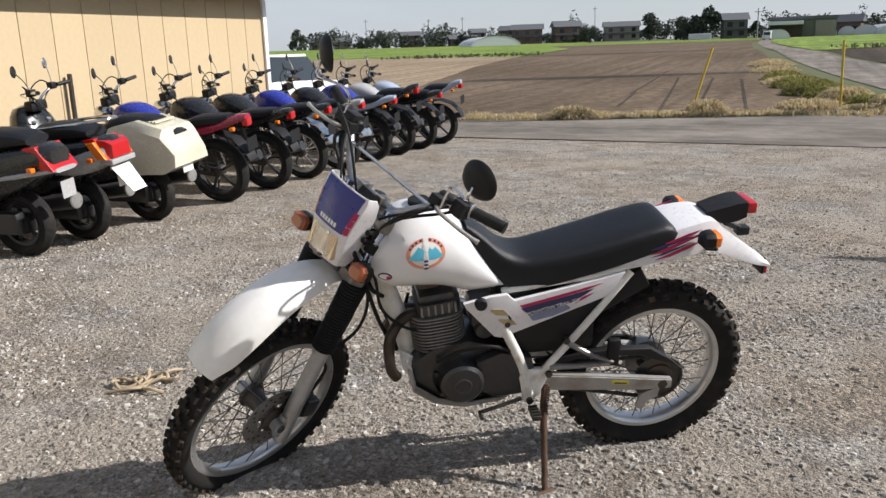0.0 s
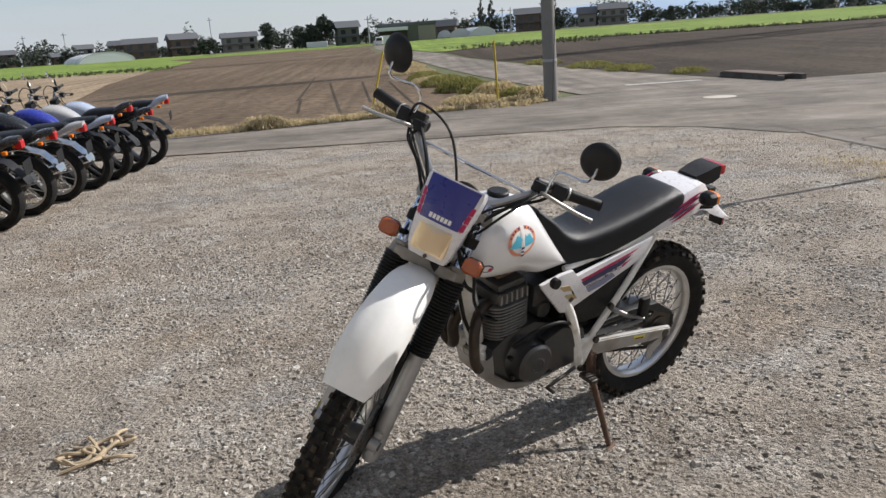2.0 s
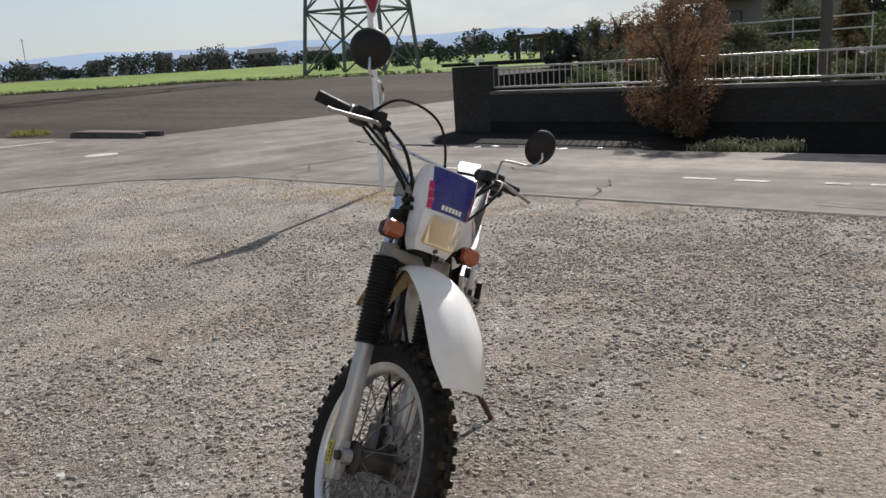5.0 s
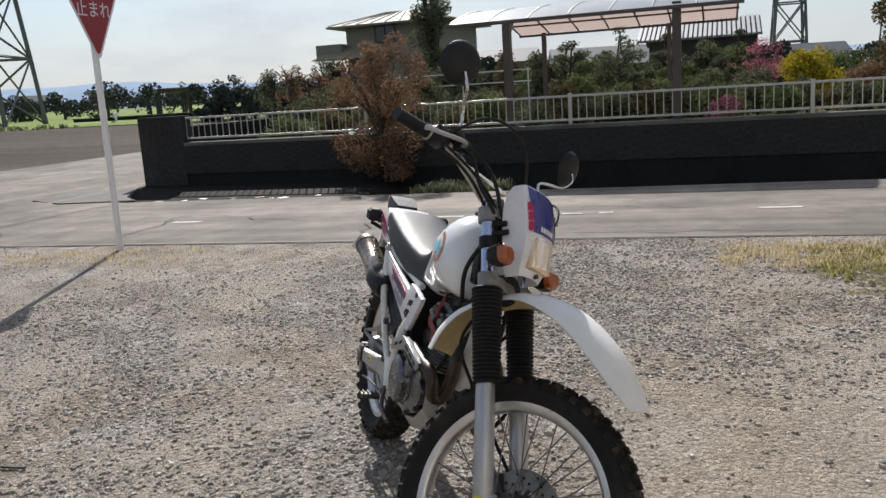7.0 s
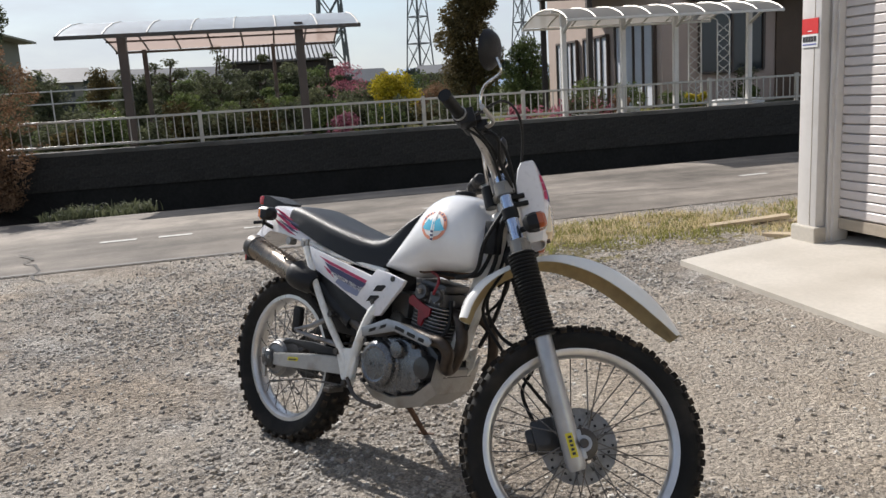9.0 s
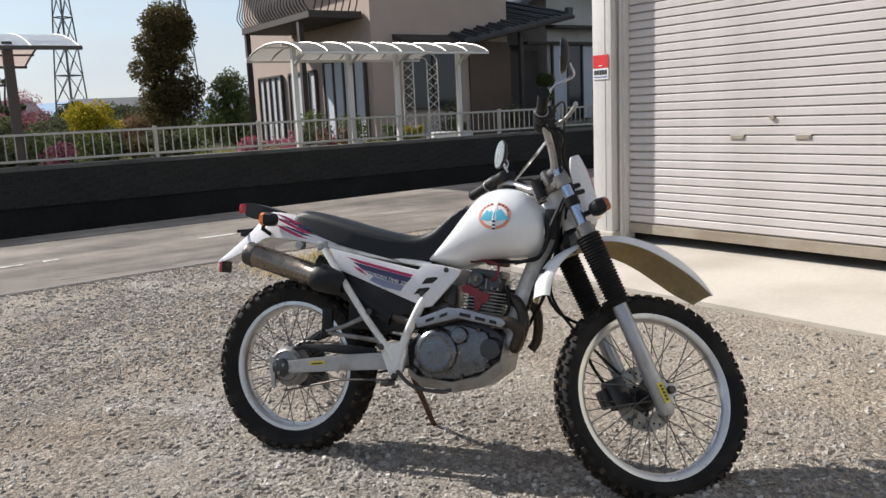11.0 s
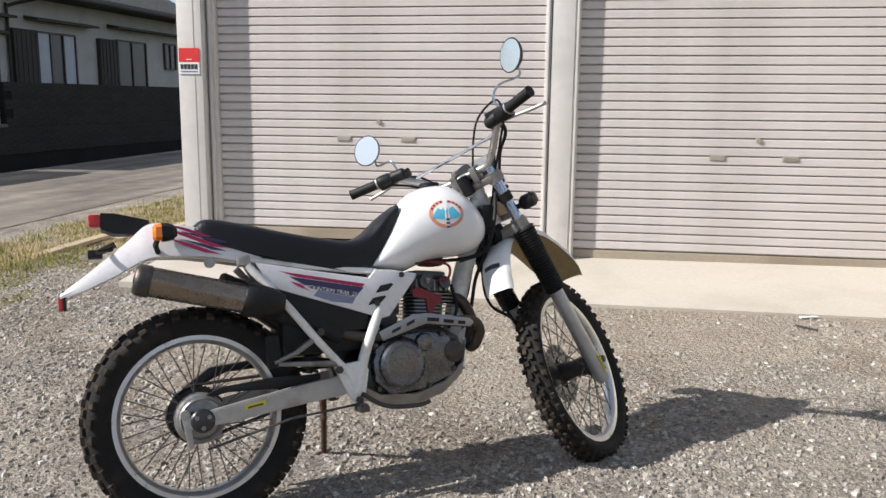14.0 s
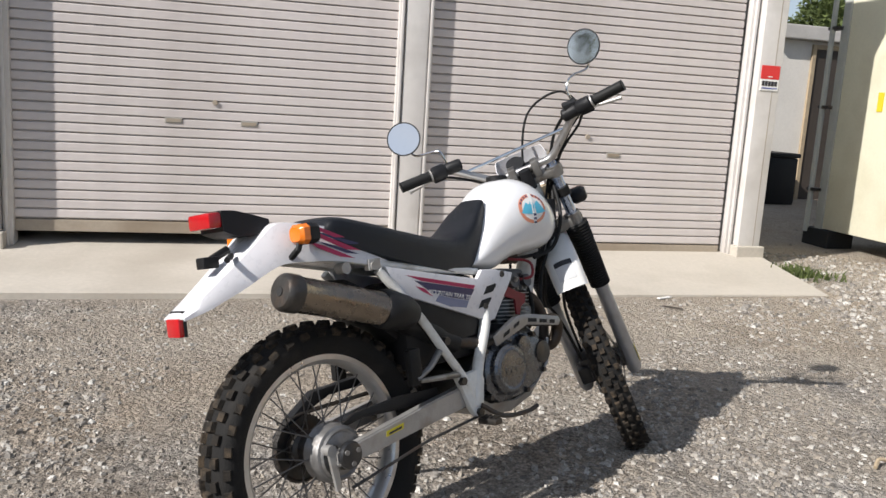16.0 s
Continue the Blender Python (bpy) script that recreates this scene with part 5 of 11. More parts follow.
bm = bmesh.new()
p_head = [Vector((1.452, 0, 0)) + Vector((-sr, 0, cr)) * h for h in (0.935, 0.95, 1.055, 1.075)]
tube(bm, p_head, [0.034, 0.030, 0.030, 0.034], 18)
part("steering_head", bm, FRAME_WHITE, moto, smooth=True)

# engine
bm = bmesh.new()
slab(bm, [(0.49, 0.33), (0.55, 0.30), (0.68, 0.285), (0.80, 0.33), (0.845, 0.40), (0.83, 0.47), (0.77, 0.51), (0.66, 0.53), (0.56, 0.50), (0.48, 0.42)], 0.17, "xz", 0.0, 0.02)
crank = part("crankcase", bm, BLACK_ENG, moto, "black engine crankcase", True)
bm = bmesh.new()
lathe(bm, [(0.03, -0.145), (0.066, -0.143), (0.074, -0.136), (0.076, -0.120), (0.088, -0.112), (0.095, -0.085)], 40, "y", (0.61, 0, 0.405))
part("clutch_cover", bm, CASE_SILVER, crank, "round grimy silver clutch cover", True)
bm = bmesh.new()
lathe(bm, [(0.050, -0.1435), (0.058, -0.146), (0.064, -0.1435)], 40, "y", (0.61, 0, 0.405), True)
bmesh.ops.recalc_face_normals(bm, faces=bm.faces[:])
part("cover_rim", bm, CASE_SILVER, crank, smooth=True)
bm = bmesh.new()
slab(bm, [(0.52, 0.36), (0.57, 0.31), (0.68, 0.315), (0.78, 0.35), (0.81, 0.42), (0.78, 0.48), (0.70, 0.50), (0.60, 0.495), (0.53, 0.46)], 0.035, "xz", -0.097, 0.012)
part("case_cover", bm, CASE_SILVER, crank, "grimy silver right crankcase cover", True)
bm = bmesh.new()
lathe(bm, [(0.01, -0.135), (0.026, -0.133), (0.030, -0.124), (0.030, -0.10)], 24, "y", (0.69, 0, 0.465))
part("oil_filter_cover", bm, CASE_SILVER, crank, smooth=True)
bm = bmesh.new()
lathe(bm, [(0.02, -0.12), (0.034, -0.118), (0.038, -0.105), (0.040, -0.08)], 28, "y", (0.795, 0, 0.425))
part("round_cap", bm, BLACK_ENG, crank, smooth=True)
for k in range(3):
    bm = bmesh.new()
    box(bm, 0.578 + k * 0.022, 0.594 + k * 0.022, -0.1475, -0.1445, 0.397, 0.411)
    part("raised_mark", bm, CASE_SILVER, crank)
for k, (bx, bz) in enumerate(((0.532, 0.335), (0.53, 0.47), (0.70, 0.325), (0.79, 0.37), (0.755, 0.485), (0.62, 0.50))):
    bm = bmesh.new()
    tube(bm, [(bx, -0.10, bz), (bx, -0.122, bz)], 0.008, 6)
    part("bolt", bm, STEEL_DARK, crank)
bm = bmesh.new()
lathe(bm, [(0.03, 0.150), (0.060, 0.148), (0.070, 0.138), (0.074, 0.10), (0.088, 0.085)], 40, "y", (0.685, 0, 0.405))
part("generator_cover", bm, BLACK_ENG, crank, "round black generator cover", True)
bm = bmesh.new()
lathe(bm, [(0.020, 0.149), (0.024, 0.153), (0.030, 0.149)], 28, "y", (0.685, 0, 0.405), True)
bmesh.ops.recalc_face_normals(bm, faces=bm.faces[:])
part("cover_rim", bm, BLACK_ENG, crank, smooth=True)
for k in range(6):
    a = k * math.pi / 3 + 0.3
    bm = bmesh.new()
    tube(bm, [(0.685 + 0.082 * math.cos(a), 0.09, 0.405 + 0.082 * math.sin(a)), (0.685 + 0.082 * math.cos(a), 0.108, 0.405 + 0.082 * math.sin(a))], 0.0075, 6)
    part("bolt", bm, STEEL_DARK, crank)
for pts_ in ([(0.52, 0.12, 0.50), (0.60, 0.135, 0.535), (0.68, 0.12, 0.52), (0.76, 0.10, 0.47)], [(0.55, 0.09, 0.52), (0.53, 0.115, 0.60), (0.57, 0.11, 0.67)], [(0.56, -0.10, 0.52), (0.54, -0.115, 0.58), (0.58, -0.10, 0.66)], [(0.80, -0.07, 0.50), (0.84, -0.06, 0.56), (0.83, -0.05, 0.64)]):
    bm = bmesh.new()
    tube(bm, arc(pts_, 5), 0.006, 8)
    part("hose", bm, BLACK_RUBBER, crank, smooth=True)
bm = bmesh.new()
slab(bm, [(0.44, 0.40), (0.46, 0.335), (0.58, 0.33), (0.64, 0.37), (0.64, 0.47), (0.56, 0.50), (0.46, 0.47)], 0.04, "xz", 0.105, 0.014)
part("sprocket_cover", bm, BLACK_ENG, crank, smooth=True)
# cylinder and head, leaning forward a little
CYL = pose(0.732, 0, 0.488, 0, 6, 0)
lathe_r = 0.066
bm = bmesh.new()
lathe(bm, [(lathe_r, 0.0), (lathe_r, 0.135)], 24, "z")
cylinder = part("cylinder", bm, BLACK_ENG, moto, "black finned air-cooled cylinder", True, CYL)


def rounded_plate(bm, hx, hy, r, z0, z1, n=5):
    """A plate with rounded corners, lying flat."""
    loops = []
    for z in (z0, z1):
        pts_ = []
        for sx_, sy_, a0 in ((1, 1, 0), (-1, 1, 90), (-1, -1, 180), (1, -1, 270)):
            for k in range(n + 1):
                w = radians(a0 + 90 * k / n)
                pts_.append(bm.verts.new((sx_ * (hx - r) + r * math.cos(w), sy_ * (hy - r) + r * math.sin(w), z)))
        loops.append(pts_)
    m_ = len(loops[0])
    for k in range(m_):
        bm.faces.new((loops[0][k], loops[0][(k + 1) % m_], loops[1][(k + 1) % m_], loops[1][k]))
    bm.faces.new(loops[1])
    bm.faces.new(tuple(reversed(loops[0])))


bm = bmesh.new()
rounded_plate(bm, 0.086, 0.079, 0.055, 0.0, 0.0032)
FIN = mesh_of("fin", bm, FIN_EDGE)
for k in range(11):
    piece("fin", FIN, cylinder, pose(0.008, 0, 0.012 + k * 0.0115))
bm = bmesh.new()
rounded_plate(bm, 0.070, 0.068, 0.035, 0.137, 0.176)
box(bm, -0.055, 0.06, -0.06, 0.06, 0.176, 0.205, 0.014)
tube(bm, [(-0.02, -0.07, 0.165), (-0.02, -0.088, 0.168)], 0.024, 14)
tube(bm, [(0.045, -0.07, 0.165), (0.045, -0.086, 0.168)], 0.020, 14)
head = part("cylinder_head", bm, GREY_ENG, moto, "dark grey cylinder head", True, CYL)
for k in range(6):
    bm = bmesh.new()
    x = -0.05 + k * 0.021
    box(bm, x - 0.003, x + 0.003, -0.074, 0.074, 0.140, 0.174, 0.001)
    part("head_fin", bm, FIN_EDGE, head)
for x, y, z in ((-0.055, -0.06, 0.18), (0.05, -0.06, 0.18), (0.075, -0.03, 0.15), (-0.02, -0.09, 0.168)):
    bm = bmesh.new()
    tube(bm, [(x, y, z - 0.004), (x, y - 0.006, z + 0.008)], 0.007, 6)
    part("bolt", bm, CAST_ALU, head)
bm = bmesh.new()
slab(bm, [(-0.012, 0.062), (0.004, 0.060), (0.010, 0.085), (0.032, 0.10), (0.034, 0.125), (-0.005, 0.132), (-0.055, 0.150), (-0.07, 0.135), (-0.065, 0.118), (-0.02, 0.108)], 0.008, "xz", -0.0815, 0.002)
part("red_badge", bm, COPPER_RED, cylinder, "red painted patch on the fins")
bm = bmesh.new()
tube(bm, arc([(0.02, -0.07, 0.17), (0.05, -0.10, 0.18), (0.05, -0.09, 0.225), (-0.03, -0.05, 0.235)], 5), 0.0045, 8)
part("plug_lead", bm, COPPER_RED, head, "dark red ignition lead", True)
bm = bmesh.new()
box(bm, -0.01, 0.055, -0.05, 0.05, 0.222, 0.262, 0.012)
tube(bm, arc([(0.0, -0.05, 0.24), (-0.05, -0.07, 0.225), (-0.06, -0.06, 0.255), (-0.02, -0.04, 0.27)], 4), 0.004, 6)
part("ignition_coil", bm, RUSTY, head, "brown-black ignition coil under the tank", True)
bm = bmesh.new()
box(bm, 0.56, 0.645, -0.05, 0.05, 0.555, 0.64, 0.015)
lathe(bm, [(0.028, -0.06), (0.032, -0.05), (0.032, 0.05), (0.028, 0.06)], 18, "y", (0.60, 0, 0.545))
part("carburettor", bm, GREY_ENG, moto, "dark grey carburettor", True)
bm = bmesh.new()
box(bm, 0.245, 0.54, -0.095, 0.095, 0.46, 0.70, 0.03)
part("airbox", bm, BLACK_PL, moto, "black plastic airbox", True)
# exhaust: header from the head, round the front and back along the right
bm = bmesh.new()
tube(bm, arc([(0.80, -0.02, 0.60), (0.862, -0.038, 0.585), (0.892, -0.05, 0.52), (0.880, -0.058, 0.455), (0.872, -0.075, 0.432), (0.880, -0.098, 0.445), (0.892, -0.108, 0.485), (0.870, -0.115, 0.513), (0.83, -0.118, 0.518)], 6), 0.0195, 14)
part("header_pipe", bm, HEADER, moto, "heat-browned header pipe", True)
bm = bmesh.new()
tube(bm, arc([(0.80, 0.02, 0.615), (0.862, 0.04, 0.60), (0.905, 0.075, 0.55), (0.905, 0.09, 0.46), (0.885, 0.09, 0.42)], 6), 0.0175, 14)
part("header_pipe", bm, HEADER, moto, "heat-browned header pipe", True)
bm = bmesh.new()
tube(bm, arc([(0.832, -0.118, 0.518), (0.77, -0.12, 0.525), (0.69, -0.122, 0.532), (0.60, -0.12, 0.508), (0.50, -0.105, 0.50), (0.36, -0.088, 0.545), (0.22, -0.10, 0.62), (0.14, -0.124, 0.655)], 5), 0.018, 14)
part("mid_pipe", bm, STEEL_DARK, moto, "dark exhaust pipe", True)
bm = bmesh.new()
slab(bm, [(0.535, 0.512), (0.65, 0.557), (0.70, 0.556), (0.845, 0.528), (0.857, 0.515), (0.845, 0.500), (0.69, 0.524), (0.545, 0.484)], 0.006, "xz", -0.147, 0.002)
slab(bm, [(0.56, 0.517), (0.65, 0.553), (0.70, 0.552), (0.84, 0.525), (0.84, 0.521), (0.70, 0.546), (0.65, 0.547), (0.56, 0.512)], 0.022, "xz", -0.138, 0.001)
guard = part("heat_guard", bm, GUARD_STEEL, moto, "dull grey steel heat guard with slots", True)
# flat dark plates paint the shade inside the guard's slots
for x0, x1, za, zb in ((0.575, 0.605, 0.508, 0.519), (0.625, 0.652, 0.526, 0.536), (0.695, 0.735, 0.537, 0.531), (0.75, 0.785, 0.527, 0.521), (0.80, 0.825, 0.518, 0.514)):
    bm = bmesh.new()
    slab(bm, [(x0, za - 0.005), (x1, zb - 0.005), (x1 + 0.002, zb + 0.006), (x0 + 0.002, za + 0.006)], 0.007, "xz", -0.1475)
    part("slot", bm, DARK_IN, guard)
# muffler
MUF = Matrix.Translation((-0.156, -0.133, 0.726)) @ Vector((0.31, 0.004, -0.082)).to_track_quat("Z", "Y").to_matrix().to_4x4()
bm = bmesh.new()
lathe(bm, [(0.030, -0.002), (0.040, 0.0), (0.044, 0.008), (0.044, 0.022), (0.0425, 0.024), (0.0425, 0.30), (0.044, 0.302), (0.044, 0.32), (0.03, 0.345)], 32, "z")
muf = part("muffler", bm, MUFFLER, moto, "bronze-tinted steel muffler", True, MUF)
bm = bmesh.new()
lathe(bm, [(0.012, -0.004), (0.036, -0.004), (0.043, 0.002), (0.0455, 0.010), (0.0455, 0.038), (0.043, 0.040)], 32, "z")
cap = part("end_cap", bm, STEEL_DARK, muf, "dark muffler end cap", True)
# a dark plug paints the shade inside the outlet
bm = bmesh.new()
lathe(bm, [(0.006, -0.006), (0.011, -0.006), (0.011, 0.0)], 16, "z")
part("outlet", bm, DARK_IN, cap)
bm = bmesh.new()
lathe(bm, [(0.046, 0.30), (0.05, 0.305), (0.052, 0.33), (0.045, 0.39), (0.03, 0.42)], 24, "z")
part("muffler_boot", bm, BLACK_PL, muf, "black muffler shield", True)
bm = bmesh.new()
tube(bm, arc([(0.13, -0.126, 0.652), (0.19, -0.108, 0.630), (0.27, -0.090, 0.592), (0.36, -0.088, 0.545), (0.43, -0.092, 0.51)], 4), [0.040] * 5 + [0.036] * 4 + [0.032] * 4 + [0.028] * 4, 16)
part("exhaust_shield", bm, BLACK_PL, moto, "black exhaust shield", True)
bm = bmesh.new()
slab(bm, [(0.06, 0.66), (0.20, 0.58), (0.30, 0.50), (0.33, 0.55), (0.24, 0.66), (0.10, 0.73)], 0.13, "xz", 0.0, 0.02)
part("mud_flap", bm, BLACK_PL, moto, "black rear mud flap", True)
# skid plate
bm = bmesh.new()
outline = [(0.845, 0.425), (0.83, 0.35), (0.76, 0.295), (0.66, 0.268), (0.54, 0.280), (0.50, 0.305)]
secs = []
for x, z in outline:
    secs.append([(x, -0.105, z + 0.035), (x + 0.004, -0.075, z - 0.002), (x + 0.004, 0.075, z - 0.002), (x, 0.105, z + 0.035), (x - 0.004, 0.10, z + 0.038), (x - 0.004, 0.073, z + 0.004), (x - 0.004, -0.073, z + 0.004), (x - 0.004, -0.10, z + 0.038)])
loft(bm, secs)
part("skid_plate", bm, CAST_ALU, moto, "scuffed grey skid plate", True)
# suspension unit
bm = bmesh.new()
tube(bm, [(0.335, 0, 0.40), (0.395, 0, 0.66)], 0.018, 12)
coil = []
for k in range(121):
    a = k / 120 * 2 * math.pi * 9
    h = k / 120
    coil.append((0.335 + 0.06 * h + 0.034 * math.cos(a), 0.034 * math.sin(a), 0.40 + 0.26 * h))
tube(bm, coil, 0.005, 6)
part("rear_shock", bm, STEEL_DARK, moto, "dark coil-over rear shock", True)
bm = bmesh.new()
slab(bm, [(0.42, 0.415), (0.30, 0.43), (0.10, 0.425), (-0.035, 0.375), (-0.075, 0.35), (-0.03, 0.392), (0.05, 0.445), (0.20, 0.455), (0.36, 0.445), (0.44, 0.43)], 0.03, "xz", 0.085, 0.005)
part("chain_guard", bm, BLACK_PL, moto, "black plastic chain guard", True)
bm = bmesh.new()
slab(bm, [(0.36, 0.40), (0.20, 0.405), (0.06, 0.395), (-0.06, 0.345), (-0.02, 0.36), (0.08, 0.378), (0.22, 0.37), (0.36, 0.375)], 0.012, "xz", -0.07, 0.003)
part("brake_rod_guard", bm, BLACK_PL, moto, smooth=True)
bm = bmesh.new()
tube(bm, [(0.47, -0.125, 0.30), (0.25, -0.135, 0.285), (0.01, -0.10, 0.225)], 0.004, 6)
part("brake_rod", bm, STEEL_DARK, moto)
bm = bmesh.new()
slab(bm, [(0.005, 0.30), (0.04, 0.29), (0.075, 0.275), (0.085, 0.225), (0.06, 0.21), (0.045, 0.245), (0.01, 0.26)], 0.01, "xz", 0.112, 0.003)
part("chain_guide", bm, CAST_ALU, moto, smooth=True)
# levers
bm = bmesh.new()
tube(bm, arc([(0.47, -0.13, 0.33), (0.54, -0.15, 0.285), (0.64, -0.155, 0.275), (0.68, -0.165, 0.285)], 4), 0.007, 8)
part("brake_pedal", bm, STEEL_DARK, moto, smooth=True)
bm = bmesh.new()
tube(bm, [(0.49, 0.135, 0.325), (0.62, 0.15, 0.30), (0.63, 0.15, 0.30), (0.63, 0.185, 0.30)], 0.0065, 8)
part("gear_lever", bm, STEEL_DARK, moto, smooth=True)
bm = bmesh.new()
foot = BIKE.inverted() @ Vector((0.448, 0.336, 0.006))
tube(bm, [(0.405, 0.115, 0.36), (0.415, 0.135, 0.30), tuple(foot)], [0.013, 0.012, 0.010], 10)
tube(bm, [tuple(foot + Vector((-0.03, -0.01, 0.0))), tuple(foot + Vector((0.03, 0.015, 0.004)))], 0.012, 8)
spring = []
for k in range(141):
    a, h = k / 140 * 2 * math.pi * 16, k / 140
    q = Vector((0.405, 0.135, 0.36)).lerp(Vector((0.425, 0.175, 0.22)), h)
    spring.append((q.x + 0.009 * math.cos(a), q.y + 0.009 * math.sin(a), q.z))
tube(bm, spring, 0.002, 5)
part("side_stand", bm, RUSTY, moto, "rusty side stand with a spring", True)

# tank
ctrl = [(0.555, 0.735, 0.712, 0.085), (0.60, 0.80, 0.700, 0.098), (0.66, 0.885, 0.692, 0.108), (0.71, 0.945, 0.708, 0.118), (0.755, 0.968, 0.722, 0.128), (0.81, 0.976, 0.728, 0.136), (0.865, 0.966, 0.732, 0.136), (0.91, 0.935, 0.740, 0.126), (0.945, 0.89, 0.765, 0.105), (0.962, 0.845, 0.80, 0.07)]
params = arc([Vector((a, b, c)) for a, b, c, d in ctrl], 4)
widths = [v.x for v in arc([Vector((d, 0, 0)) for *_, d in ctrl], 4)]
secs = []
for v, w in zip(params, widths):
    x, zt, zb = v
    s_ = []
    for k in range(28):
        a = 2 * math.pi * k / 28
        ca, sa = math.cos(a), math.sin(a)
        yy = math.copysign(abs(ca) ** 0.72, ca) * w
        zz = (zt + zb) / 2 + math.copysign(abs(sa) ** 0.8, sa) * (zt - zb) / 2
        yy *= 1.0 - 0.22 * max(0.0, sa) ** 1.6
        s_.append((x, yy, zz))
    secs.append(s_)
bm = bmesh.new()
loft(bm, secs)
tank = part("fuel_tank", bm, TANK_PAINT, moto, "white fuel tank with round emblem stickers", True)
bm = bmesh.new()
lathe(bm, [(0.034, 0.0), (0.034, 0.014), (0.030, 0.018), (0.004, 0.018)], 24, "z", (0.80, 0, 0.970))
part("fuel_cap", bm, BLACK_PL, tank, "black fuel cap", True)


def tank_point(x, z, side, lift):
    """A place on the tank's flank at x and z, a little proud of it."""
    for i in range(len(params) - 1):
        if params[i].x <= x <= params[i + 1].x:
            f = (x - params[i].x) / (params[i + 1].x - params[i].x)
            v, w = params[i].lerp(params[i + 1], f), widths[i] + (widths[i + 1] - widths[i]) * f
            sa = max(-1, min(1, (z - (v.y + v.z) / 2) / ((v.y - v.z) / 2)))
            sa = math.copysign(abs(sa) ** (1 / 0.8), sa)
            ca = math.sqrt(max(0, 1 - sa * sa))
            return Vector((x, side * (ca ** 0.72 * w * (1.0 - 0.22 * max(0.0, sa) ** 1.6) + lift), z))
    return Vector((x, side * 0.13, z))


def tank_sticker(name, side, cx, cz, shape, material, lift, parent, label=""):
    """A sticker that follows the tank: shape is a list of rings of (x, z) offsets from the outside in."""
    bm = bmesh.new()
    rings_ = [[bm.verts.new(tank_point(cx + px, cz + pz, side, lift)) for px, pz in r] for r in shape]
    for r0, r1 in zip(rings_, rings_[1:]):
        bridge(bm, r0, r1)
    if len(shape[-1]) > 2:
        bm.faces.new(rings_[-1])
    bmesh.ops.recalc_face_normals(bm, faces=bm.faces[:])
    if (sum((f.normal.y for f in bm.faces), 0.0)) * side < 0:
        bmesh.ops.reverse_faces(bm, faces=bm.faces[:])
    return part(name, bm, material, parent, label, True)


def oval(rx, rz, n=36, cx=0.0, cz=0.0):
    return [(cx + rx * math.cos(2 * math.pi * k / n), cz + rz * math.sin(2 * math.pi * k / n)) for k in range(n)]


for s in (-1, 1):
    em = tank_sticker("emblem", s, 0.80, 0.87, [oval(0.058 * f, 0.046 * f) for f in (1, 0.9, 0.8, 0.7, 0.6)][:3], SALMON, 0.0012, tank, "salmon ring emblem with blue hills")
    tank_sticker("emblem_field", s, 0.80, 0.87, [oval(0.046 * f, 0.036 * f) for f in (1, 0.6, 0.2)], PLAIN_WHITE, 0.0018, tank)
    hill = [(-0.052, -0.012), (-0.042, 0.002), (-0.028, 0.020), (-0.018, 0.012), (-0.005, 0.026), (0.006, 0.014), (0.022, 0.024), (0.034, 0.008), (0.054, -0.012), (0.03, -0.016), (0.0, -0.018), (-0.03, -0.016)]
    tank_sticker("hills", s, 0.80, 0.87, [hill, [(0.5 * a, 0.5 * b) for a, b in hill]], SKY_DECAL, 0.0026, tank, "light blue hills")
    fig = [(-0.007, 0.046), (0.007, 0.046), (0.009, 0.02), (0.008, -0.02), (0.006, -0.052), (-0.006, -0.052), (-0.008, -0.02), (-0.009, 0.02)]
    tank_sticker("white_mark", s, 0.80, 0.872, [fig, [(0.4 * a, 0.5 * b) for a, b in fig]], PLAIN_WHITE, 0.0034, tank)
    for k in range(3):
        tank_sticker("dark_mark", s, 0.80, 0.85 - k * 0.012, [[(-0.006, 0.004), (0.006, 0.004), (0.006, -0.003), (-0.006, -0.003)]], NAVY, 0.0042, tank)
    for k in range(9):
        a = math.pi * (0.15 + 0.7 * k / 8)
        tank_sticker("lettering_bar", s, 0.80 + 0.052 * math.cos(a), 0.87 + 0.0415 * math.sin(a), [[(-0.003, 0.003), (0.003, 0.003), (0.003, -0.003), (-0.003, -0.003)]], NAVY, 0.0022, tank)
tank_sticker("oval_badge", 1, 0.918, 0.80, [oval(0.020 * f, 0.014 * f, 24) for f in (1, 0.5)], NAVY, 0.0015, tank, "small dark oval badge")
tank_sticker("badge_ring", 1, 0.918, 0.80, [oval(0.016 * f, 0.010 * f, 24) for f in (1, 0.72)], PLAIN_WHITE, 0.0025, tank)
tank_sticker("badge_red", 1, 0.908, 0.797, [oval(0.007 * f, 0.007 * f, 16) for f in (1, 0.5)], CRIMSON, 0.003, tank)

# seat
sctrl = [(0.012, 0.868, 0.838, 0.095), (0.05, 0.893, 0.815, 0.108), (0.15, 0.876, 0.783, 0.114), (0.27, 0.846, 0.748, 0.112), (0.40, 0.818, 0.715, 0.104), (0.49, 0.807, 0.698, 0.094), (0.55, 0.828, 0.715, 0.084), (0.61, 0.878, 0.79, 0.072), (0.665, 0.915, 0.872, 0.052)]
sp = arc([Vector((a, b, c)) for a, b, c, d in sctrl], 5)
sw = [v.x for v in arc([Vector((d, 0, 0)) for *_, d in sctrl], 5)]
secs = []
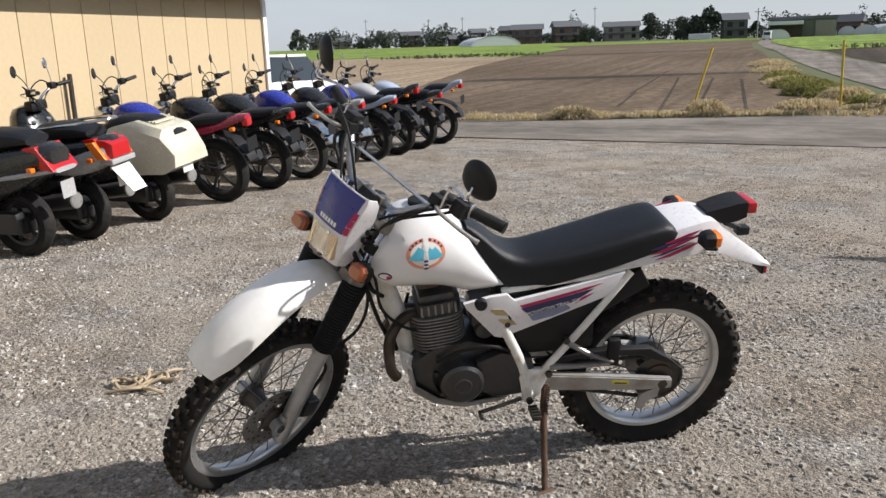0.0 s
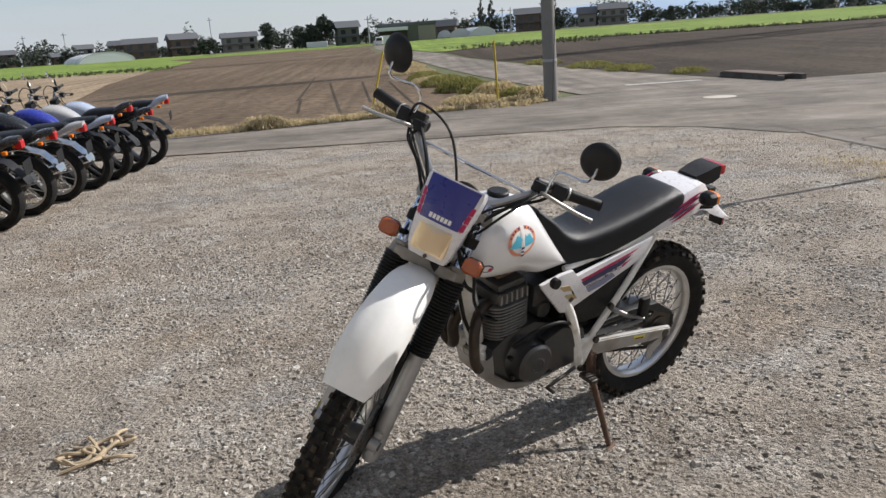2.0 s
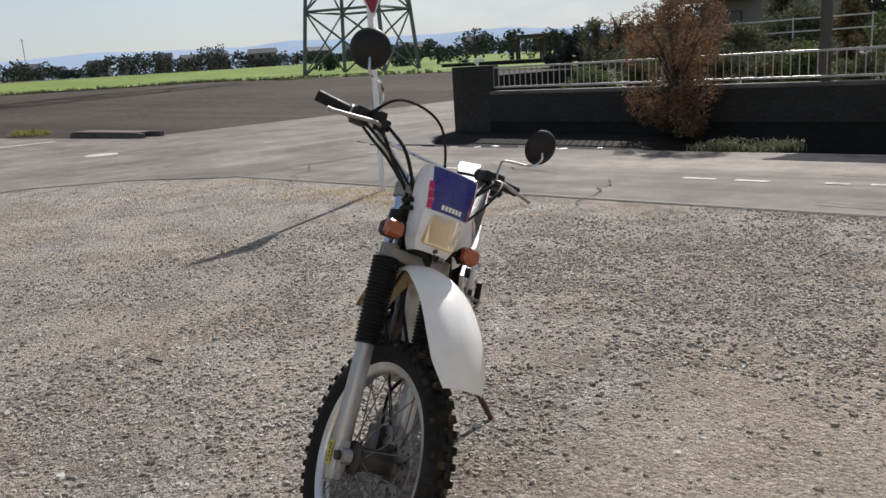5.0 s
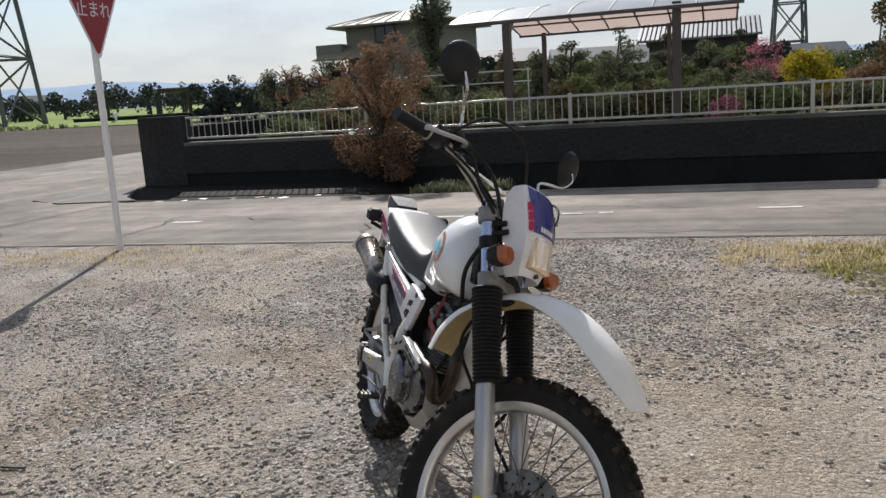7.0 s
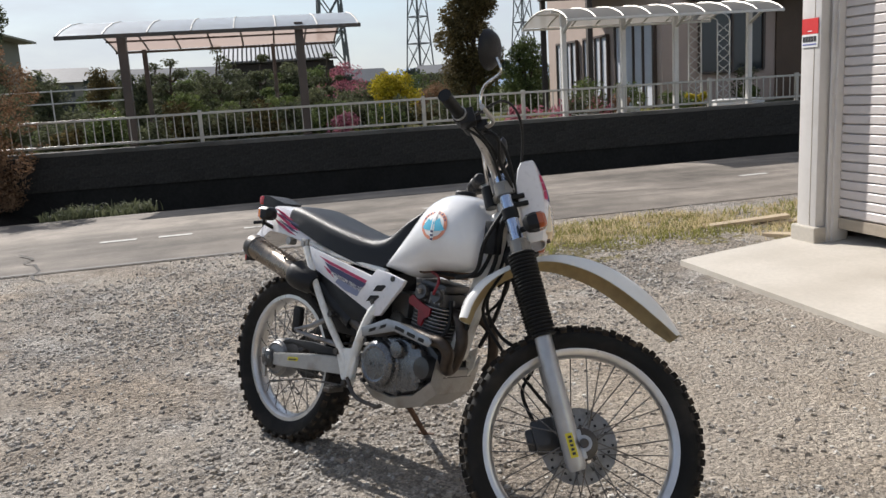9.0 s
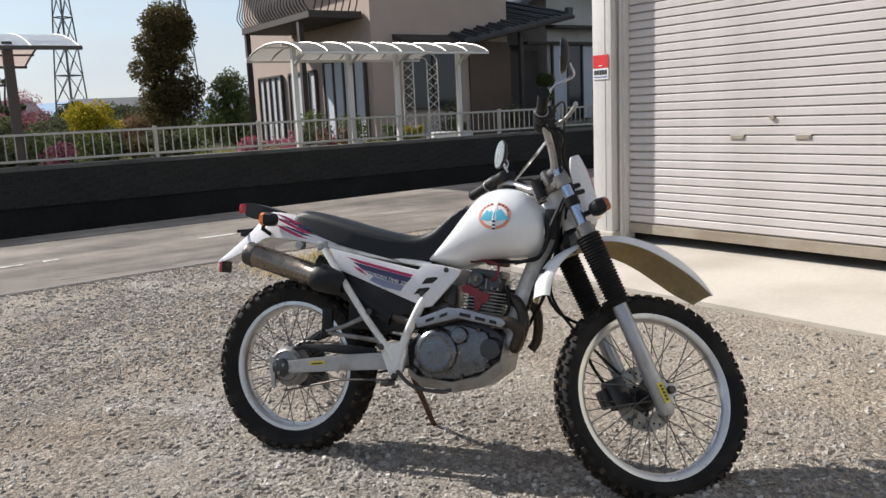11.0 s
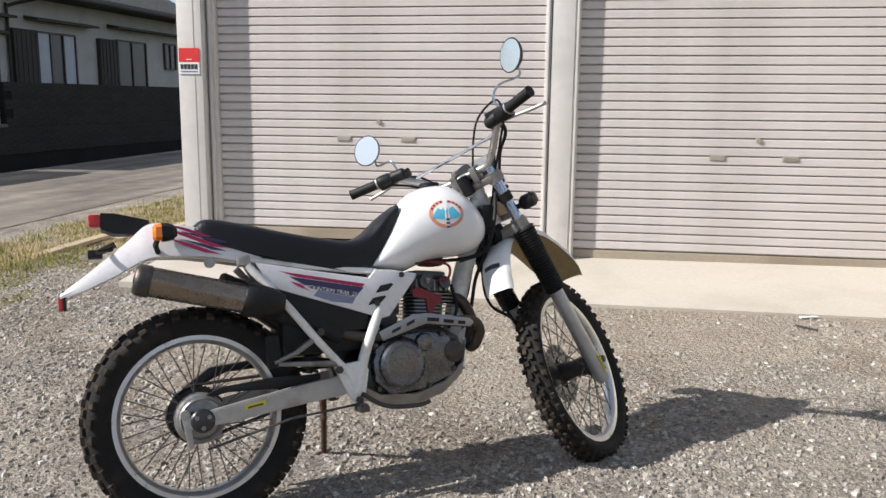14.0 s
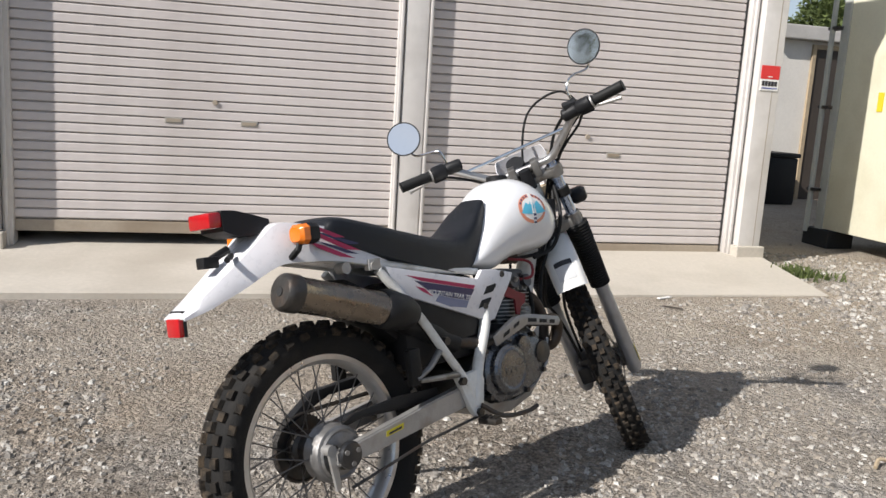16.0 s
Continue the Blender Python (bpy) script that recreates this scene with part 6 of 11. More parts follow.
for v, w in zip(sp, sw):
    x, zt, zb = v
    h = zt - zb
    pts = []
    for k in range(13):
        a = math.pi * k / 12
        pts.append((x, w * math.copysign(abs(math.cos(a)) ** 0.55, math.cos(a)), zt - 0.42 * h + 0.42 * h * math.sin(a) ** 0.6))
    pts += [(x, -w * 1.02, zb + 0.006), (x, -w * 0.9, zb), (x, w * 0.9, zb), (x, w * 1.02, zb + 0.006)]
    secs.append(pts)
bm = bmesh.new()
loft(bm, secs)
part("seat", bm, SEAT, moto, "long black vinyl seat", True)

# tail section
tctrl = [(0.20, 0.786, 0.748, 0.106), (0.10, 0.843, 0.768, 0.112), (0.03, 0.868, 0.780, 0.112), (-0.05, 0.884, 0.786, 0.104), (-0.11, 0.886, 0.786, 0.090), (-0.155, 0.852, 0.768, 0.078), (-0.20, 0.814, 0.744, 0.068), (-0.25, 0.776, 0.722, 0.060), (-0.30, 0.738, 0.702, 0.053), (-0.352, 0.702, 0.688, 0.046)]
tp_ = arc([Vector((a, b, c)) for a, b, c, d in tctrl], 4)
tw = [v.x for v in arc([Vector((d, 0, 0)) for *_, d in tctrl], 4)]
secs = []
for v, w in zip(tp_, tw):
    x, zt, zb = v
    secs.append([(x, w, zb), (x, w * 1.0, zb + (zt - zb) * 0.45), (x, w * 0.82, zt - 0.004), (x, w * 0.4, zt), (x, -w * 0.4, zt), (x, -w * 0.82, zt - 0.004), (x, -w * 1.0, zb + (zt - zb) * 0.45), (x, -w, zb), (x, -w * 0.9, zb + 0.004), (x, w * 0.9, zb + 0.004)])
bm = bmesh.new()
loft(bm, secs)
tail = part("tail_fender", bm, PL_WHITE, moto, "white plastic tail fender", True)
for s in (-1, 1):
    for q in ([(0.105, 0.800), (0.06, 0.806), (-0.03, 0.846), (-0.075, 0.868), (-0.02, 0.852)], [(0.085, 0.782), (0.04, 0.790), (-0.02, 0.814), (-0.06, 0.838), (0.0, 0.818)], [(0.06, 0.836), (0.03, 0.838), (-0.03, 0.862), (-0.055, 0.876), (-0.01, 0.864)]):
        part("stripe", poly_plate(q, 0.1135, s, 0.002), CRIMSON, tail)
    for q in ([(0.115, 0.815), (0.07, 0.818), (-0.01, 0.848), (-0.035, 0.860), (0.02, 0.843)], [(0.10, 0.791), (0.06, 0.797), (0.0, 0.822), (-0.02, 0.832), (0.03, 0.817)]):
        part("stripe", poly_plate(q, 0.1128, s, 0.002), NAVY, tail)
bm = bmesh.new()
loft(bm, [[(-0.105, 0.045, 0.872), (-0.105, -0.045, 0.872), (-0.105, -0.040, 0.898), (-0.105, 0.040, 0.898)], [(-0.16, 0.050, 0.860), (-0.16, -0.050, 0.860), (-0.16, -0.047, 0.912), (-0.16, 0.047, 0.912)], [(-0.20, 0.050, 0.862), (-0.20, -0.050, 0.862), (-0.20, -0.047, 0.922), (-0.20, 0.047, 0.922)], [(-0.235, 0.050, 0.876), (-0.235, -0.050, 0.876), (-0.235, -0.047, 0.924), (-0.235, 0.047, 0.924)]])
lampb = part("tail_lamp", bm, BLACK_PL, moto, "black tail lamp housing", True)
bm = bmesh.new()
box(bm, -0.268, -0.234, -0.047, 0.047, 0.884, 0.921, 0.008)
part("red_lens", bm, RED_LENS, lampb, "red tail lamp lens", True)
bm = bmesh.new()
tube(bm, [(-0.20, 0, 0.835), (-0.245, 0, 0.815)], 0.010, 8)
box(bm, -0.275, -0.235, -0.018, 0.018, 0.795, 0.822, 0.004)
tube(bm, [(-0.21, -0.03, 0.82), (-0.25, -0.075, 0.81)], 0.007, 6)
part("plate_lamp", bm, BLACK_PL, moto, "black plate lamp bracket", True)
bm = bmesh.new()
box(bm, -0.358, -0.345, -0.028, 0.028, 0.652, 0.694, 0.004)
refl = part("rear_reflector", bm, RED_LENS, moto, "small red reflector under the fender tip", True)
bm = bmesh.new()
box(bm, -0.346, -0.338, -0.03, 0.03, 0.652, 0.71, 0.003)
part("bracket", bm, BLACK_PL, refl)


def indicator(name, m, parent, material, label):
    bm = bmesh.new()
    loft(bm, [[(x, sy * ry, sz * rz) for sy, sz in ((-1, -0.6), (-0.6, -1), (0.6, -1), (1, -0.6), (1, 0.6), (0.6, 1), (-0.6, 1), (-1, 0.6))] for x, ry, rz in ((-0.03, 0.010, 0.012), (-0.018, 0.026, 0.022), (0.0, 0.030, 0.025), (0.012, 0.030, 0.025))])
    b = part(name, bm, BLACK_PL, parent, label, True, m)
    bm = bmesh.new()
    loft(bm, [[(x, sy * ry, sz * rz) for sy, sz in ((-1, -0.6), (-0.6, -1), (0.6, -1), (1, -0.6), (1, 0.6), (0.6, 1), (-0.6, 1), (-1, 0.6))] for x, ry, rz in ((0.012, 0.029, 0.024), (0.028, 0.028, 0.023), (0.036, 0.020, 0.016))])
    part("lens", bm, material, b, "amber lens", True)
    return b


for s in (-1, 1):
    b = indicator("rear_indicator", pose(-0.068, s * 0.135, 0.852, 0, 0, 180), moto, AMBER, "black rear indicator with an amber lens")
    bm = bmesh.new()
    tube(bm, [(0.02, 0, -0.01), (0.03, 0, -0.035), (0.02, s * 0.05, -0.055)], 0.008, 8)
    part("stem", bm, BLACK_RUBBER, b, smooth=True)

# side panels
for s in (-1, 1):
    bm = bmesh.new()
    slab(bm, [(0.178, 0.752), (0.35, 0.716), (0.525, 0.682), (0.548, 0.706), (0.60, 0.702), (0.684, 0.684), (0.674, 0.664), (0.584, 0.558), (0.560, 0.553), (0.215, 0.676)], 0.016, "xz", s * 0.112, 0.005)
    sp_ = part("side_panel", bm, PL_WHITE, moto, "white side panel with crimson and navy stripes", True)
    # plates on the panel: near-black for slot shade, tan on the left
    for q in ([(0.530, 0.633), (0.572, 0.638), (0.590, 0.655), (0.586, 0.660), (0.548, 0.655)], [(0.503, 0.597), (0.545, 0.602), (0.563, 0.618), (0.559, 0.623), (0.520, 0.618)]):
        part("slot", poly_plate([(a + 0.012, b) for a, b in q], 0.1195, s, 0.004), DARK_IN if s < 0 else PL_UNDER, sp_, "vent slot drawn as a coloured plate")
    part("stripe", poly_plate([(0.51, 0.664), (0.50, 0.655), (0.30, 0.700), (0.245, 0.722)], 0.1205, s), CRIMSON, sp_)
    part("stripe", poly_plate([(0.505, 0.6535), (0.478, 0.626), (0.40, 0.644), (0.335, 0.664), (0.275, 0.704), (0.31, 0.696)], 0.1205, s), NAVY, sp_)
    part("stripe", poly_plate([(0.275, 0.690), (0.31, 0.678), (0.335, 0.655), (0.30, 0.672)], 0.1205, s), CRIMSON, sp_)
    part("stripe", poly_plate([(0.465, 0.606), (0.40, 0.618), (0.345, 0.640), (0.36, 0.655), (0.40, 0.6425), (0.477, 0.6245)], 0.1203, s), GREY_DECAL, sp_)
    slope = math.degrees(math.atan2(-0.034, 0.15))
    tm = Matrix.Translation((0.405, s * 0.1224, 0.650)) @ (pose(0, 0, 0, 90, 0, 0) if s < 0 else pose(0, 0, 0, 90, 0, 180)) @ pose(0, 0, 0, 0, 0, slope if s < 0 else -slope)
    flat_text("MOUNTAIN TRAIL 225", 0.0172, PLAIN_WHITE, sp_, tm, shear=0.15)
    for bx, bz in ((0.632, 0.684), (0.545, 0.60)):
        bm = bmesh.new()
        tube(bm, [(bx, s * 0.118, bz), (bx, s * 0.124, bz)], 0.009, 12)
        part("bolt", bm, STEEL_DARK, sp_)
    bm = bmesh.new()
    slab(bm, [(0.232, 0.678), (0.52, 0.575), (0.505, 0.525), (0.36, 0.515), (0.285, 0.56)], 0.02, "xz", s * 0.102, 0.006)
    part("lower_cover", bm, BLACK_PL, moto, "black plastic lower side cover", True)
bm = bmesh.new()
lathe(bm, [(0.006, 0.138), (0.017, 0.137), (0.019, 0.132), (0.019, 0.118)], 20, "y", (0.632, 0, 0.684))
part("seat_lock", bm, BLACK_PL, moto, smooth=True)
bm = bmesh.new()
box(bm, 0.125, 0.165, -0.118, -0.098, 0.745, 0.775, 0.004)
tube(bm, [(0.14, -0.122, 0.757), (0.14, -0.11, 0.757)], 0.011, 8)
part("muffler_bracket", bm, CAST_ALU, moto, smooth=True)
bm = bmesh.new()
tube(bm, [(0.05, -0.12, 0.76), (0.05, -0.09, 0.76)], 0.015, 10)
part("muffler_bolt", bm, CAST_ALU, moto, smooth=True)

# ---- front end, in the steering frame: x ahead, z along the steering axis ----
for s in (-1, 1):
    y = s * 0.092
    bm = bmesh.new()
    tube(bm, [(-0.015, y, 0.265), (-0.015, y, 0.28), (-0.010, y, 0.60), (-0.008, y, 0.66)], [0.020, 0.027, 0.025, 0.024], 18)
    tube(bm, [(0.02, y - 0.015, 0.33), (0.02, y + 0.015, 0.33)], 0.022, 14)
    box(bm, -0.02, 0.02, y - 0.014, y + 0.014, 0.29, 0.37, 0.006)
    leg = part("fork_slider", bm, FORK_ALU, moto, "silver lower fork leg", True, STEER)
    bm = bmesh.new()
    lathe(bm, [(0.012, -0.028), (0.014, -0.01), (0.014, 0.02)], 10, "y", (0.02, y - s * 0.0, 0.33))
    part("axle_nut", bm, STEEL_DARK, leg)
    if s < 0:
        bm = bmesh.new()
        box(bm, -0.024, -0.004, y - 0.0285, y - 0.0265, 0.30, 0.365)
        part("sticker", bm, YELLOW_TAG, leg, "yellow sticker")
        for k in range(5):
            bm = bmesh.new()
            box(bm, -0.018, -0.009, y - 0.0292, y - 0.0284, 0.307 + k * 0.011, 0.314 + k * 0.011)
            part("lettering_bar", bm, BAR_BLACK, leg)
    bm = bmesh.new()
    prof = []
    n_r = 24
    for k in range(n_r):
        h = 0.635 + (0.885 - 0.635) * k / n_r
        rr = 0.031 + 0.005 * k / n_r
        prof += [(rr, h), (rr + 0.005, h + 0.003), (rr + 0.005, h + 0.006), (rr, h + 0.009)]
    lathe(bm, prof, 20, "z", (-0.006, y, 0))
    part("fork_boot", bm, BLACK_RUBBER, moto, "ribbed black rubber fork boot", True, STEER)
    bm = bmesh.new()
    tube(bm, [(-0.004, y, 0.88), (-0.004, y, 1.13)], 0.0185, 16)
    part("stanchion", bm, BLUE_STANCHION, moto, "bluish chromed fork tube", True, STEER)
for h, t in ((0.895, 0.035), (1.085, 0.024)):
    bm = bmesh.new()
    slab(bm, [(-0.03, -0.05), (-0.045, 0.0), (-0.03, 0.05), (-0.032, 0.092), (0.0, 0.122), (0.028, 0.10), (0.030, 0.07), (0.020, 0.035), (0.020, -0.035), (0.030, -0.07), (0.028, -0.10), (0.0, -0.122), (-0.032, -0.092)], t, "xy", h, 0.004)
    for s in (-1, 1):
        tube(bm, [(-0.004, s * 0.092, h - t * 0.8), (-0.004, s * 0.092, h + t * 0.8)], 0.027, 16)
    part("fork_clamp", bm, CLAMP_ALU, moto, "cast aluminium fork clamp", True, STEER)
# caliper, hoses
bm = bmesh.new()
box(bm, -0.105, -0.035, 0.032, 0.082, 0.33, 0.43, 0.012)
box(bm, -0.125, -0.07, 0.055, 0.10, 0.345, 0.41, 0.01)
part("brake_caliper", bm, BLACK_ENG, moto, "grimy black brake caliper", True, STEER)
bm = bmesh.new()
tube(bm, arc([(-0.09, 0.07, 0.42), (-0.10, 0.075, 0.52), (-0.045, 0.09, 0.60), (-0.12, 0.10, 0.70), (-0.135, 0.07, 0.80), (-0.06, 0.03, 0.90), (0.02, -0.06, 1.05), (0.03, -0.13, 1.18), (-0.01, -0.19, 1.25)], 6), 0.0055, 8)
part("brake_hose", bm, BLACK_RUBBER, moto, "black brake hose", True, STEER)
bm = bmesh.new()
tube(bm, arc([(0.01, 0.06, 0.36), (-0.06, 0.06, 0.50), (-0.13, 0.05, 0.66), (-0.15, 0.02, 0.78), (-0.05, 0.0, 0.88)], 6), 0.005, 8)
part("speedometer_cable", bm, BLACK_RUBBER, moto, "black speedometer cable", True, STEER)
# front fender
fc = [(-0.225, 0.762, 0.050, 0.030), (-0.19, 0.815, 0.052, 0.034), (-0.13, 0.857, 0.052, 0.03), (-0.05, 0.877, 0.050, 0.022), (0.02, 0.880, 0.050, 0.022), (0.07, 0.878, 0.058, 0.03), (0.13, 0.862, 0.068, 0.042), (0.20, 0.824, 0.074, 0.052), (0.26, 0.772, 0.078, 0.058), (0.315, 0.700, 0.080, 0.058), (0.352, 0.622, 0.076, 0.045), (0.371, 0.555, 0.058, 0.02)]
fv = arc([Vector((a, b, 0)) for a, b, _, _ in fc], 4)
fw_ = arc([Vector((c, d, 0)) for _, _, c, d in fc], 4)


def fender_skin(off):
    secs = []
    for i, (p, q) in enumerate(zip(fv, fw_)):
        d = (fv[min(i + 1, len(fv) - 1)] - fv[max(i - 1, 0)]).normalized()
        nrm = Vector((-d.y, d.x, 0))
        sec_ = []
        for y, drop in ((1.06, 0.9), (0.98, 0.55), (0.82, 0.26), (0.55, 0.08), (0.25, -0.03), (0, -0.10), (-0.25, -0.03), (-0.55, 0.08), (-0.82, 0.26), (-0.98, 0.55), (-1.06, 0.9)):
            c = p - nrm * (q.y * drop + off)
            sec_.append(Vector((c.x, y * (q.x - off), c.y)))
        secs.append(sec_)
    return secs


def skin(bm, secs, flip=False):
    rings_ = [[bm.verts.new(p) for p in s] for s in secs]
    for r0, r1 in zip(rings_, rings_[1:]):
        for k in range(len(r0) - 1):
            f = (r0[k], r0[k + 1], r1[k + 1], r1[k])
            bm.faces.new(f if not flip else tuple(reversed(f)))
    return rings_


bm = bmesh.new()
outer = skin(bm, fender_skin(0.0))
inner = skin(bm, fender_skin(0.0016), True)
for a, b in ((outer[0], inner[0]), (outer[-1], inner[-1])):
    for k in range(len(a) - 1):
        bm.faces.new((a[k], b[k], b[k + 1], a[k + 1]))
for i in range(len(outer) - 1):
    for k in (0, -1):
        bm.faces.new((outer[i][k], outer[i + 1][k], inner[i + 1][k], inner[i][k]))
bmesh.ops.recalc_face_normals(bm, faces=bm.faces[:])
ff = part("front_fender", bm, PL_FENDER, moto, "long high white plastic front fender", True, STEER)
# underside tinted for the sun shining through the fender, with dirt patches
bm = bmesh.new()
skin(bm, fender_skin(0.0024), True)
part("underside", bm, PL_UNDER, ff, "dirty underside with the sun's glow in its colour", True)
bm = bmesh.new()
skin(bm, [sec_[3:8] for sec_ in fender_skin(-0.0012)[2:6]])
bmesh.ops.recalc_face_normals(bm, faces=bm.faces[:])
part("sticker", bm, GREY_STICKER, ff, "faint warning sticker", True)
bm = bmesh.new()
skin(bm, [sec_[3:8] for sec_ in fender_skin(-0.0020)[5:7]])
part("lettering_bar", bm, BAR_BLACK, ff)
# headlamp cowl: a shield with a square lamp
cw = [(0.918, 0.058, 0.064, 0.030), (0.945, 0.070, 0.078, 0.028), (0.98, 0.075, 0.092, 0.030), (1.02, 0.078, 0.104, 0.032), (1.06, 0.082, 0.108, 0.034), (1.10, 0.087, 0.106, 0.040), (1.14, 0.091, 0.100, 0.056), (1.157, 0.086, 0.097, 0.070)]


def cowl_secs(off):
    secs = []
    for z, w, xf, xr in cw:
        pts = []
        for y, dx in ((1.0, 1.0), (0.985, 0.5), (0.95, 0.18), (0.80, 0.04), (0.4, -0.04), (0, -0.06), (-0.4, -0.04), (-0.80, 0.04), (-0.95, 0.18), (-0.985, 0.5), (-1.0, 1.0)):
            x = xf + 0.012 - (xf + 0.012 - xr) * dx if dx > 0 else xf + 0.012 - dx * 0.1
            pts.append(Vector((x - off, y * (w - off), z)))
        secs.append(pts)
    return secs


bm = bmesh.new()
outer = skin(bm, cowl_secs(0.0))
inner = skin(bm, cowl_secs(0.003), True)
for a, b in ((outer[0], inner[0]), (outer[-1], inner[-1])):
    for k in range(len(a) - 1):
        bm.faces.new((a[k], b[k], b[k + 1], a[k + 1]))
for i in range(len(outer) - 1):
    for k in (0, -1):
        bm.faces.new((outer[i][k], outer[i + 1][k], inner[i + 1][k], inner[i][k]))
bmesh.ops.recalc_face_normals(bm, faces=bm.faces[:])
cowl = part("headlamp_cowl", bm, PL_WHITE, moto, "white headlamp cowl with a blue panel", True, STEER)


def cowl_front(y, z, lift):
    for (z0, w0, f0_, r0_), (z1, w1, f1_, r1_) in zip(cw, cw[1:]):
        if z0 <= z <= z1 + 1e-6:
            k = (z - z0) / (z1 - z0)
            w, xf, xr = w0 + (w1 - w0) * k, f0_ + (f1_ - f0_) * k, r0_ + (r1_ - r0_) * k
            a = abs(y) / w
            tab = ((0, -0.06), (0.4, -0.04), (0.80, 0.04), (0.95, 0.18), (0.985, 0.5), (1.0, 1.0))
            for (a0, d0), (a1, d1) in zip(tab, tab[1:]):
                if a0 <= a <= a1 + 1e-6:
                    dx = d0 + (d1 - d0) * (a - a0) / (a1 - a0)
                    x = xf + 0.012 - (xf + 0.012 - xr) * dx if dx > 0 else xf + 0.012 - dx * 0.1
                    return Vector((x + lift, y, z))
    return Vector((0.12 + lift, y, z))


def cowl_patch(name, left, right, z0, z1, material, lift, parent, label="", n=10, rows=6):
    """A sticker over the cowl's face; left and right give the edge at a height from 0 to 1."""
    bm = bmesh.new()
    grid = []
    for j in range(rows + 1):
        f = j / rows
        z = z0 + (z1 - z0) * f
        a, b = left(f), right(f)
        grid.append([bm.verts.new(cowl_front(a + (b - a) * i / n, z, lift)) for i in range(n + 1)])
    for r0, r1 in zip(grid, grid[1:]):
        for i in range(n):
            bm.faces.new((r0[i], r0[i + 1], r1[i + 1], r1[i]))
    return part(name, bm, material, parent, label, True)


cowl_patch("blue_panel", lambda f: -0.067 - 0.010 * f, lambda f: 0.067 + 0.010 * f, 1.028, 1.153, BLUE_DECAL, 0.0016, cowl, "deep blue front panel", rows=10)
for k in range(6):
    x0 = -0.034 + k * 0.0118
    cowl_patch("lettering_bar", lambda f, x0=x0: x0, lambda f, x0=x0: x0 + 0.009, 1.036, 1.05, PLAIN_WHITE, 0.0026, cowl, n=1, rows=1)
for s in (-1, 1):
    for k in range(3):
        z0 = 1.032 + k * 0.026
        w = 0.060 + k * 0.003
        cowl_patch("stripe", lambda f, s=s, w=w: s * (w + 0.004 * f), lambda f, s=s, w=w: s * (w + 0.013 + 0.002 * f), z0, z0 + 0.024, CRIMSON, 0.0024, cowl, n=2, rows=3)
bm = bmesh.new()
box(bm, 0.074, 0.112, -0.054, 0.054, 0.936, 1.02, 0.010)
bmesh.ops.rotate(bm, verts=bm.verts[:], cent=(0.09, 0, 0.978), matrix=Matrix.Rotation(radians(8), 3, "Y"))
lampg = part("headlamp", bm, WARM_REFLECTOR, cowl, "square headlamp with a ribbed lens", True)
bm = bmesh.new()
grid = [[bm.verts.new((0.1205 - 0.05 * (abs(i - 8) / 8) ** 2.5 * 0.2 + 0.0003 * (1 if i % 2 else -1) + (j - 4) * 0.0019, -0.05 + 0.1 * i / 16, 0.94 + 0.077 * j / 8)) for i in range(17)] for j in range(9)]
for r0, r1 in zip(grid, grid[1:]):
    for i in range(16):
        bm.faces.new((r0[i], r0[i + 1], r1[i + 1], r1[i]))
bmesh.ops.solidify(bm, geom=bm.faces[:], thickness=0.003)
lens = part("lens", bm, LAMP_GLASS, lampg, "clear ribbed headlamp lens", True)
lens.visible_shadow = False
bm = bmesh.new()
lathe(bm, [(0.003, 0.0), (0.006, 0.002), (0.006, 0.012)], 10, "x", (0.083, 0, 0.925))
part("cowl_screw", bm, STEEL_DARK, cowl)
for s in (-1, 1):
    b = indicator("front_indicator", STEER @ pose(0.05, s * 0.135, 0.952, 0, 0, 0), moto, AMBER_OLD, "black front indicator with an orange lens")
    bm = bmesh.new()
    tube(bm, [(-0.01, 0, 0), (-0.02, -s * 0.035, 0.0), (-0.045, -s * 0.045, 0.0)], 0.009, 8)
    part("stem", bm, BLACK_RUBBER, b, smooth=True)
    bm = bmesh.new()
    tube(bm, [(0.0, s * 0.095, 1.03), (0.055, s * 0.088, 1.03)], 0.008, 8)
    tube(bm, [(0.0, s * 0.095, 1.055), (0.05, s * 0.088, 1.055)], 0.008, 8)
    part("cowl_mount", bm, BLACK_RUBBER, moto, smooth=True, m=STEER)
# instruments
bm = bmesh.new()
box(bm, 0.025, 0.07, -0.05, 0.05, 1.09, 1.13, 0.012)
tube(bm, [(0.045, 0.02, 1.115), (0.028, 0.02, 1.15)], 0.032, 20)
part("speedometer", bm, BLACK_PL, moto, "black round speedometer", True, STEER)
# handlebar
bar = arc([(-0.105, 0.372, 1.262), (-0.085, 0.30, 1.254), (-0.055, 0.225, 1.238), (-0.028, 0.155, 1.180), (-0.016, 0.10, 1.135), (-0.014, 0.05, 1.130), (-0.014, -0.05, 1.130), (-0.016, -0.10, 1.135), (-0.028, -0.155, 1.185), (-0.055, -0.225, 1.252), (-0.085, -0.30, 1.272), (-0.105, -0.372, 1.284)], 5)
bm = bmesh.new()
tube(bm, bar, 0.0125, 12)
hb = part("handlebar", bm, BAR_SILVER, moto, "silver steel handlebar", True, STEER)
bm = bmesh.new()
tube(bm, [(-0.034, 0.175, 1.205), (-0.034, -0.175, 1.212)], 0.0055, 8)
part("crossbar", bm, CHROME, hb, smooth=True)
bm = bmesh.new()
for s in (-1, 1):
    box(bm, -0.036, 0.012, s * 0.04 - 0.013, s * 0.04 + 0.013, 1.095, 1.15, 0.006)
part("bar_clamp", bm, CLAMP_ALU, hb, smooth=True)
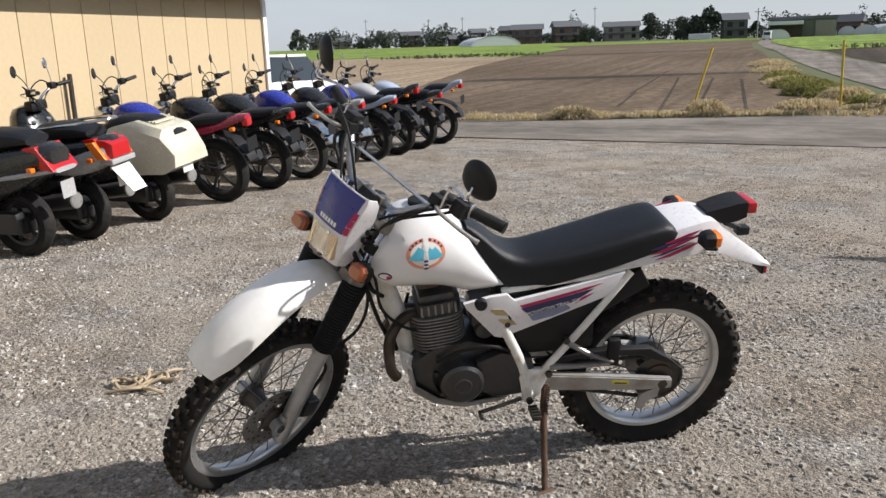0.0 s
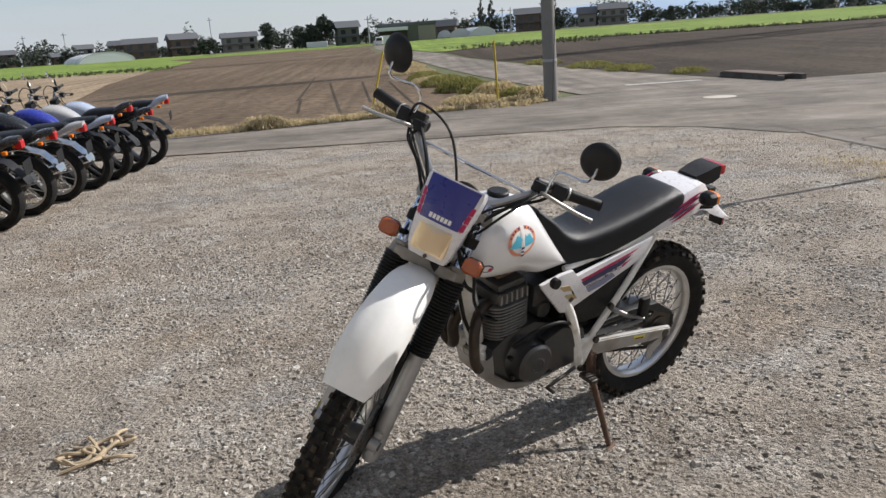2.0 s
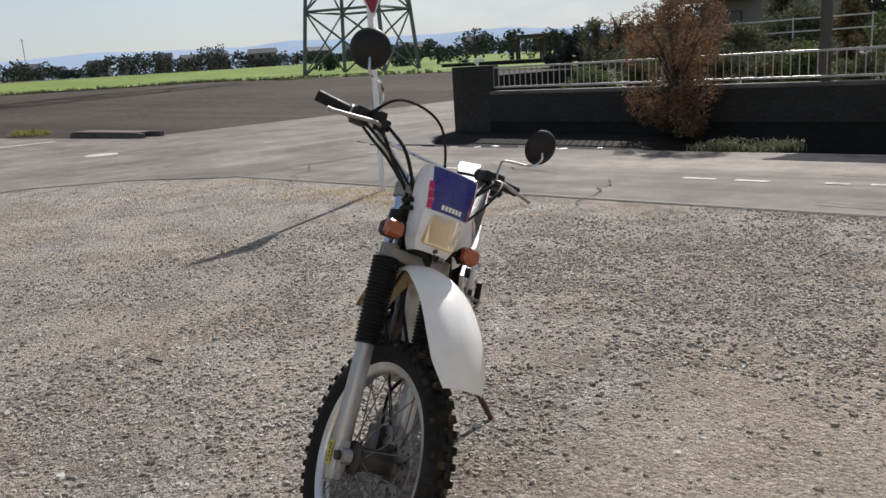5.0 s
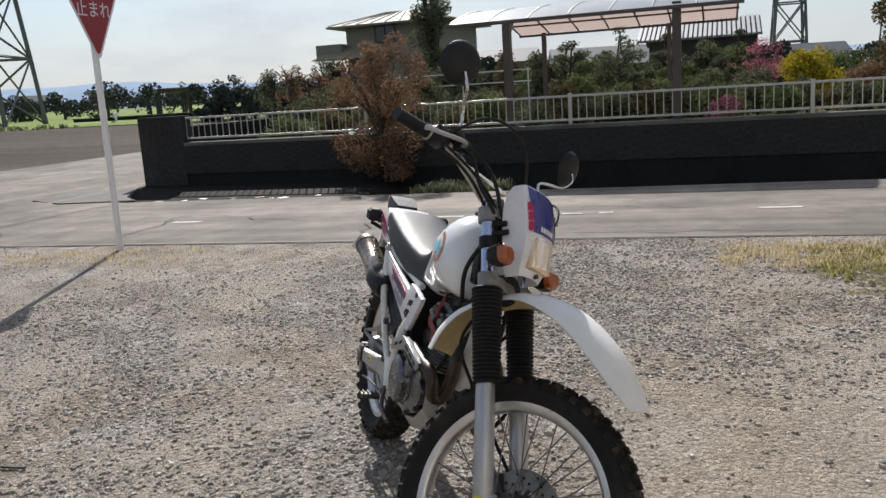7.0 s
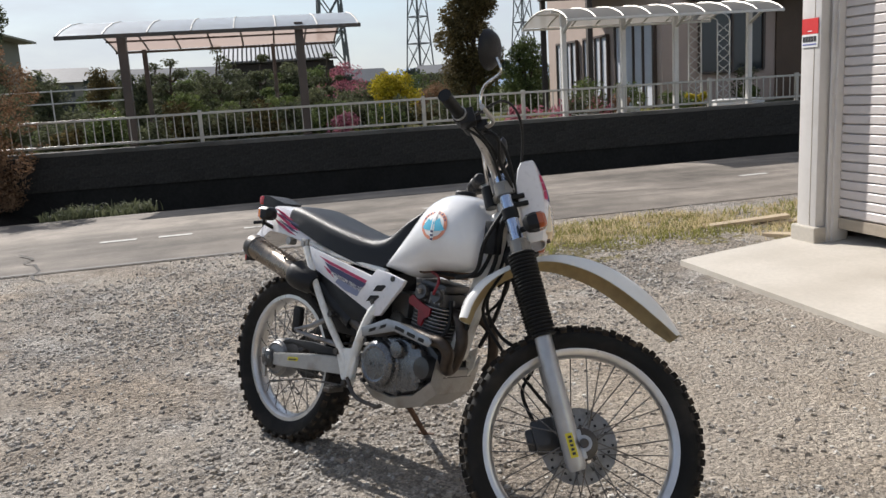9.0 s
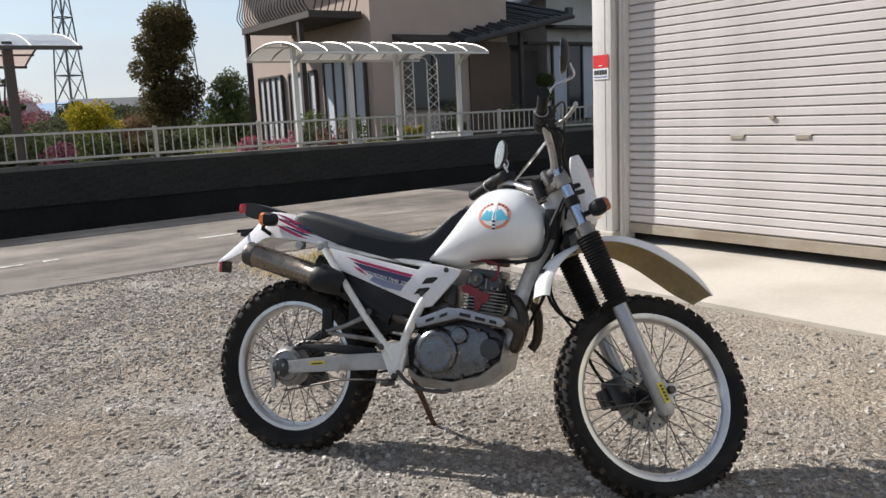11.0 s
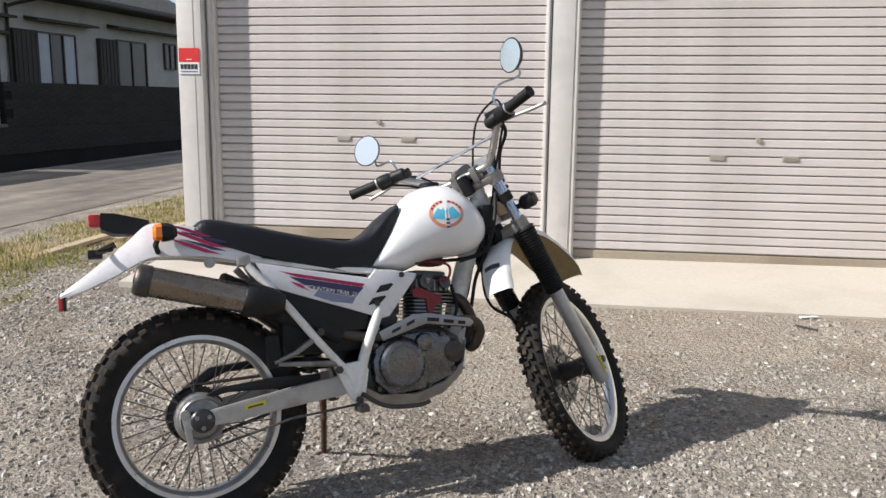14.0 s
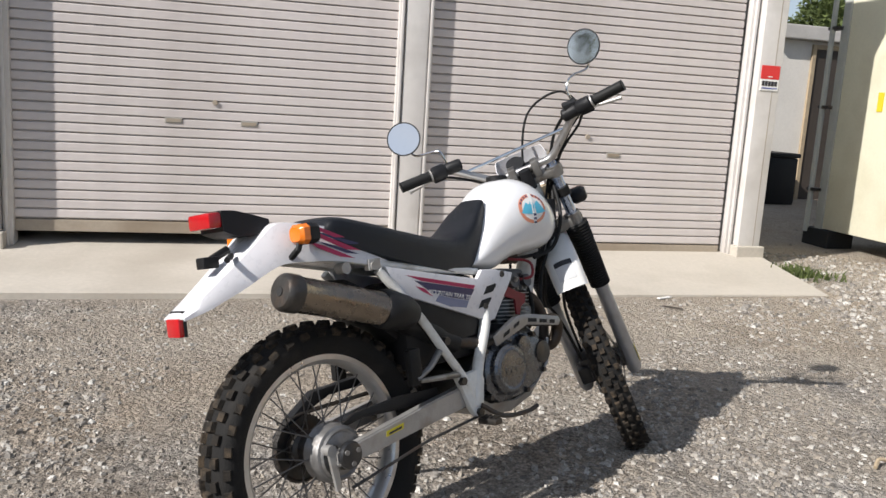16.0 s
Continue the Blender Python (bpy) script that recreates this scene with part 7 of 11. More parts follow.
for s in (-1, 1):
    dz = 0.0 if s > 0 else 1.0
    e0, e1 = Vector((-0.108, s * 0.382, 1.263 + dz * 0.022)), Vector((-0.080, s * 0.285, 1.253 + dz * 0.017))
    bm = bmesh.new()
    dirv = (e1 - e0)
    pts_, rr_ = [], []
    for k in range(25):
        pts_.append(e0 + dirv * (k / 24))
        rr_.append(0.019 if k in (0, 24) else (0.0165 if k % 2 else 0.0178))
    tube(bm, pts_, rr_, 14)
    part("grip", bm, BLACK_RUBBER, hb, "black ribbed rubber grip", True)
    bm = bmesh.new()
    c_ = e1 + dirv * 0.28
    tube(bm, [e1 + dirv * 0.05, e1 + dirv * 0.12, e1 + dirv * 0.50, e1 + dirv * 0.58], [0.018, 0.024, 0.024, 0.018], 12)
    box(bm, c_.x - 0.012, c_.x + 0.035, c_.y - 0.022, c_.y + 0.022, c_.z - 0.028, c_.z + 0.018, 0.006)
    part("switch_housing", bm, BLACK_PL, hb, "black switch housing", True)
    bm = bmesh.new()
    tube(bm, [e1 + dirv * 0.01, e1 + dirv * 0.06], 0.0215, 16)
    part("grip_collar", bm, CAST_ALU, hb, "pale collar beside the grip", True)
    bm = bmesh.new()
    q = e1 + dirv * 0.88
    tube(bm, [e1 + dirv * 0.55, e1 + dirv * 0.62, e1 + dirv * 1.02, e1 + dirv * 1.08], [0.017, 0.021, 0.021, 0.016], 12)
    box(bm, q.x + 0.006, q.x + 0.05, q.y - 0.02, q.y + 0.02, q.z - 0.024, q.z + 0.008, 0.006)
    part("lever_bracket", bm, BLACK_PL, hb, "black lever bracket", True)
    bm = bmesh.new()
    tube(bm, arc([e1 + dirv * 0.9 + Vector((0.03, 0, -0.015)), Vector((0.012, s * 0.20, 1.205)), Vector((0.004, s * 0.15, 1.15)), Vector((0.02, s * 0.10, 1.08)), Vector((0.0, s * 0.06, 1.0))], 5), 0.0055, 8)
    tube(bm, arc([e1 + dirv * 0.5 + Vector((0.0, 0, -0.025)), Vector((-0.03, s * 0.215, 1.20)), Vector((-0.012, s * 0.165, 1.16)), Vector((-0.005, s * 0.10, 1.10)), Vector((0.01, s * 0.05, 1.02))], 5), 0.0045, 8)
    part("control_cable", bm, BLACK_RUBBER, hb, "black control cables along the bar", True)
    if s < 0:
        bm = bmesh.new()
        q = e1 + dirv * 0.75
        box(bm, q.x - 0.01, q.x + 0.04, q.y - 0.022, q.y + 0.022, q.z - 0.002, q.z + 0.03, 0.006)
        part("brake_reservoir", bm, BLACK_PL, hb, "black brake fluid reservoir", True)
    bm = bmesh.new()
    q = e1 + dirv * 0.75
    tube(bm, arc([q, q + Vector((0.045, -s * 0.0, -0.018)), q + Vector((0.068, s * 0.03, -0.022)), q + Vector((0.055, s * 0.11, -0.030)), q + Vector((0.040, s * 0.165, -0.032))], 5), [0.008] * 6 + [0.006] * 14 + [0.008], 8)
    part("lever", bm, CAST_ALU, hb, "silver hand lever", True)
    # mirror
    mc = Vector((0.048, s * 0.328, 1.392 - s * 0.02))
    sb = Vector((-0.012, s * 0.226, 1.252 - s * 0.026))
    bm = bmesh.new()
    if s > 0:
        stem = arc([sb, sb + Vector((0.003, 0.0, 0.05)), sb + Vector((0.01, 0.012, 0.075)), sb + Vector((0.045, 0.085, 0.08)), mc + Vector((0.012, 0.0, -0.045)), mc + Vector((0.012, 0, -0.02))], 5)
    else:
        stem = arc([sb, sb + Vector((0.005, 0.0, 0.045)), sb + Vector((0.028, -0.03, 0.07)), mc + Vector((0.012, 0.012, -0.07)), mc + Vector((0.012, 0, -0.03))], 5)
    tube(bm, stem, 0.0042, 8)
    ms = part("mirror_stem", bm, CHROME, hb, "thin chromed mirror stem", True)
    MM = Matrix.Translation(mc) @ pose(0, 0, 0, 0, 26, 2 if s > 0 else -28)
    bm = bmesh.new()
    lathe(bm, [(0.004, 0.022), (0.03, 0.019), (0.048, 0.011), (0.056, 0.0), (0.0575, -0.004), (0.054, -0.004)], 36, "x")
    part("mirror_shell", bm, BLACK_PL, ms, "round black mirror shell", True, MM)
    bm = bmesh.new()
    lathe(bm, [(0.053, -0.0055), (0.053, -0.003)], 36, "x")
    part("mirror_glass", bm, MIRROR, ms, "round mirror glass", False, MM)
# cables from the bar
for pts_ in ([(-0.05, -0.25, 1.262), (0.06, -0.20, 1.31), (0.10, -0.08, 1.27), (0.05, 0.0, 1.12), (-0.03, 0.02, 0.98)], [(-0.04, 0.22, 1.23), (0.06, 0.20, 1.20), (0.08, 0.15, 1.12), (0.03, 0.10, 1.04), (-0.05, 0.05, 1.0)], [(-0.05, -0.24, 1.245), (0.0, -0.16, 1.17), (0.02, -0.08, 1.08), (-0.02, -0.03, 0.97)], [(-0.045, 0.23, 1.235), (0.01, 0.15, 1.16), (0.02, 0.08, 1.09), (-0.03, 0.03, 0.97)]):
    bm = bmesh.new()
    tube(bm, arc(pts_, 6), 0.004, 8)
    part("cable", bm, BLACK_RUBBER, moto, smooth=True, m=STEER)
bm = bmesh.new()
tube(bm, arc([(1.02, 0.05, 0.93), (0.95, 0.09, 0.80), (0.93, 0.09, 0.68), (0.87, 0.07, 0.60), (0.80, 0.06, 0.56)], 5), 0.005, 8)
tube(bm, arc([(1.0, -0.04, 0.90), (0.95, -0.05, 0.76), (0.90, -0.05, 0.725), (0.75, -0.05, 0.72)], 5), 0.006, 8)
part("wiring_loom", bm, BLACK_RUBBER, moto, smooth=True)

# black clutter between the tank and the steering head
bm = bmesh.new()
lathe(bm, [(0.02, -0.025), (0.042, -0.02), (0.046, 0.0), (0.042, 0.015), (0.02, 0.02)], 24, "x", (1.035, 0.0, 0.80))
part("horn", bm, BLACK_PL, moto, "round black horn", True)
bm = bmesh.new()
box(bm, 0.955, 1.0, -0.075, -0.035, 0.80, 0.90, 0.008)
part("relay_box", bm, BLACK_PL, moto, smooth=True)
bm = bmesh.new()
lathe(bm, [(0.006, 0.02), (0.020, 0.018), (0.022, -0.05)], 18, "z", (-0.045, 0.0, 1.12))
part("ignition_lock", bm, BLACK_PL, moto, "black ignition lock", True, STEER)
for pts_ in ([(1.02, -0.06, 0.95), (0.985, -0.10, 0.84), (0.95, -0.085, 0.745), (0.86, -0.07, 0.715)], [(1.03, 0.055, 0.97), (1.0, 0.085, 0.86), (0.965, 0.075, 0.75), (0.92, 0.06, 0.70)], [(1.05, -0.03, 0.98), (1.01, -0.06, 0.90), (0.99, -0.05, 0.78), (0.93, -0.04, 0.66), (0.90, -0.045, 0.56)], [(1.0, 0.03, 0.82), (0.96, 0.05, 0.70), (0.93, 0.05, 0.60), (0.88, 0.05, 0.50)]):
    bm = bmesh.new()
    tube(bm, arc(pts_, 5), 0.0065, 8)
    part("cable", bm, BLACK_RUBBER, moto, smooth=True)
for s in (-1, 1):
    bm = bmesh.new()
    lathe(bm, [(0.0195, 0.99), (0.024, 0.992), (0.024, 1.022), (0.0195, 1.024)], 18, "z", (-0.004, s * 0.092, 0), True)
    bmesh.ops.recalc_face_normals(bm, faces=bm.faces[:])
    part("fork_band", bm, BLACK_RUBBER, moto, smooth=True, m=STEER)
from mathutils import noise as mnoise

# ---- barn behind the parked motorcycles ----
barn = thing("barn", SITE, "long shed clad in cream vertical panels", "shed")
bm = bmesh.new()
box(bm, 8.47, 13.0, -11.3, -3.5, -0.3, 2.16)
part("wall", bm, BARN_DARK, barn, "shaded brown joints of the wall")
bm = bmesh.new()
box(bm, 0, 0.03, 0, 0.412, -0.2, 2.14, 0.004)
PANEL = mesh_of("panel", bm, BARN_WALL)
v = -11.3
while v < -3.9:
    piece("panel", PANEL, barn, pose(8.44, v, 0))
    v += 0.42
bm = bmesh.new()
slab(bm, [(8.15, 2.17), (13.2, 2.75), (13.2, 2.85), (8.12, 2.27)], 8.1, "xz", -7.4, 0.01)
part("roof", bm, PYLON, barn, "grey metal roof edge")
bm = bmesh.new()
tube(bm, [(8.12, -11.5, 2.18), (8.12, -3.4, 2.18)], 0.045, 10)
part("gutter", bm, CONC_MID, barn, "grey eaves gutter", True)
bm = bmesh.new()
box(bm, 8.40, 8.435, -11.36, -11.28, -0.2, 2.14)
part("corner_trim", bm, PLAIN_WHITE, barn)
bm = bmesh.new()
box(bm, 8.36, 8.40, -7.62, -7.585, 0.05, 1.25, 0.004)
part("leaning_bar", bm, STEEL_DARK, barn, "dark steel bar against the wall")

# ---- container and passage beside the garage ----
cont = thing("container", SITE, "pale yellow steel container beside the garage", "container")
bm = bmesh.new()
box(bm, 6.75, 9.1, -1.6, 0.94, 0.265, 2.9, 0.012)
part("body", bm, CONTAINER, cont, "", True)
GREY_POST = mat("container_post", (0.42, 0.43, 0.40), 0.5, var=0.1)
bm = bmesh.new()
box(bm, 6.735, 6.80, 0.86, 0.955, 0.255, 2.9, 0.006)
part("corner_post", bm, GREY_POST, cont, "grey corner post", True)
bm = bmesh.new()
tube(bm, [(6.70, 1.02, 0.22), (6.70, 1.02, 2.9)], 0.024, 12)
part("downpipe", bm, GREY_POST, cont, "white rain pipe", True)
for z in (0.6, 1.35, 2.05):
    bm = bmesh.new()
    box(bm, 6.68, 6.76, 0.93, 1.06, z, z + 0.03)
    part("bracket", bm, STEEL_DARK, cont)
for v in (0.02, -0.8):
    bm = bmesh.new()
    box(bm, 6.744, 6.752, v, v + 0.012, 0.28, 2.88)
    part("seam", bm, GREY_POST, cont)
bm = bmesh.new()
box(bm, 6.742, 6.752, 0.34, 0.40, 1.34, 1.50)
part("lettering_bar", bm, YELLOW_TAG, cont)
for v in (0.82, -1.4):
    bm = bmesh.new()
    box(bm, 6.70, 6.98, v - 0.1, v + 0.24, -0.02, 0.262, 0.012)
    part("block_foot", bm, DARK_IN, cont)
DOOR_U = 9.22
shed = thing("annex", SITE, "low white-walled annex with a flat roof slab", "building")
bm = bmesh.new()
box(bm, 8.58, 12.5, 4.5, 5.62, -0.1, 2.34)
part("wall", bm, PLASTER_LIT, shed, "white plaster wall")
bm = bmesh.new()
box(bm, 8.48, 12.7, 4.36, 5.82, 2.344, 2.53, 0.015)
part("roof", bm, PLASTER_WHITE, shed, "pale flat roof slab")
bm = bmesh.new()
box(bm, DOOR_U - 0.06, DOOR_U, 4.46, 4.498, 0.1, 2.30, 0.004)
box(bm, DOOR_U + 0.98, DOOR_U + 1.04, 4.46, 4.498, 0.1, 2.30, 0.004)
box(bm, DOOR_U, DOOR_U + 0.98, 4.46, 4.498, 2.24, 2.30, 0.004)
dr = part("door", bm, WOOD_PALE, shed, "brown wooden door frame")
bm = bmesh.new()
box(bm, DOOR_U + 0.002, DOOR_U + 0.978, 4.48, 4.497, 0.1, 2.238)
part("leaf", bm, WOOD_DARK, dr, "dark brown door leaf")
screen = thing("board_wall", SITE, "white horizontal board wall at the passage end", "wall")
bm = bmesh.new()
box(bm, 7.2, 11.5, 6.62, 6.7, -0.1, 2.02)
part("backing", bm, CONC_MID, screen)
bm = bmesh.new()
box(bm, 0, 4.3, -0.02, 0, 0, 0.132, 0.003)
BOARD = mesh_of("board", bm, PLASTER_LIT)
for k in range(15):
    piece("board", BOARD, screen, pose(7.2, 6.62, 0.0 + k * 0.136))
bn = thing("bin", at_site(8.42, 4.12), "black plastic bin with a lid in the passage", "bin")
bm = bmesh.new()
box(bm, -0.25, 0.25, -0.3, 0.3, 0.0, 0.62, 0.03)
part("body", bm, BLACK_PL, bn, "", True)
bm = bmesh.new()
box(bm, -0.27, 0.27, -0.32, 0.32, 0.622, 0.68, 0.02)
part("lid", bm, BLACK_PL, bn, "", True)

# ---- stop sign, poles, stakes ----
sign = thing("stop_sign", at_site(-2.38, -8.0), "red inverted triangle stop sign on a white post", "road sign")
bm = bmesh.new()
tube(bm, [(0, 0, -0.3), (0, 0, 2.62)], 0.032, 14)
part("post", bm, PLAIN_WHITE, sign, "white painted steel post", True)
S0 = 0.80
tri = [(-S0 / 2, 2.56), (S0 / 2, 2.56), (0, 2.56 - S0 * 0.866)]


def rounded(tri_, r, n=5):
    out = []
    for i in range(3):
        p, a, b = Vector(tri_[i]), Vector(tri_[i - 1]), Vector(tri_[(i + 1) % 3])
        da, db = (a - p).normalized(), (b - p).normalized()
        for k in range(n + 1):
            f = k / n
            out.append(tuple(p + da * r * (1 - f) ** 2 + db * r * f ** 2 + (da + db) * r * 0.15 * 2 * f * (1 - f)))
    return out


bm = bmesh.new()
slab(bm, rounded(tri, 0.07), 0.003, "xz", 0.04)
plate = part("plate", bm, PLAIN_WHITE, sign, "white-edged plate")
bm = bmesh.new()
tri2 = [(-S0 / 2 + 0.045, 2.56 - 0.026), (S0 / 2 - 0.045, 2.56 - 0.026), (0, 2.56 - S0 * 0.866 + 0.052)]
slab(bm, rounded(tri2, 0.06), 0.002, "xz", 0.0435)
part("red_face", bm, SIGN_RED, plate)
flat_text("止まれ", 0.17, PLAIN_WHITE, plate, Matrix.Translation((0, 0.0458, 2.36)) @ pose(0, 0, 0, 90, 0, 180))
pole = thing("utility_pole", at_site(-0.84, -19.7), "grey concrete utility pole at the field corner", "utility pole")
bm = bmesh.new()
tube(bm, [(0, 0, -0.3), (0, 0, 9.0)], [0.165, 0.11], 20)
part("shaft", bm, POLE_CONC, pole, "", True)
bm = bmesh.new()
slab(bm, rounded([(-0.35, 2.86), (0.35, 2.86), (0, 2.28)], 0.05), 0.004, "xz", -0.19)
part("sign_back", bm, PYLON, pole, "plain grey back of a triangular sign")
for z in (0.9, 2.6):
    bm = bmesh.new()
    lathe(bm, [(0.168, z), (0.168, z + 0.06)], 20, "z", closed=False)
    part("band", bm, PYLON, pole)
wire = thing("stay_wire", at_site(-1.35, -19.6), "thin steel stay wire with a yellow guard", "wire")
bm = bmesh.new()
tube(bm, [(-0.17, -0.6, 8.5), (0.55, 0.3, 0.0)], 0.008, 6)
part("cable", bm, STEEL_DARK, wire)
for u, v, h, dx, dy in ((3.35, -19.7, 1.35, -0.42, -0.25), (0.35, -20.0, 1.45, 0.03, 0.02)):
    st = thing("marker_stake", at_site(u, v), "thin yellow marker stake standing in the verge", "stake", "yellow stakes")
    bm = bmesh.new()
    tube(bm, [(0, 0, -0.2), (dx, dy, h)], 0.026, 10)
    part("rod", bm, YELLOW_PAINT, st, "", True)

# ---- road details ----
for k, (u, v, L) in enumerate(((-4.16, -5.2, 0.36), (-4.14, -4.62, 0.34), (-4.17, -3.75, 0.22), (-4.2, -3.35, 0.14), (-4.3, -1.75, 0.42), (-4.2, -8.6, 0.4), (-4.4, 2.4, 0.4))):
    sheet("road_marking", u - 0.05, u + 0.05, v, v + L, 0.3, 0.017, ROAD_PAINT, "worn white dash on the asphalt", "road marking")
sheet("edge_line", -2.69, -2.63, -13.0, -1.5, 0.5, 0.016, FAINT_PAINT, "faint worn white edge line", "road marking")
sheet("stop_line", -5.6, -3.5, -23.3, -23.02, 0.5, 0.03, ROAD_PAINT, "worn white stop line", "road marking")
rng = random.Random(17)
for u, v, a, L in ((-3.0, -5.6, 20, 1.6), (-4.3, -7.4, 70, 2.2), (-3.6, -8.6, 10, 2.4), (-4.6, -3.0, 80, 1.8), (-2.9, -2.2, 85, 2.6), (-4.0, 0.8, 75, 2.4), (-3.2, -10.4, 40, 2.0), (-6.0, -16.0, 0, 3.0), (2.0, -16.4, 5, 4.0)):
    pts = [(L * (q / 9 - 0.5), rng.uniform(-0.08, 0.08)) for q in range(10)]
    bm = bmesh.new()
    top = [[bm.verts.new((x, y + sd * (0.008 + 0.006 * rng.random()), 0.0)) for x, y in pts] for sd in (-1, 1)]
    for q in range(9):
        bm.faces.new((top[0][q], top[0][q + 1], top[1][q + 1], top[1][q]))
    structure("road_crack", bm, CRACK, "dark wandering crack in the asphalt", "crack", at_site(u, v, None, a) @ pose(0, 0, 0.021))
mh = thing("manhole_cover", at_site(-4.0, -17.65), "round pale iron manhole cover in the road", "manhole cover")
bm = bmesh.new()
lathe(bm, [(0.33, -0.05), (0.33, 0.024), (0.30, 0.026), (0.02, 0.026)], 32, "z")
part("cover", bm, CONCRETE, mh, "", True)
slab_at = [(-6.72, -11.0), (-7.3, -11.6), (-8.9, -12.5), (-8.2, -13.9), (-7.2, -13.5), (-6.6, -12.4)]
bm = bmesh.new()
rims = [[bm.verts.new((u, v, site_z(u, v) + z)) for u, v in slab_at] for z in (-0.14, 0.035)]
bm.faces.new(rims[1])
for k in range(len(slab_at)):
    bm.faces.new((rims[0][k - 1], rims[0][k], rims[1][k], rims[1][k - 1]))
bmesh.ops.recalc_face_normals(bm, faces=bm.faces[:])
structure("ditch_slab", bm, CONC_MID, "pale concrete slab bridging the ditch", "slab", SITE)
culvert = thing("culvert_head", at_site(-6.75, -22.9, None, 4), "low concrete culvert head at the field corner", "culvert")
bm = bmesh.new()
box(bm, -0.62, -0.5, -1.5, 1.9, -0.2, 0.15, 0.02)
box(bm, -0.06, 0.06, -1.5, 1.9, -0.2, 0.14, 0.02)
part("side_wall", bm, CONC_MID, culvert)
bm = bmesh.new()
box(bm, -0.40, 0.08, -1.3, 1.7, 0.13, 0.17, 0.02)
part("cap", bm, WOOD_BROWN, culvert)

# ---- small things on the yard ----
rng = random.Random(7)
scrap = thing("scrap_strips", at_site(3.82, -3.4), "tangle of pale dry plastic strips on the gravel", "litter")
for k in range(7):
    bm = bmesh.new()
    a = rng.uniform(0, 6.28)
    x, y = rng.uniform(-0.1, 0.1), rng.uniform(-0.08, 0.08)
    pts = [(x + 0.13 * t * math.cos(a + t * rng.uniform(0.5, 2.0)), y + 0.13 * t * math.sin(a + t), 0.012 + 0.02 * math.sin(t * 3) ** 2) for t in (-1, -0.6, -0.2, 0.2, 0.6, 1)]
    tube(bm, arc(pts, 4), 0.007, 6)
    part("strip", bm, WOOD_PALE, scrap, smooth=True)
for u, v, L, a in ((-1.05, 0.9, 1.1, 60), (-0.75, 1.25, 0.9, 30), (-1.3, 0.35, 0.8, 75), (-0.55, 0.3, 0.5, 15)):
    bm = bmesh.new()
    box(bm, -L / 2, L / 2, -0.045, 0.045, 0.0, 0.03, 0.004)
    ob = new("plank", mesh_of("plank", bm, WOOD_PALE))
    ob.matrix_basis = at_site(u, v, None, a) @ pose(0, 0, 0.02, 3, -5, 0)
    tagged(ob, "weathered pale plank lying in the weeds", "plank", "planks by the garage")
for (u, v, L, w, a, m_) in ((4.12, -1.02, 0.11, 0.012, 20, PLAIN_WHITE), (2.77, -1.06, 0.07, 0.02, 70, PLAIN_WHITE), (4.05, -1.25, 0.12, 0.006, 140, WOOD_DARK), (2.3, -4.95, 0.12, 0.006, 95, WOOD_DARK)):
    bm = bmesh.new()
    box(bm, -L / 2, L / 2, -w, w, 0.0, 0.007, 0.002)
    ob = new("wood_chip", mesh_of("wood_chip", bm, m_))
    ob.matrix_basis = at_site(u, v, None, a) @ pose(0, 0, 0.012)
    tagged(ob, "small splinter of wood on the gravel", "wood chip")

# ---- loose stones: real lumps over the yard, denser near the motorcycle ----
gen = np.random.default_rng(3)


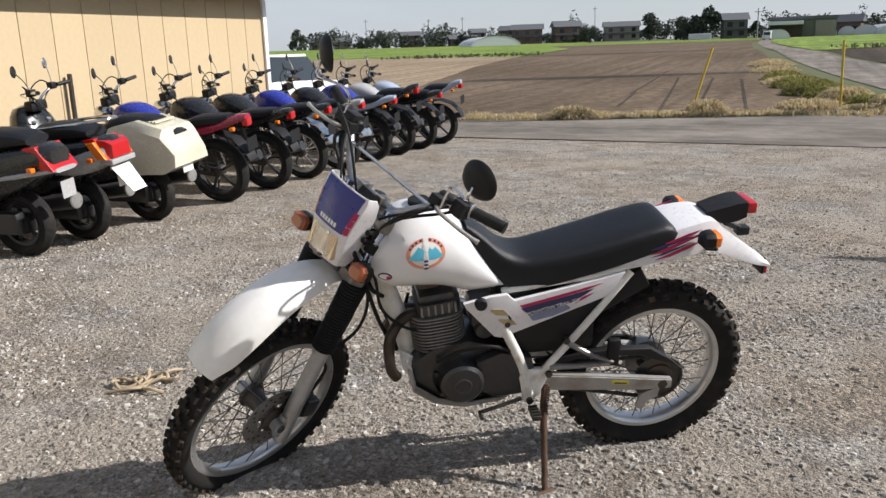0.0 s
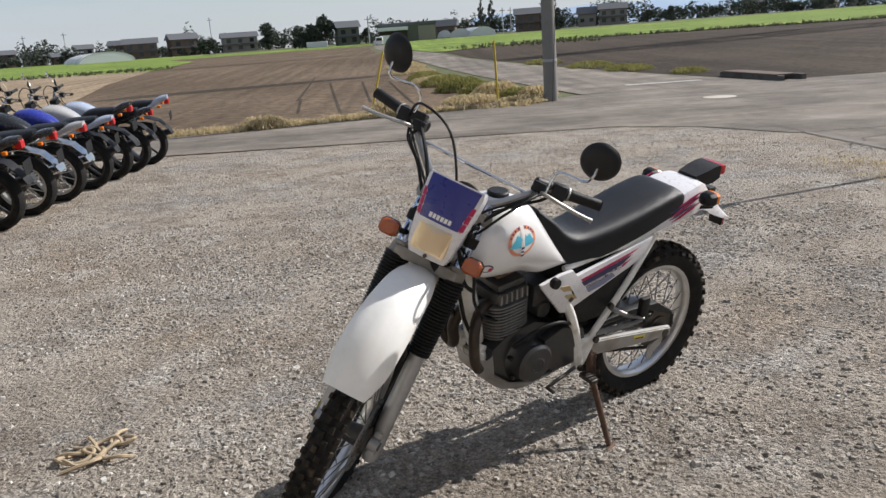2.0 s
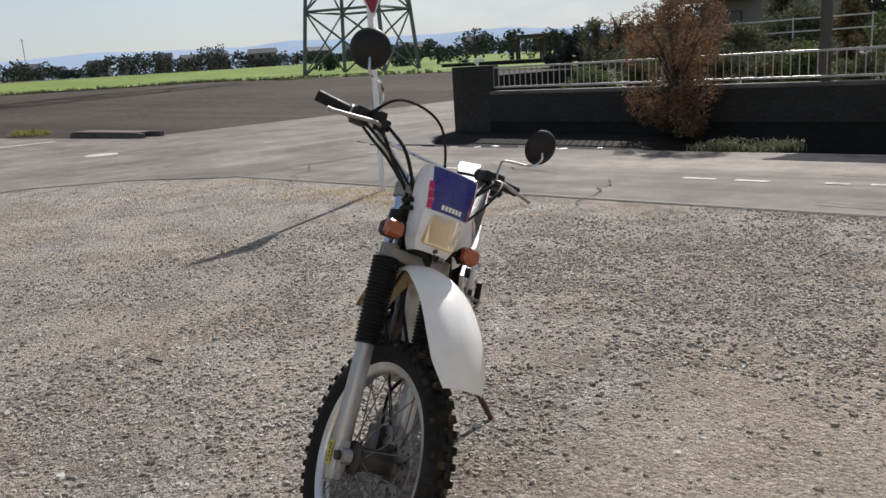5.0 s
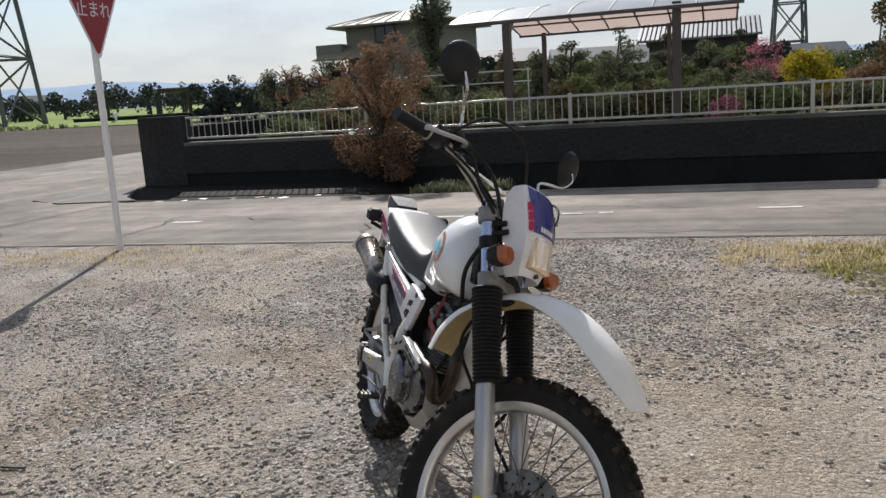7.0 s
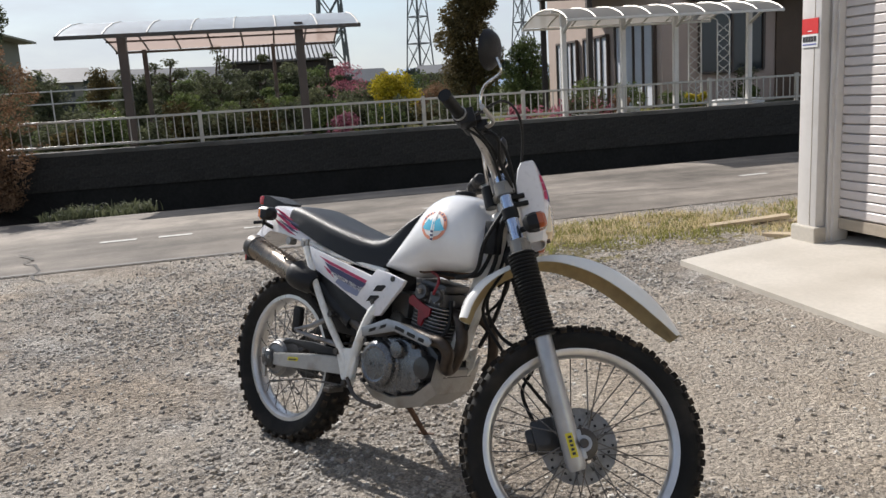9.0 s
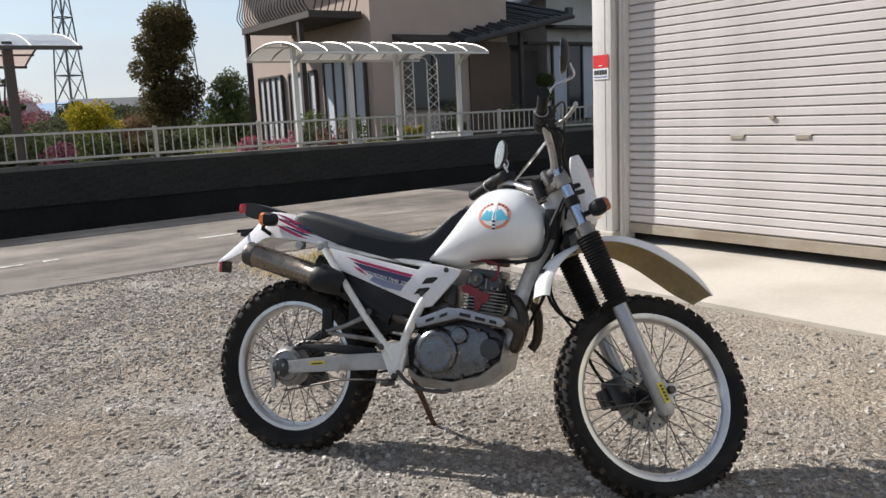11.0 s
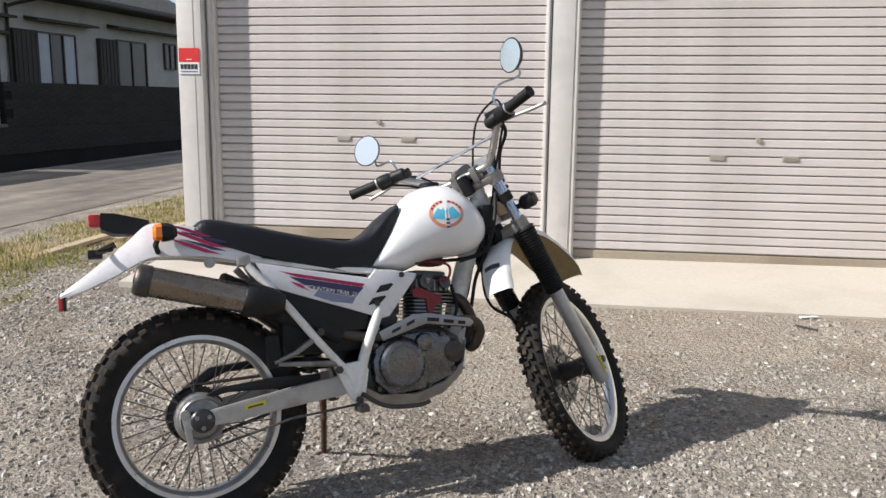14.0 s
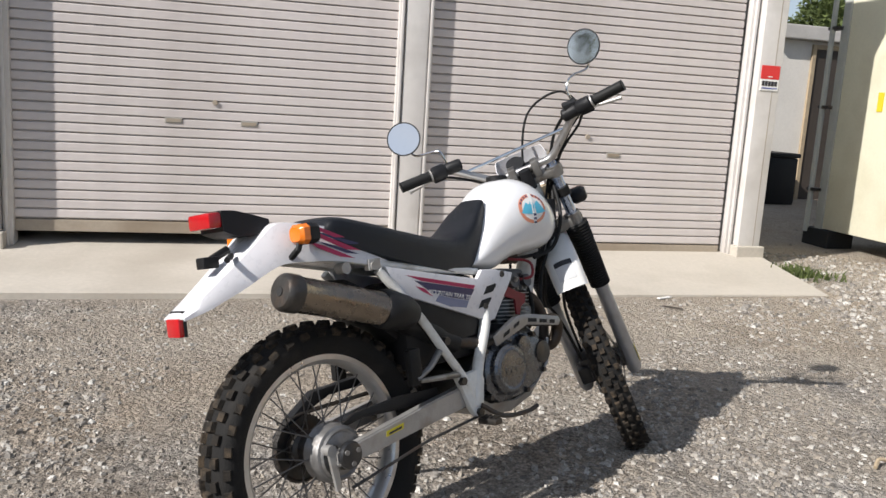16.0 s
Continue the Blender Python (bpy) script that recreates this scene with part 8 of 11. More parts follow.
def stones(name, n, centre, spread, size_lo, size_hi, power, label):
    """n lumps: broken blocks with uneven corners."""
    base = np.array([(1, 0, -0.1), (0, 1, -0.1), (-1, 0, -0.1), (0, -1, -0.1), (0.62, 0.1, 0.8), (-0.1, 0.62, 0.7), (-0.62, -0.1, 0.8), (0.1, -0.62, 0.65)], float)
    quads = [(4, 5, 6, 7), (0, 1, 5, 4), (1, 2, 6, 5), (2, 3, 7, 6), (3, 0, 4, 7)]
    xy = []
    while len(xy) < n:
        r = spread * gen.uniform(0, 1, n) ** power
        a = gen.uniform(0, 2 * np.pi, n)
        p = np.stack([centre[0] + r * np.cos(a), centre[1] + r * np.sin(a)], 1)
        inv = SITE.inverted()
        u = inv[0][0] * p[:, 0] + inv[0][1] * p[:, 1] + inv[0][3]
        v = inv[1][0] * p[:, 0] + inv[1][1] * p[:, 1] + inv[1][3]
        ok = (u > -2.6) & (u < 8.4) & (v > -13.6) & ~((u > -0.25) & (u < 5.45) & (v > -1.05)) & (v < 3.2)
        w_ = np.sin(2.1 * u + 1.3 * np.sin(1.7 * v)) * np.sin(1.9 * v + 1.1 * np.sin(2.3 * u + 1)) + 0.6 * np.sin(5.3 * u + 2.0 * np.sin(3.1 * v)) * np.sin(4.7 * v + 1.4 * np.sin(6.1 * u)) + 0.4 * np.sin(11.0 * u + 3.0 * np.sin(7.0 * v)) * np.sin(12.3 * v)
        ok &= gen.uniform(0, 1, n) < np.clip(0.46 + 0.50 * w_, 0.22, 1.0) * np.where((v > -2.5 + 0.5 * w_) & (u > 1.2), 0.40, 1.0)
        xy.extend(p[ok].tolist())
    xy = np.array(xy[:n])
    s = size_lo * (size_hi / size_lo) ** (gen.uniform(0, 1, n) ** 2.3)
    z = 0.014 * xy[:, 0] + 0.0035 * xy[:, 1] + 0.006
    jig = gen.uniform(0.65, 1.35, (n, 8, 3))
    v3 = base[None] * jig * s[:, None, None] * np.array([1.0, 0.8, 0.72])
    a = gen.uniform(0, 2 * np.pi, n)
    c, si = np.cos(a)[:, None], np.sin(a)[:, None]
    x = v3[:, :, 0] * c - v3[:, :, 1] * si
    y = v3[:, :, 0] * si + v3[:, :, 1] * c
    pts = np.stack([x + xy[:, None, 0], y + xy[:, None, 1], v3[:, :, 2] + z[:, None] - 0.001], 2)
    f = (np.array(quads)[None] + (np.arange(n) * 8)[:, None, None]).reshape(-1, 4)
    me = bpy.data.meshes.new(name)
    me.from_pydata(pts.reshape(-1, 3).tolist(), [], f.tolist())
    me.materials.append(STONE)
    return tagged(new(name, me), label, "gravel", "", "stuff")


stones("loose_gravel", 88000, (0.9, -0.2), 4.8, 0.0026, 0.017, 0.62, "loose grey and buff crushed stone")
stones("coarse_gravel", 12000, (-1.9, 2.2), 2.1, 0.006, 0.020, 0.6, "heap of coarser pale crushed stone")
stones("lump_gravel", 7000, (0.9, 0.0), 4.6, 0.008, 0.022, 0.62, "larger broken stones strewn over the yard")
stones("passage_rubble", 5000, (4.75, 0.2), 1.5, 0.008, 0.03, 0.6, "pale broken rubble beside the container")
stones("far_gravel", 36000, (0.5, -3.0), 9.5, 0.0045, 0.018, 0.75, "scattered pale stones over the yard")

# ---- grass and weeds ----
rng = random.Random(11)


def tufts(name, areas, per, height, width, lean, material, label, cat="grass"):
    cs = []
    for u0, u1, v0, v1, n in areas:
        for _ in range(n):
            u, v = rng.uniform(u0, u1), rng.uniform(v0, v1)
            p = SITE @ Vector((u, v, 0))
            cs.append((p.x, p.y, gz(p.x, p.y), rng.uniform(0.5, 1.3)))
    vs, fs = blades(rng, cs, height, width, lean, per)
    return scatter_mesh(name, vs, fs, material, label, cat)


tufts("dry_verge_grass", [(-0.2, 2.6, -19.3, -18.75, 110), (2.6, 4.2, -18.75, -18.2, 190), (4.2, 5.6, -18.3, -17.6, 110), (5.6, 7.6, -17.8, -16.9, 150), (7.6, 12.0, -17.0, -15.6, 150)], 16, 0.13, 0.010, 1.0, DRY_GRASS, "pale dry straw along the field edge")


def mounds(name, heaps, material, label):
    """Rounded tussocks: blades that spring from a heap and hang outwards."""
    vs, fs = [], []
    for u, v, r, h, n in heaps:
        p = SITE @ Vector((u, v, 0))
        for _ in range(n):
            a, q = rng.uniform(0, 6.283), r * math.sqrt(rng.random())
            x, y = p.x + q * math.cos(a), p.y + q * math.sin(a)
            z = gz(x, y) + h * (1 - (q / r) ** 2) * 0.85
            ln, w, b = rng.uniform(0.10, 0.24), rng.uniform(0.007, 0.014), rng.uniform(0, 6.283)
            dx, dy = math.cos(a + rng.uniform(-0.6, 0.6)) * ln, math.sin(a + rng.uniform(-0.6, 0.6)) * ln
            wx, wy = w * math.cos(b), w * math.sin(b)
            k = len(vs)
            vs += [(x - wx, y - wy, z - 0.04), (x + wx, y + wy, z - 0.04), (x + dx * 0.5 + wx, y + dy * 0.5 + wy, z + ln * 0.45), (x + dx * 0.5 - wx, y + dy * 0.5 - wy, z + ln * 0.45), (x + dx, y + dy, z + ln * rng.uniform(-0.1, 0.4))]
            fs += [(k, k + 1, k + 2, k + 3), (k + 3, k + 2, k + 4)]
    scatter_mesh(name, vs, fs, material, label, "grass")


mounds("green_tussocks", [(0.75, -25.6, 0.75, 0.42, 1500), (0.45, -23.0, 0.55, 0.36, 1100), (-0.25, -21.0, 0.36, 0.26, 700), (1.1, -29.0, 0.8, 0.35, 900), (1.6, -33.5, 0.7, 0.3, 700)], GREEN_GRASS, "rounded green grass mounds on the lane's bank")
mounds("dry_tussocks", [(0.15, -21.8, 0.6, 0.42, 1500), (-0.65, -20.6, 0.4, 0.3, 900), (0.9, -20.9, 0.6, 0.16, 800), (0.0, -24.6, 0.5, 0.2, 700), (1.4, -31.0, 0.8, 0.22, 800), (2.0, -38.5, 0.9, 0.24, 800), (2.3, -44.0, 1.0, 0.3, 900), (2.9, -18.75, 0.34, 0.3, 700), (5.4, -17.5, 0.4, 0.22, 500), (-0.1, -19.6, 0.5, 0.12, 600)], DRY_GRASS, "heaps of pale dry straw on the lane's bank")
mounds("field_weeds", [(-5.6, -30.5, 0.8, 0.2, 600), (-5.0, -34.0, 0.9, 0.22, 600), (-4.0, -39.0, 0.8, 0.18, 500), (-6.6, -27.0, 0.5, 0.14, 300)], GREEN_GRASS, "low green weeds at the western field's edge")
# dark blades added to paint the shaded side of the crop's bank
tufts("bank_shade_grass", [(-47.0, -44.0, -84.0, -44.0, 320), (-46.0, -12.0, -76.5, -74.6, 320), (-12.0, -1.0, -73.0, -60.5, 120), (22.0, 36.0, -76.5, -67.0, 160)], 8, 0.34, 0.03, 0.7, LEAF_DARK, "grass coloured dark for the crop bank's shaded side")
tufts("roadside_weeds", [(-2.2, -1.0, -1.6, 0.3, 260), (-2.1, -0.4, 0.2, 6.5, 620)], 12, 0.06, 0.0045, 0.9, GREEN_GRASS, "short green and yellow weeds beside the garage")
tufts("roadside_dry_weeds", [(-2.2, -1.3, -2.2, 0.4, 420), (-2.15, -0.3, 0.2, 6.5, 820), (-2.25, -1.5, -9.0, -6.9, 60)], 12, 0.065, 0.0035, 1.0, DRY_GRASS, "short dry weeds beside the garage")
vs, fs = [], []
STEP = 0.035
for i in range(52):
    for j in range(226):
        u, v = -2.12 + STEP * i, -1.75 + STEP * j
        edge = max(0.0, (u + 1.05) * 0.8) if v < 0.2 else max(0.0, (u + 0.55) * 0.5)
        if mnoise.fractal(Vector((u * 1.7, v * 1.1, 2.0)), 0.7, 2.1, 4) < 0.05 + edge + max(0.0, -1.2 - v) * 0.8:
            continue
        b0 = len(vs)
        hgt = rng.uniform(0.006, 0.022)
        for du, dv in ((-0.6, -0.6), (0.6, -0.6), (0.6, 0.6), (-0.6, 0.6)):
            p = SITE @ Vector((u + STEP * (du + rng.uniform(-0.4, 0.4)), v + STEP * (dv + rng.uniform(-0.4, 0.4)), 0))
            vs.append((p.x, p.y, gz(p.x, p.y) + 0.004))
        p = SITE @ Vector((u + STEP * rng.uniform(-0.3, 0.3), v + STEP * rng.uniform(-0.3, 0.3), 0))
        vs.append((p.x, p.y, gz(p.x, p.y) + hgt))
        fs += [(b0 + q, b0 + (q + 1) % 4, b0 + 4) for q in range(4)]
scatter_mesh("moss_patches", vs, fs, LAWN, "low mossy green and yellow patches by the garage", "moss")
tufts("gutter_weeds", [(-7.5, -6.7, -6.3, -5.0, 100)], 12, 0.13, 0.010, 0.8, LEAF_DARK, "dark weeds at the foot of the wall")
tufts("apron_weed", [(5.52, 5.75, -0.55, -0.2, 16)], 14, 0.09, 0.008, 0.8, LEAF_GREEN, "small green weed by the pillar footing")
lawn_t = tufts("lawn_tufts", [(-12.0, -5.7, -4.0, 3.4, 1300)], 6, 0.07, 0.006, 0.7, GREEN_GRASS, "uneven dry green lawn")
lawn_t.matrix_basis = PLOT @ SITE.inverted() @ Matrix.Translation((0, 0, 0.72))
rng = random.Random(4)
for k in range(26):
    u, v = rng.uniform(-7.5, -6.65), rng.uniform(-11.0, -6.4)
    bm = bmesh.new()
    a = rng.uniform(0.03, 0.09)
    box(bm, -a, a, -a * 0.6, a * 0.6, 0.0, 0.02, 0.004)
    ob = new("litter", mesh_of("litter", bm, (PLAIN_WHITE, WOOD_PALE, CONC_MID)[k % 3]))
    ob.matrix_basis = at_site(u, v, None, rng.uniform(0, 180)) @ pose(0, 0, 0.003 - ditch(u, v))
    tagged(ob, "scrap of pale litter on the ditch bank", "litter", "litter on the bank")

# ---- garden and houses behind the wall ----
rng = random.Random(21)


def tree(name, u, v, z0, trunk_h, clumps, leaves, size, material, label, cat="tree", trunk_r=0.06, limbs=5):
    """A tapered trunk with limbs into each clump and a crown of many leaves."""
    t = thing(name, at_plot(u, v, z0), label, cat)
    bm = bmesh.new()
    tube(bm, [(0, 0, -0.1), (0.03, 0.02, trunk_h * 0.5), (0.0, 0.0, trunk_h)], [trunk_r, trunk_r * 0.8, trunk_r * 0.55], 8)
    for c, r in clumps[:max(limbs, 1) * 2]:
        tube(bm, [(0, 0, trunk_h * rng.uniform(0.5, 0.95)), (c[0] * 0.5, c[1] * 0.5, (trunk_h + c[2]) / 2), tuple(c)], [trunk_r * 0.5, trunk_r * 0.3, trunk_r * 0.12], 6)
    part("trunk", bm, BARK, t, "", True)
    vs, fs = leaf_cloud(rng, clumps, leaves, size)
    me = bpy.data.meshes.new("crown")
    me.from_pydata(vs, [], fs)
    me.materials.append(material)
    ob = new("crown", me)
    ob.parent = t
    return t


def cloud(rx, ry, z0, z1, n, r0, r1):
    """Uneven clumps that fill an upright egg."""
    out = []
    for _ in range(n):
        f = rng.uniform(0, 1)
        z = z0 + (z1 - z0) * f
        w = math.sin(math.pi * (0.12 + 0.8 * f)) ** 0.6
        a, r = rng.uniform(0, 6.283), math.sqrt(rng.uniform(0, 1)) * 0.8
        s = rng.uniform(r0, r1)
        out.append(((rx * w * r * math.cos(a), ry * w * r * math.sin(a), z), (s, s, s * rng.uniform(0.7, 1.0))))
    return out


LZ = 0.62
tree("brown_shrub", -5.12, -5.8, 0.2, 0.75, cloud(0.4, 0.85, 0.1, 1.75, 120, 0.06, 0.17), 15000, 0.017, LEAF_BROWN, "tall brown wispy shrub leaning over the wall", "shrub", 0.025, 14)
tree("yellow_shrub", -11.1, -0.3, LZ, 0.4, cloud(0.5, 0.55, 0.15, 0.92, 26, 0.16, 0.28), 6500, 0.026, LEAF_YELLOW, "round bright yellow shrub", "shrub", 0.04)
tree("round_tree", -13.0, 1.7, LZ, 0.95, cloud(0.66, 0.66, 0.75, 2.85, 60, 0.22, 0.36), 24000, 0.034, LEAF_BRONZE, "tall egg-shaped tree with bronze leaves", "tree", 0.08)
tree("green_tree", -12.3, 2.75, LZ, 0.5, cloud(0.42, 0.42, 0.1, 1.45, 30, 0.16, 0.27), 6500, 0.03, LEAF_GREEN, "rounded green garden tree", "tree", 0.05)
tree("maple", -14.5, -1.0, LZ, 0.7, cloud(0.75, 0.75, 0.4, 1.25, 34, 0.08, 0.2), 2600, 0.024, LEAF_PINK, "thin reddish maple in the garden", "tree", 0.03, 9)


def pine(u, v, h, w, layers, material, label, seed_turn=0.0):
    """A cloud-pruned garden tree: a bent trunk and flat pads of leaves at its branch ends."""
    t = thing("garden_pine", at_plot(u, v, LZ), label, "tree")
    bm = bmesh.new()
    tip = [(0, 0, -0.1), (0.05 * w, 0.08 * w, h * 0.3), (-0.06 * w, -0.1 * w, h * 0.6), (0, 0, h * 0.92)]
    tube(bm, arc(tip, 4), [0.05 * (1 - 0.8 * k / 12) for k in range(13)], 8)
    pads = []
    for k in range(layers):
        f = k / max(1, layers - 1)
        z = h * (0.32 + 0.62 * f)
        n = 1 if k == layers - 1 else rng.choice((2, 3, 3))
        for q in range(n):
            a = seed_turn + q * 6.283 / n + k * 1.1 + rng.uniform(-0.4, 0.4)
            r = 0.0 if n == 1 else w * (0.75 - 0.4 * f) * rng.uniform(0.7, 1.0)
            s_ = w * (0.46 - 0.14 * f) * rng.uniform(0.8, 1.15)
            c = (r * math.cos(a), r * math.sin(a), z + rng.uniform(-0.05, 0.05) * h)
            tube(bm, [(0, 0, z - 0.1 * h), (c[0] * 0.6, c[1] * 0.6, z - 0.06 * h), c], [0.022, 0.016, 0.008], 6)
            for _ in range(4):
                pads.append(((c[0] + rng.uniform(-0.45, 0.45) * s_, c[1] + rng.uniform(-0.45, 0.45) * s_, c[2] + rng.uniform(-0.12, 0.12) * s_), (s_ * 0.7, s_ * 0.7, s_ * rng.uniform(0.32, 0.5))))
    part("trunk", bm, BARK, t, "", True)
    vs, fs = leaf_cloud(rng, pads, int(700 * layers + 2600 * w), 0.024)
    me = bpy.data.meshes.new("crown")
    me.from_pydata(vs, [], fs)
    me.materials.append(material)
    ob = new("crown", me)
    ob.parent = t
    return t


for u, v, h, w, n_, m_, lab in ((-10.4, -4.25, 1.5, 0.5, 5, LEAF_DARK, "dark layered garden pine"), (-11.2, -3.5, 1.62, 0.66, 6, LEAF_DARK, "broad dark layered garden pine"), (-12.0, -2.75, 1.45, 0.46, 4, LEAF_DARK, "dark rounded garden pine"), (-10.6, -2.5, 1.05, 0.5, 4, LEAF_GREEN, "green layered garden pine"), (-12.4, -1.42, 1.6, 0.42, 3, LEAF_DARK, "flat-topped clipped pine on a bare stem"), (-11.4, -1.75, 1.0, 0.5, 4, LEAF_DARK, "low dark layered pine"), (-13.5, -4.9, 1.55, 0.5, 5, LEAF_DARK, "dark layered garden pine"), (-12.8, -4.0, 1.35, 0.6, 5, LEAF_GREEN, "green layered garden pine"), (-9.8, -3.1, 0.8, 0.45, 3, LEAF_DARK, "low dark layered pine")):
    pine(u, v, h, w, n_, m_, lab, rng.uniform(0, 6))
tree("conical_shrub", -10.0, -5.38, LZ, 0.4, cloud(0.26, 0.26, 0.05, 1.22, 30, 0.1, 0.17), 4200, 0.024, LEAF_BRONZE, "dark purplish conical shrub", "shrub", 0.03, 3)
tree("tall_conifer", -16.0, -8.75, LZ, 1.3, cloud(0.5, 0.5, 1.2, 4.2, 50, 0.16, 0.32), 11000, 0.035, LEAF_DARK, "tall dark conifer with a bare lower trunk", "tree", 0.14, 6)
for u, v, h, w, m_, lab in ((-9.2, -4.0, 0.72, 0.42, LEAF_GREEN, "low rounded green shrub"), (-8.4, -3.3, 0.55, 0.4, LEAF_DARK, "dark rounded azalea shrub"), (-8.6, -2.55, 0.6, 0.4, LEAF_GREEN, "low rounded green shrub"), (-9.2, -1.9, 0.75, 0.42, LEAF_DARK, "dark rounded azalea shrub"), (-8.2, -1.75, 0.5, 0.36, LEAF_GREEN, "low rounded green shrub"), (-9.6, -1.2, 0.7, 0.4, LEAF_DARK, "dark rounded azalea shrub"), (-13.0, 0.75, 0.8, 0.4, LEAF_BROWN, "low brownish garden shrub"), (-13.8, 1.1, 0.7, 0.45, LEAF_DARK, "dark low garden shrub"), (-6.1, -4.62, 0.5, 0.25, LEAF_GREEN, "small clipped green dome"), (-6.5, -7.9, 0.36, 0.5, LEAF_GREEN, "low clipped green hedge"), (-8.6, -7.2, 1.15, 0.5, LEAF_BROWN, "brown twiggy garden shrub"), (-8.9, -6.6, 0.9, 0.45, LEAF_DARK, "dark rounded garden shrub"), (-9.4, -8.3, 0.9, 0.5, LEAF_DARK, "dark rounded garden shrub"), (-9.8, -9.2, 0.75, 0.5, LEAF_DARK, "dark rounded garden shrub"), (-9.2, 7.2, 1.25, 0.4, LEAF_DARK, "dark clipped tree by the house")):
    cl = cloud(w, w, h * 0.2, h * 0.92, 18 + int(h * 10), 0.1, 0.22)
    tree("garden_shrub", u, v, LZ, h * 0.45, cl, int(2200 + 3600 * w * h), 0.024, m_, lab, "shrub", 0.03, 4)
for k in range(30):
    u, v = rng.uniform(-9.6, -6.3), -8.4 + 0.30 * k + rng.uniform(-0.12, 0.12)
    if v > -0.6 and u > -7.6:
        u -= 1.6
    h, w = rng.uniform(0.3, 0.62), rng.uniform(0.26, 0.42)
    tree("low_shrub", u, v, LZ, h * 0.4, cloud(w, w, 0.06, h, 12, 0.09, 0.17), 1500, 0.026, (LEAF_DARK, LEAF_GREEN, LEAF_DARK, LEAF_BRONZE)[k % 4], "low leafy shrub in the garden bed", "shrub", 0.02, 3)
for u, v, h, w, m_ in ((-16.6, -3.2, 1.35, 0.6, LEAF_DARK), (-16.7, -2.3, 1.45, 0.6, LEAF_DARK), (-16.6, -1.4, 1.3, 0.6, LEAF_GREEN), (-15.2, 0.7, 0.95, 0.7, LEAF_GREEN), (-15.6, 1.6, 1.0, 0.7, LEAF_DARK), (-15.4, 2.6, 0.95, 0.75, LEAF_GREEN), (-15.8, 3.6, 1.05, 0.8, LEAF_GREEN), (-16.0, 4.8, 1.0, 0.8, LEAF_DARK), (-12.2, -7.4, 1.0, 0.6, LEAF_DARK), (-12.8, -8.3, 0.8, 0.6, LEAF_BRONZE), (-11.6, -6.6, 1.15, 0.5, LEAF_DARK), (-13.2, -5.4, 1.2, 0.6, LEAF_DARK), (-13.0, -4.4, 1.0, 0.6, LEAF_GREEN)):
    tree("hedge_tree", u, v, LZ, h * 0.5, cloud(w, w, 0.05, h, 30, 0.14, 0.28), 4200, 0.034, m_, "dense evergreen hedge behind the garden", "hedge", 0.04, 3)
for u, v in ((-6.1, 0.8), (-6.4, 1.5), (-6.8, 2.1), (-6.2, -1.6), (-6.3, 3.3)):
    tree("flower_bed", u, v, LZ, 0.1, cloud(0.4, 0.35, 0.08, 0.3, 8, 0.08, 0.15), 420, 0.03, LEAF_PINK if v != 3.3 else LEAF_GREEN, "low bed of pink flowers", "flowers", 0.01, 2)
for k in range(14):
    v = -6.6 + k * 0.68 + rng.uniform(-0.2, 0.2)
    h = rng.uniform(0.8, 1.35) if k < 9 else rng.uniform(0.6, 0.9)
    if k in (1, 3, 6):
        continue
    tree("hedge_tree", -15.5 - rng.uniform(0, 2.0), v, LZ, h * 0.5, cloud(0.6, 0.6, 0.1, h, 30, 0.14, 0.28), 4200, 0.036, LEAF_DARK if k % 4 else LEAF_GREEN, "dark dense evergreen behind the garden", "tree", 0.05, 3)
for k in range(5):
    u, v = -11 - 1.6 * k, -10.2 + rng.uniform(-0.5, 0.5) - k * 0.5
    tree("bare_tree", u, v, LZ, 1.2, cloud(0.5, 0.5, 0.5, 1.5 + rng.uniform(-0.3, 0.4), 40, 0.05, 0.14), 1500, 0.022, LEAF_BROWN if k % 3 else LEAF_DARK, "half-bare brown garden tree", "tree", 0.05, 8)


tree("passage_tree", 12.5, 7.2, 0.1, 1.9, cloud(1.2, 1.2, 1.3, 3.4, 50, 0.3, 0.55), 9000, 0.06, LEAF_GREEN, "leafy green tree behind the annex roof", "tree", 0.1, 6).matrix_basis = at_site(12.4, 8.4)
# carport: one arched translucent roof on brown posts; its rear half is seen from below
cp = thing("carport", PLOT, "open carport with an arched translucent roof on brown posts", "carport")
CP_ARCH = [(-5.40, 2.07), (-5.75, 2.165), (-6.25, 2.265), (-6.8, 2.335), (-7.3, 2.355), (-7.8, 2.335), (-8.4, 2.27), (-8.9, 2.20), (-9.3, 2.13)]
CP_B0, CP_B1 = -4.92, -1.51
for u, v, w in ((-5.74, -4.28, 0.05), (-5.56, -2.22, 0.05), (-9.0, -4.47, 0.035), (-9.09, -2.51, 0.03)):
    bm = bmesh.new()
    box(bm, u - w, u + w, v - w, v + w, 0.55, 2.13 if w > 0.04 else 2.12, 0.006)
    p_ = part("post", bm, BROWN_STEEL, cp)
    if w > 0.04:
        bm = bmesh.new()
        tube(bm, [(u, v, 1.82), (u - 0.45, v, 2.2)], 0.022, 6)
        part("brace", bm, BROWN_STEEL, p_)
for u, z, r in ((-5.40, 2.06, 0.026), (-5.9, 2.165, 0.02), (-7.9, 2.30, 0.018), (-8.55, 2.225, 0.016), (-9.3, 2.11, 0.022)):
    bm = bmesh.new()
    box(bm, u - r, u + r, CP_B0 - 0.02, CP_B1 + 0.02, z - r, z + r * 0.6)
    part("purlin", bm, BROWN_STEEL if u < -5.5 else STEEL_DARK, cp)
n_bay = 7
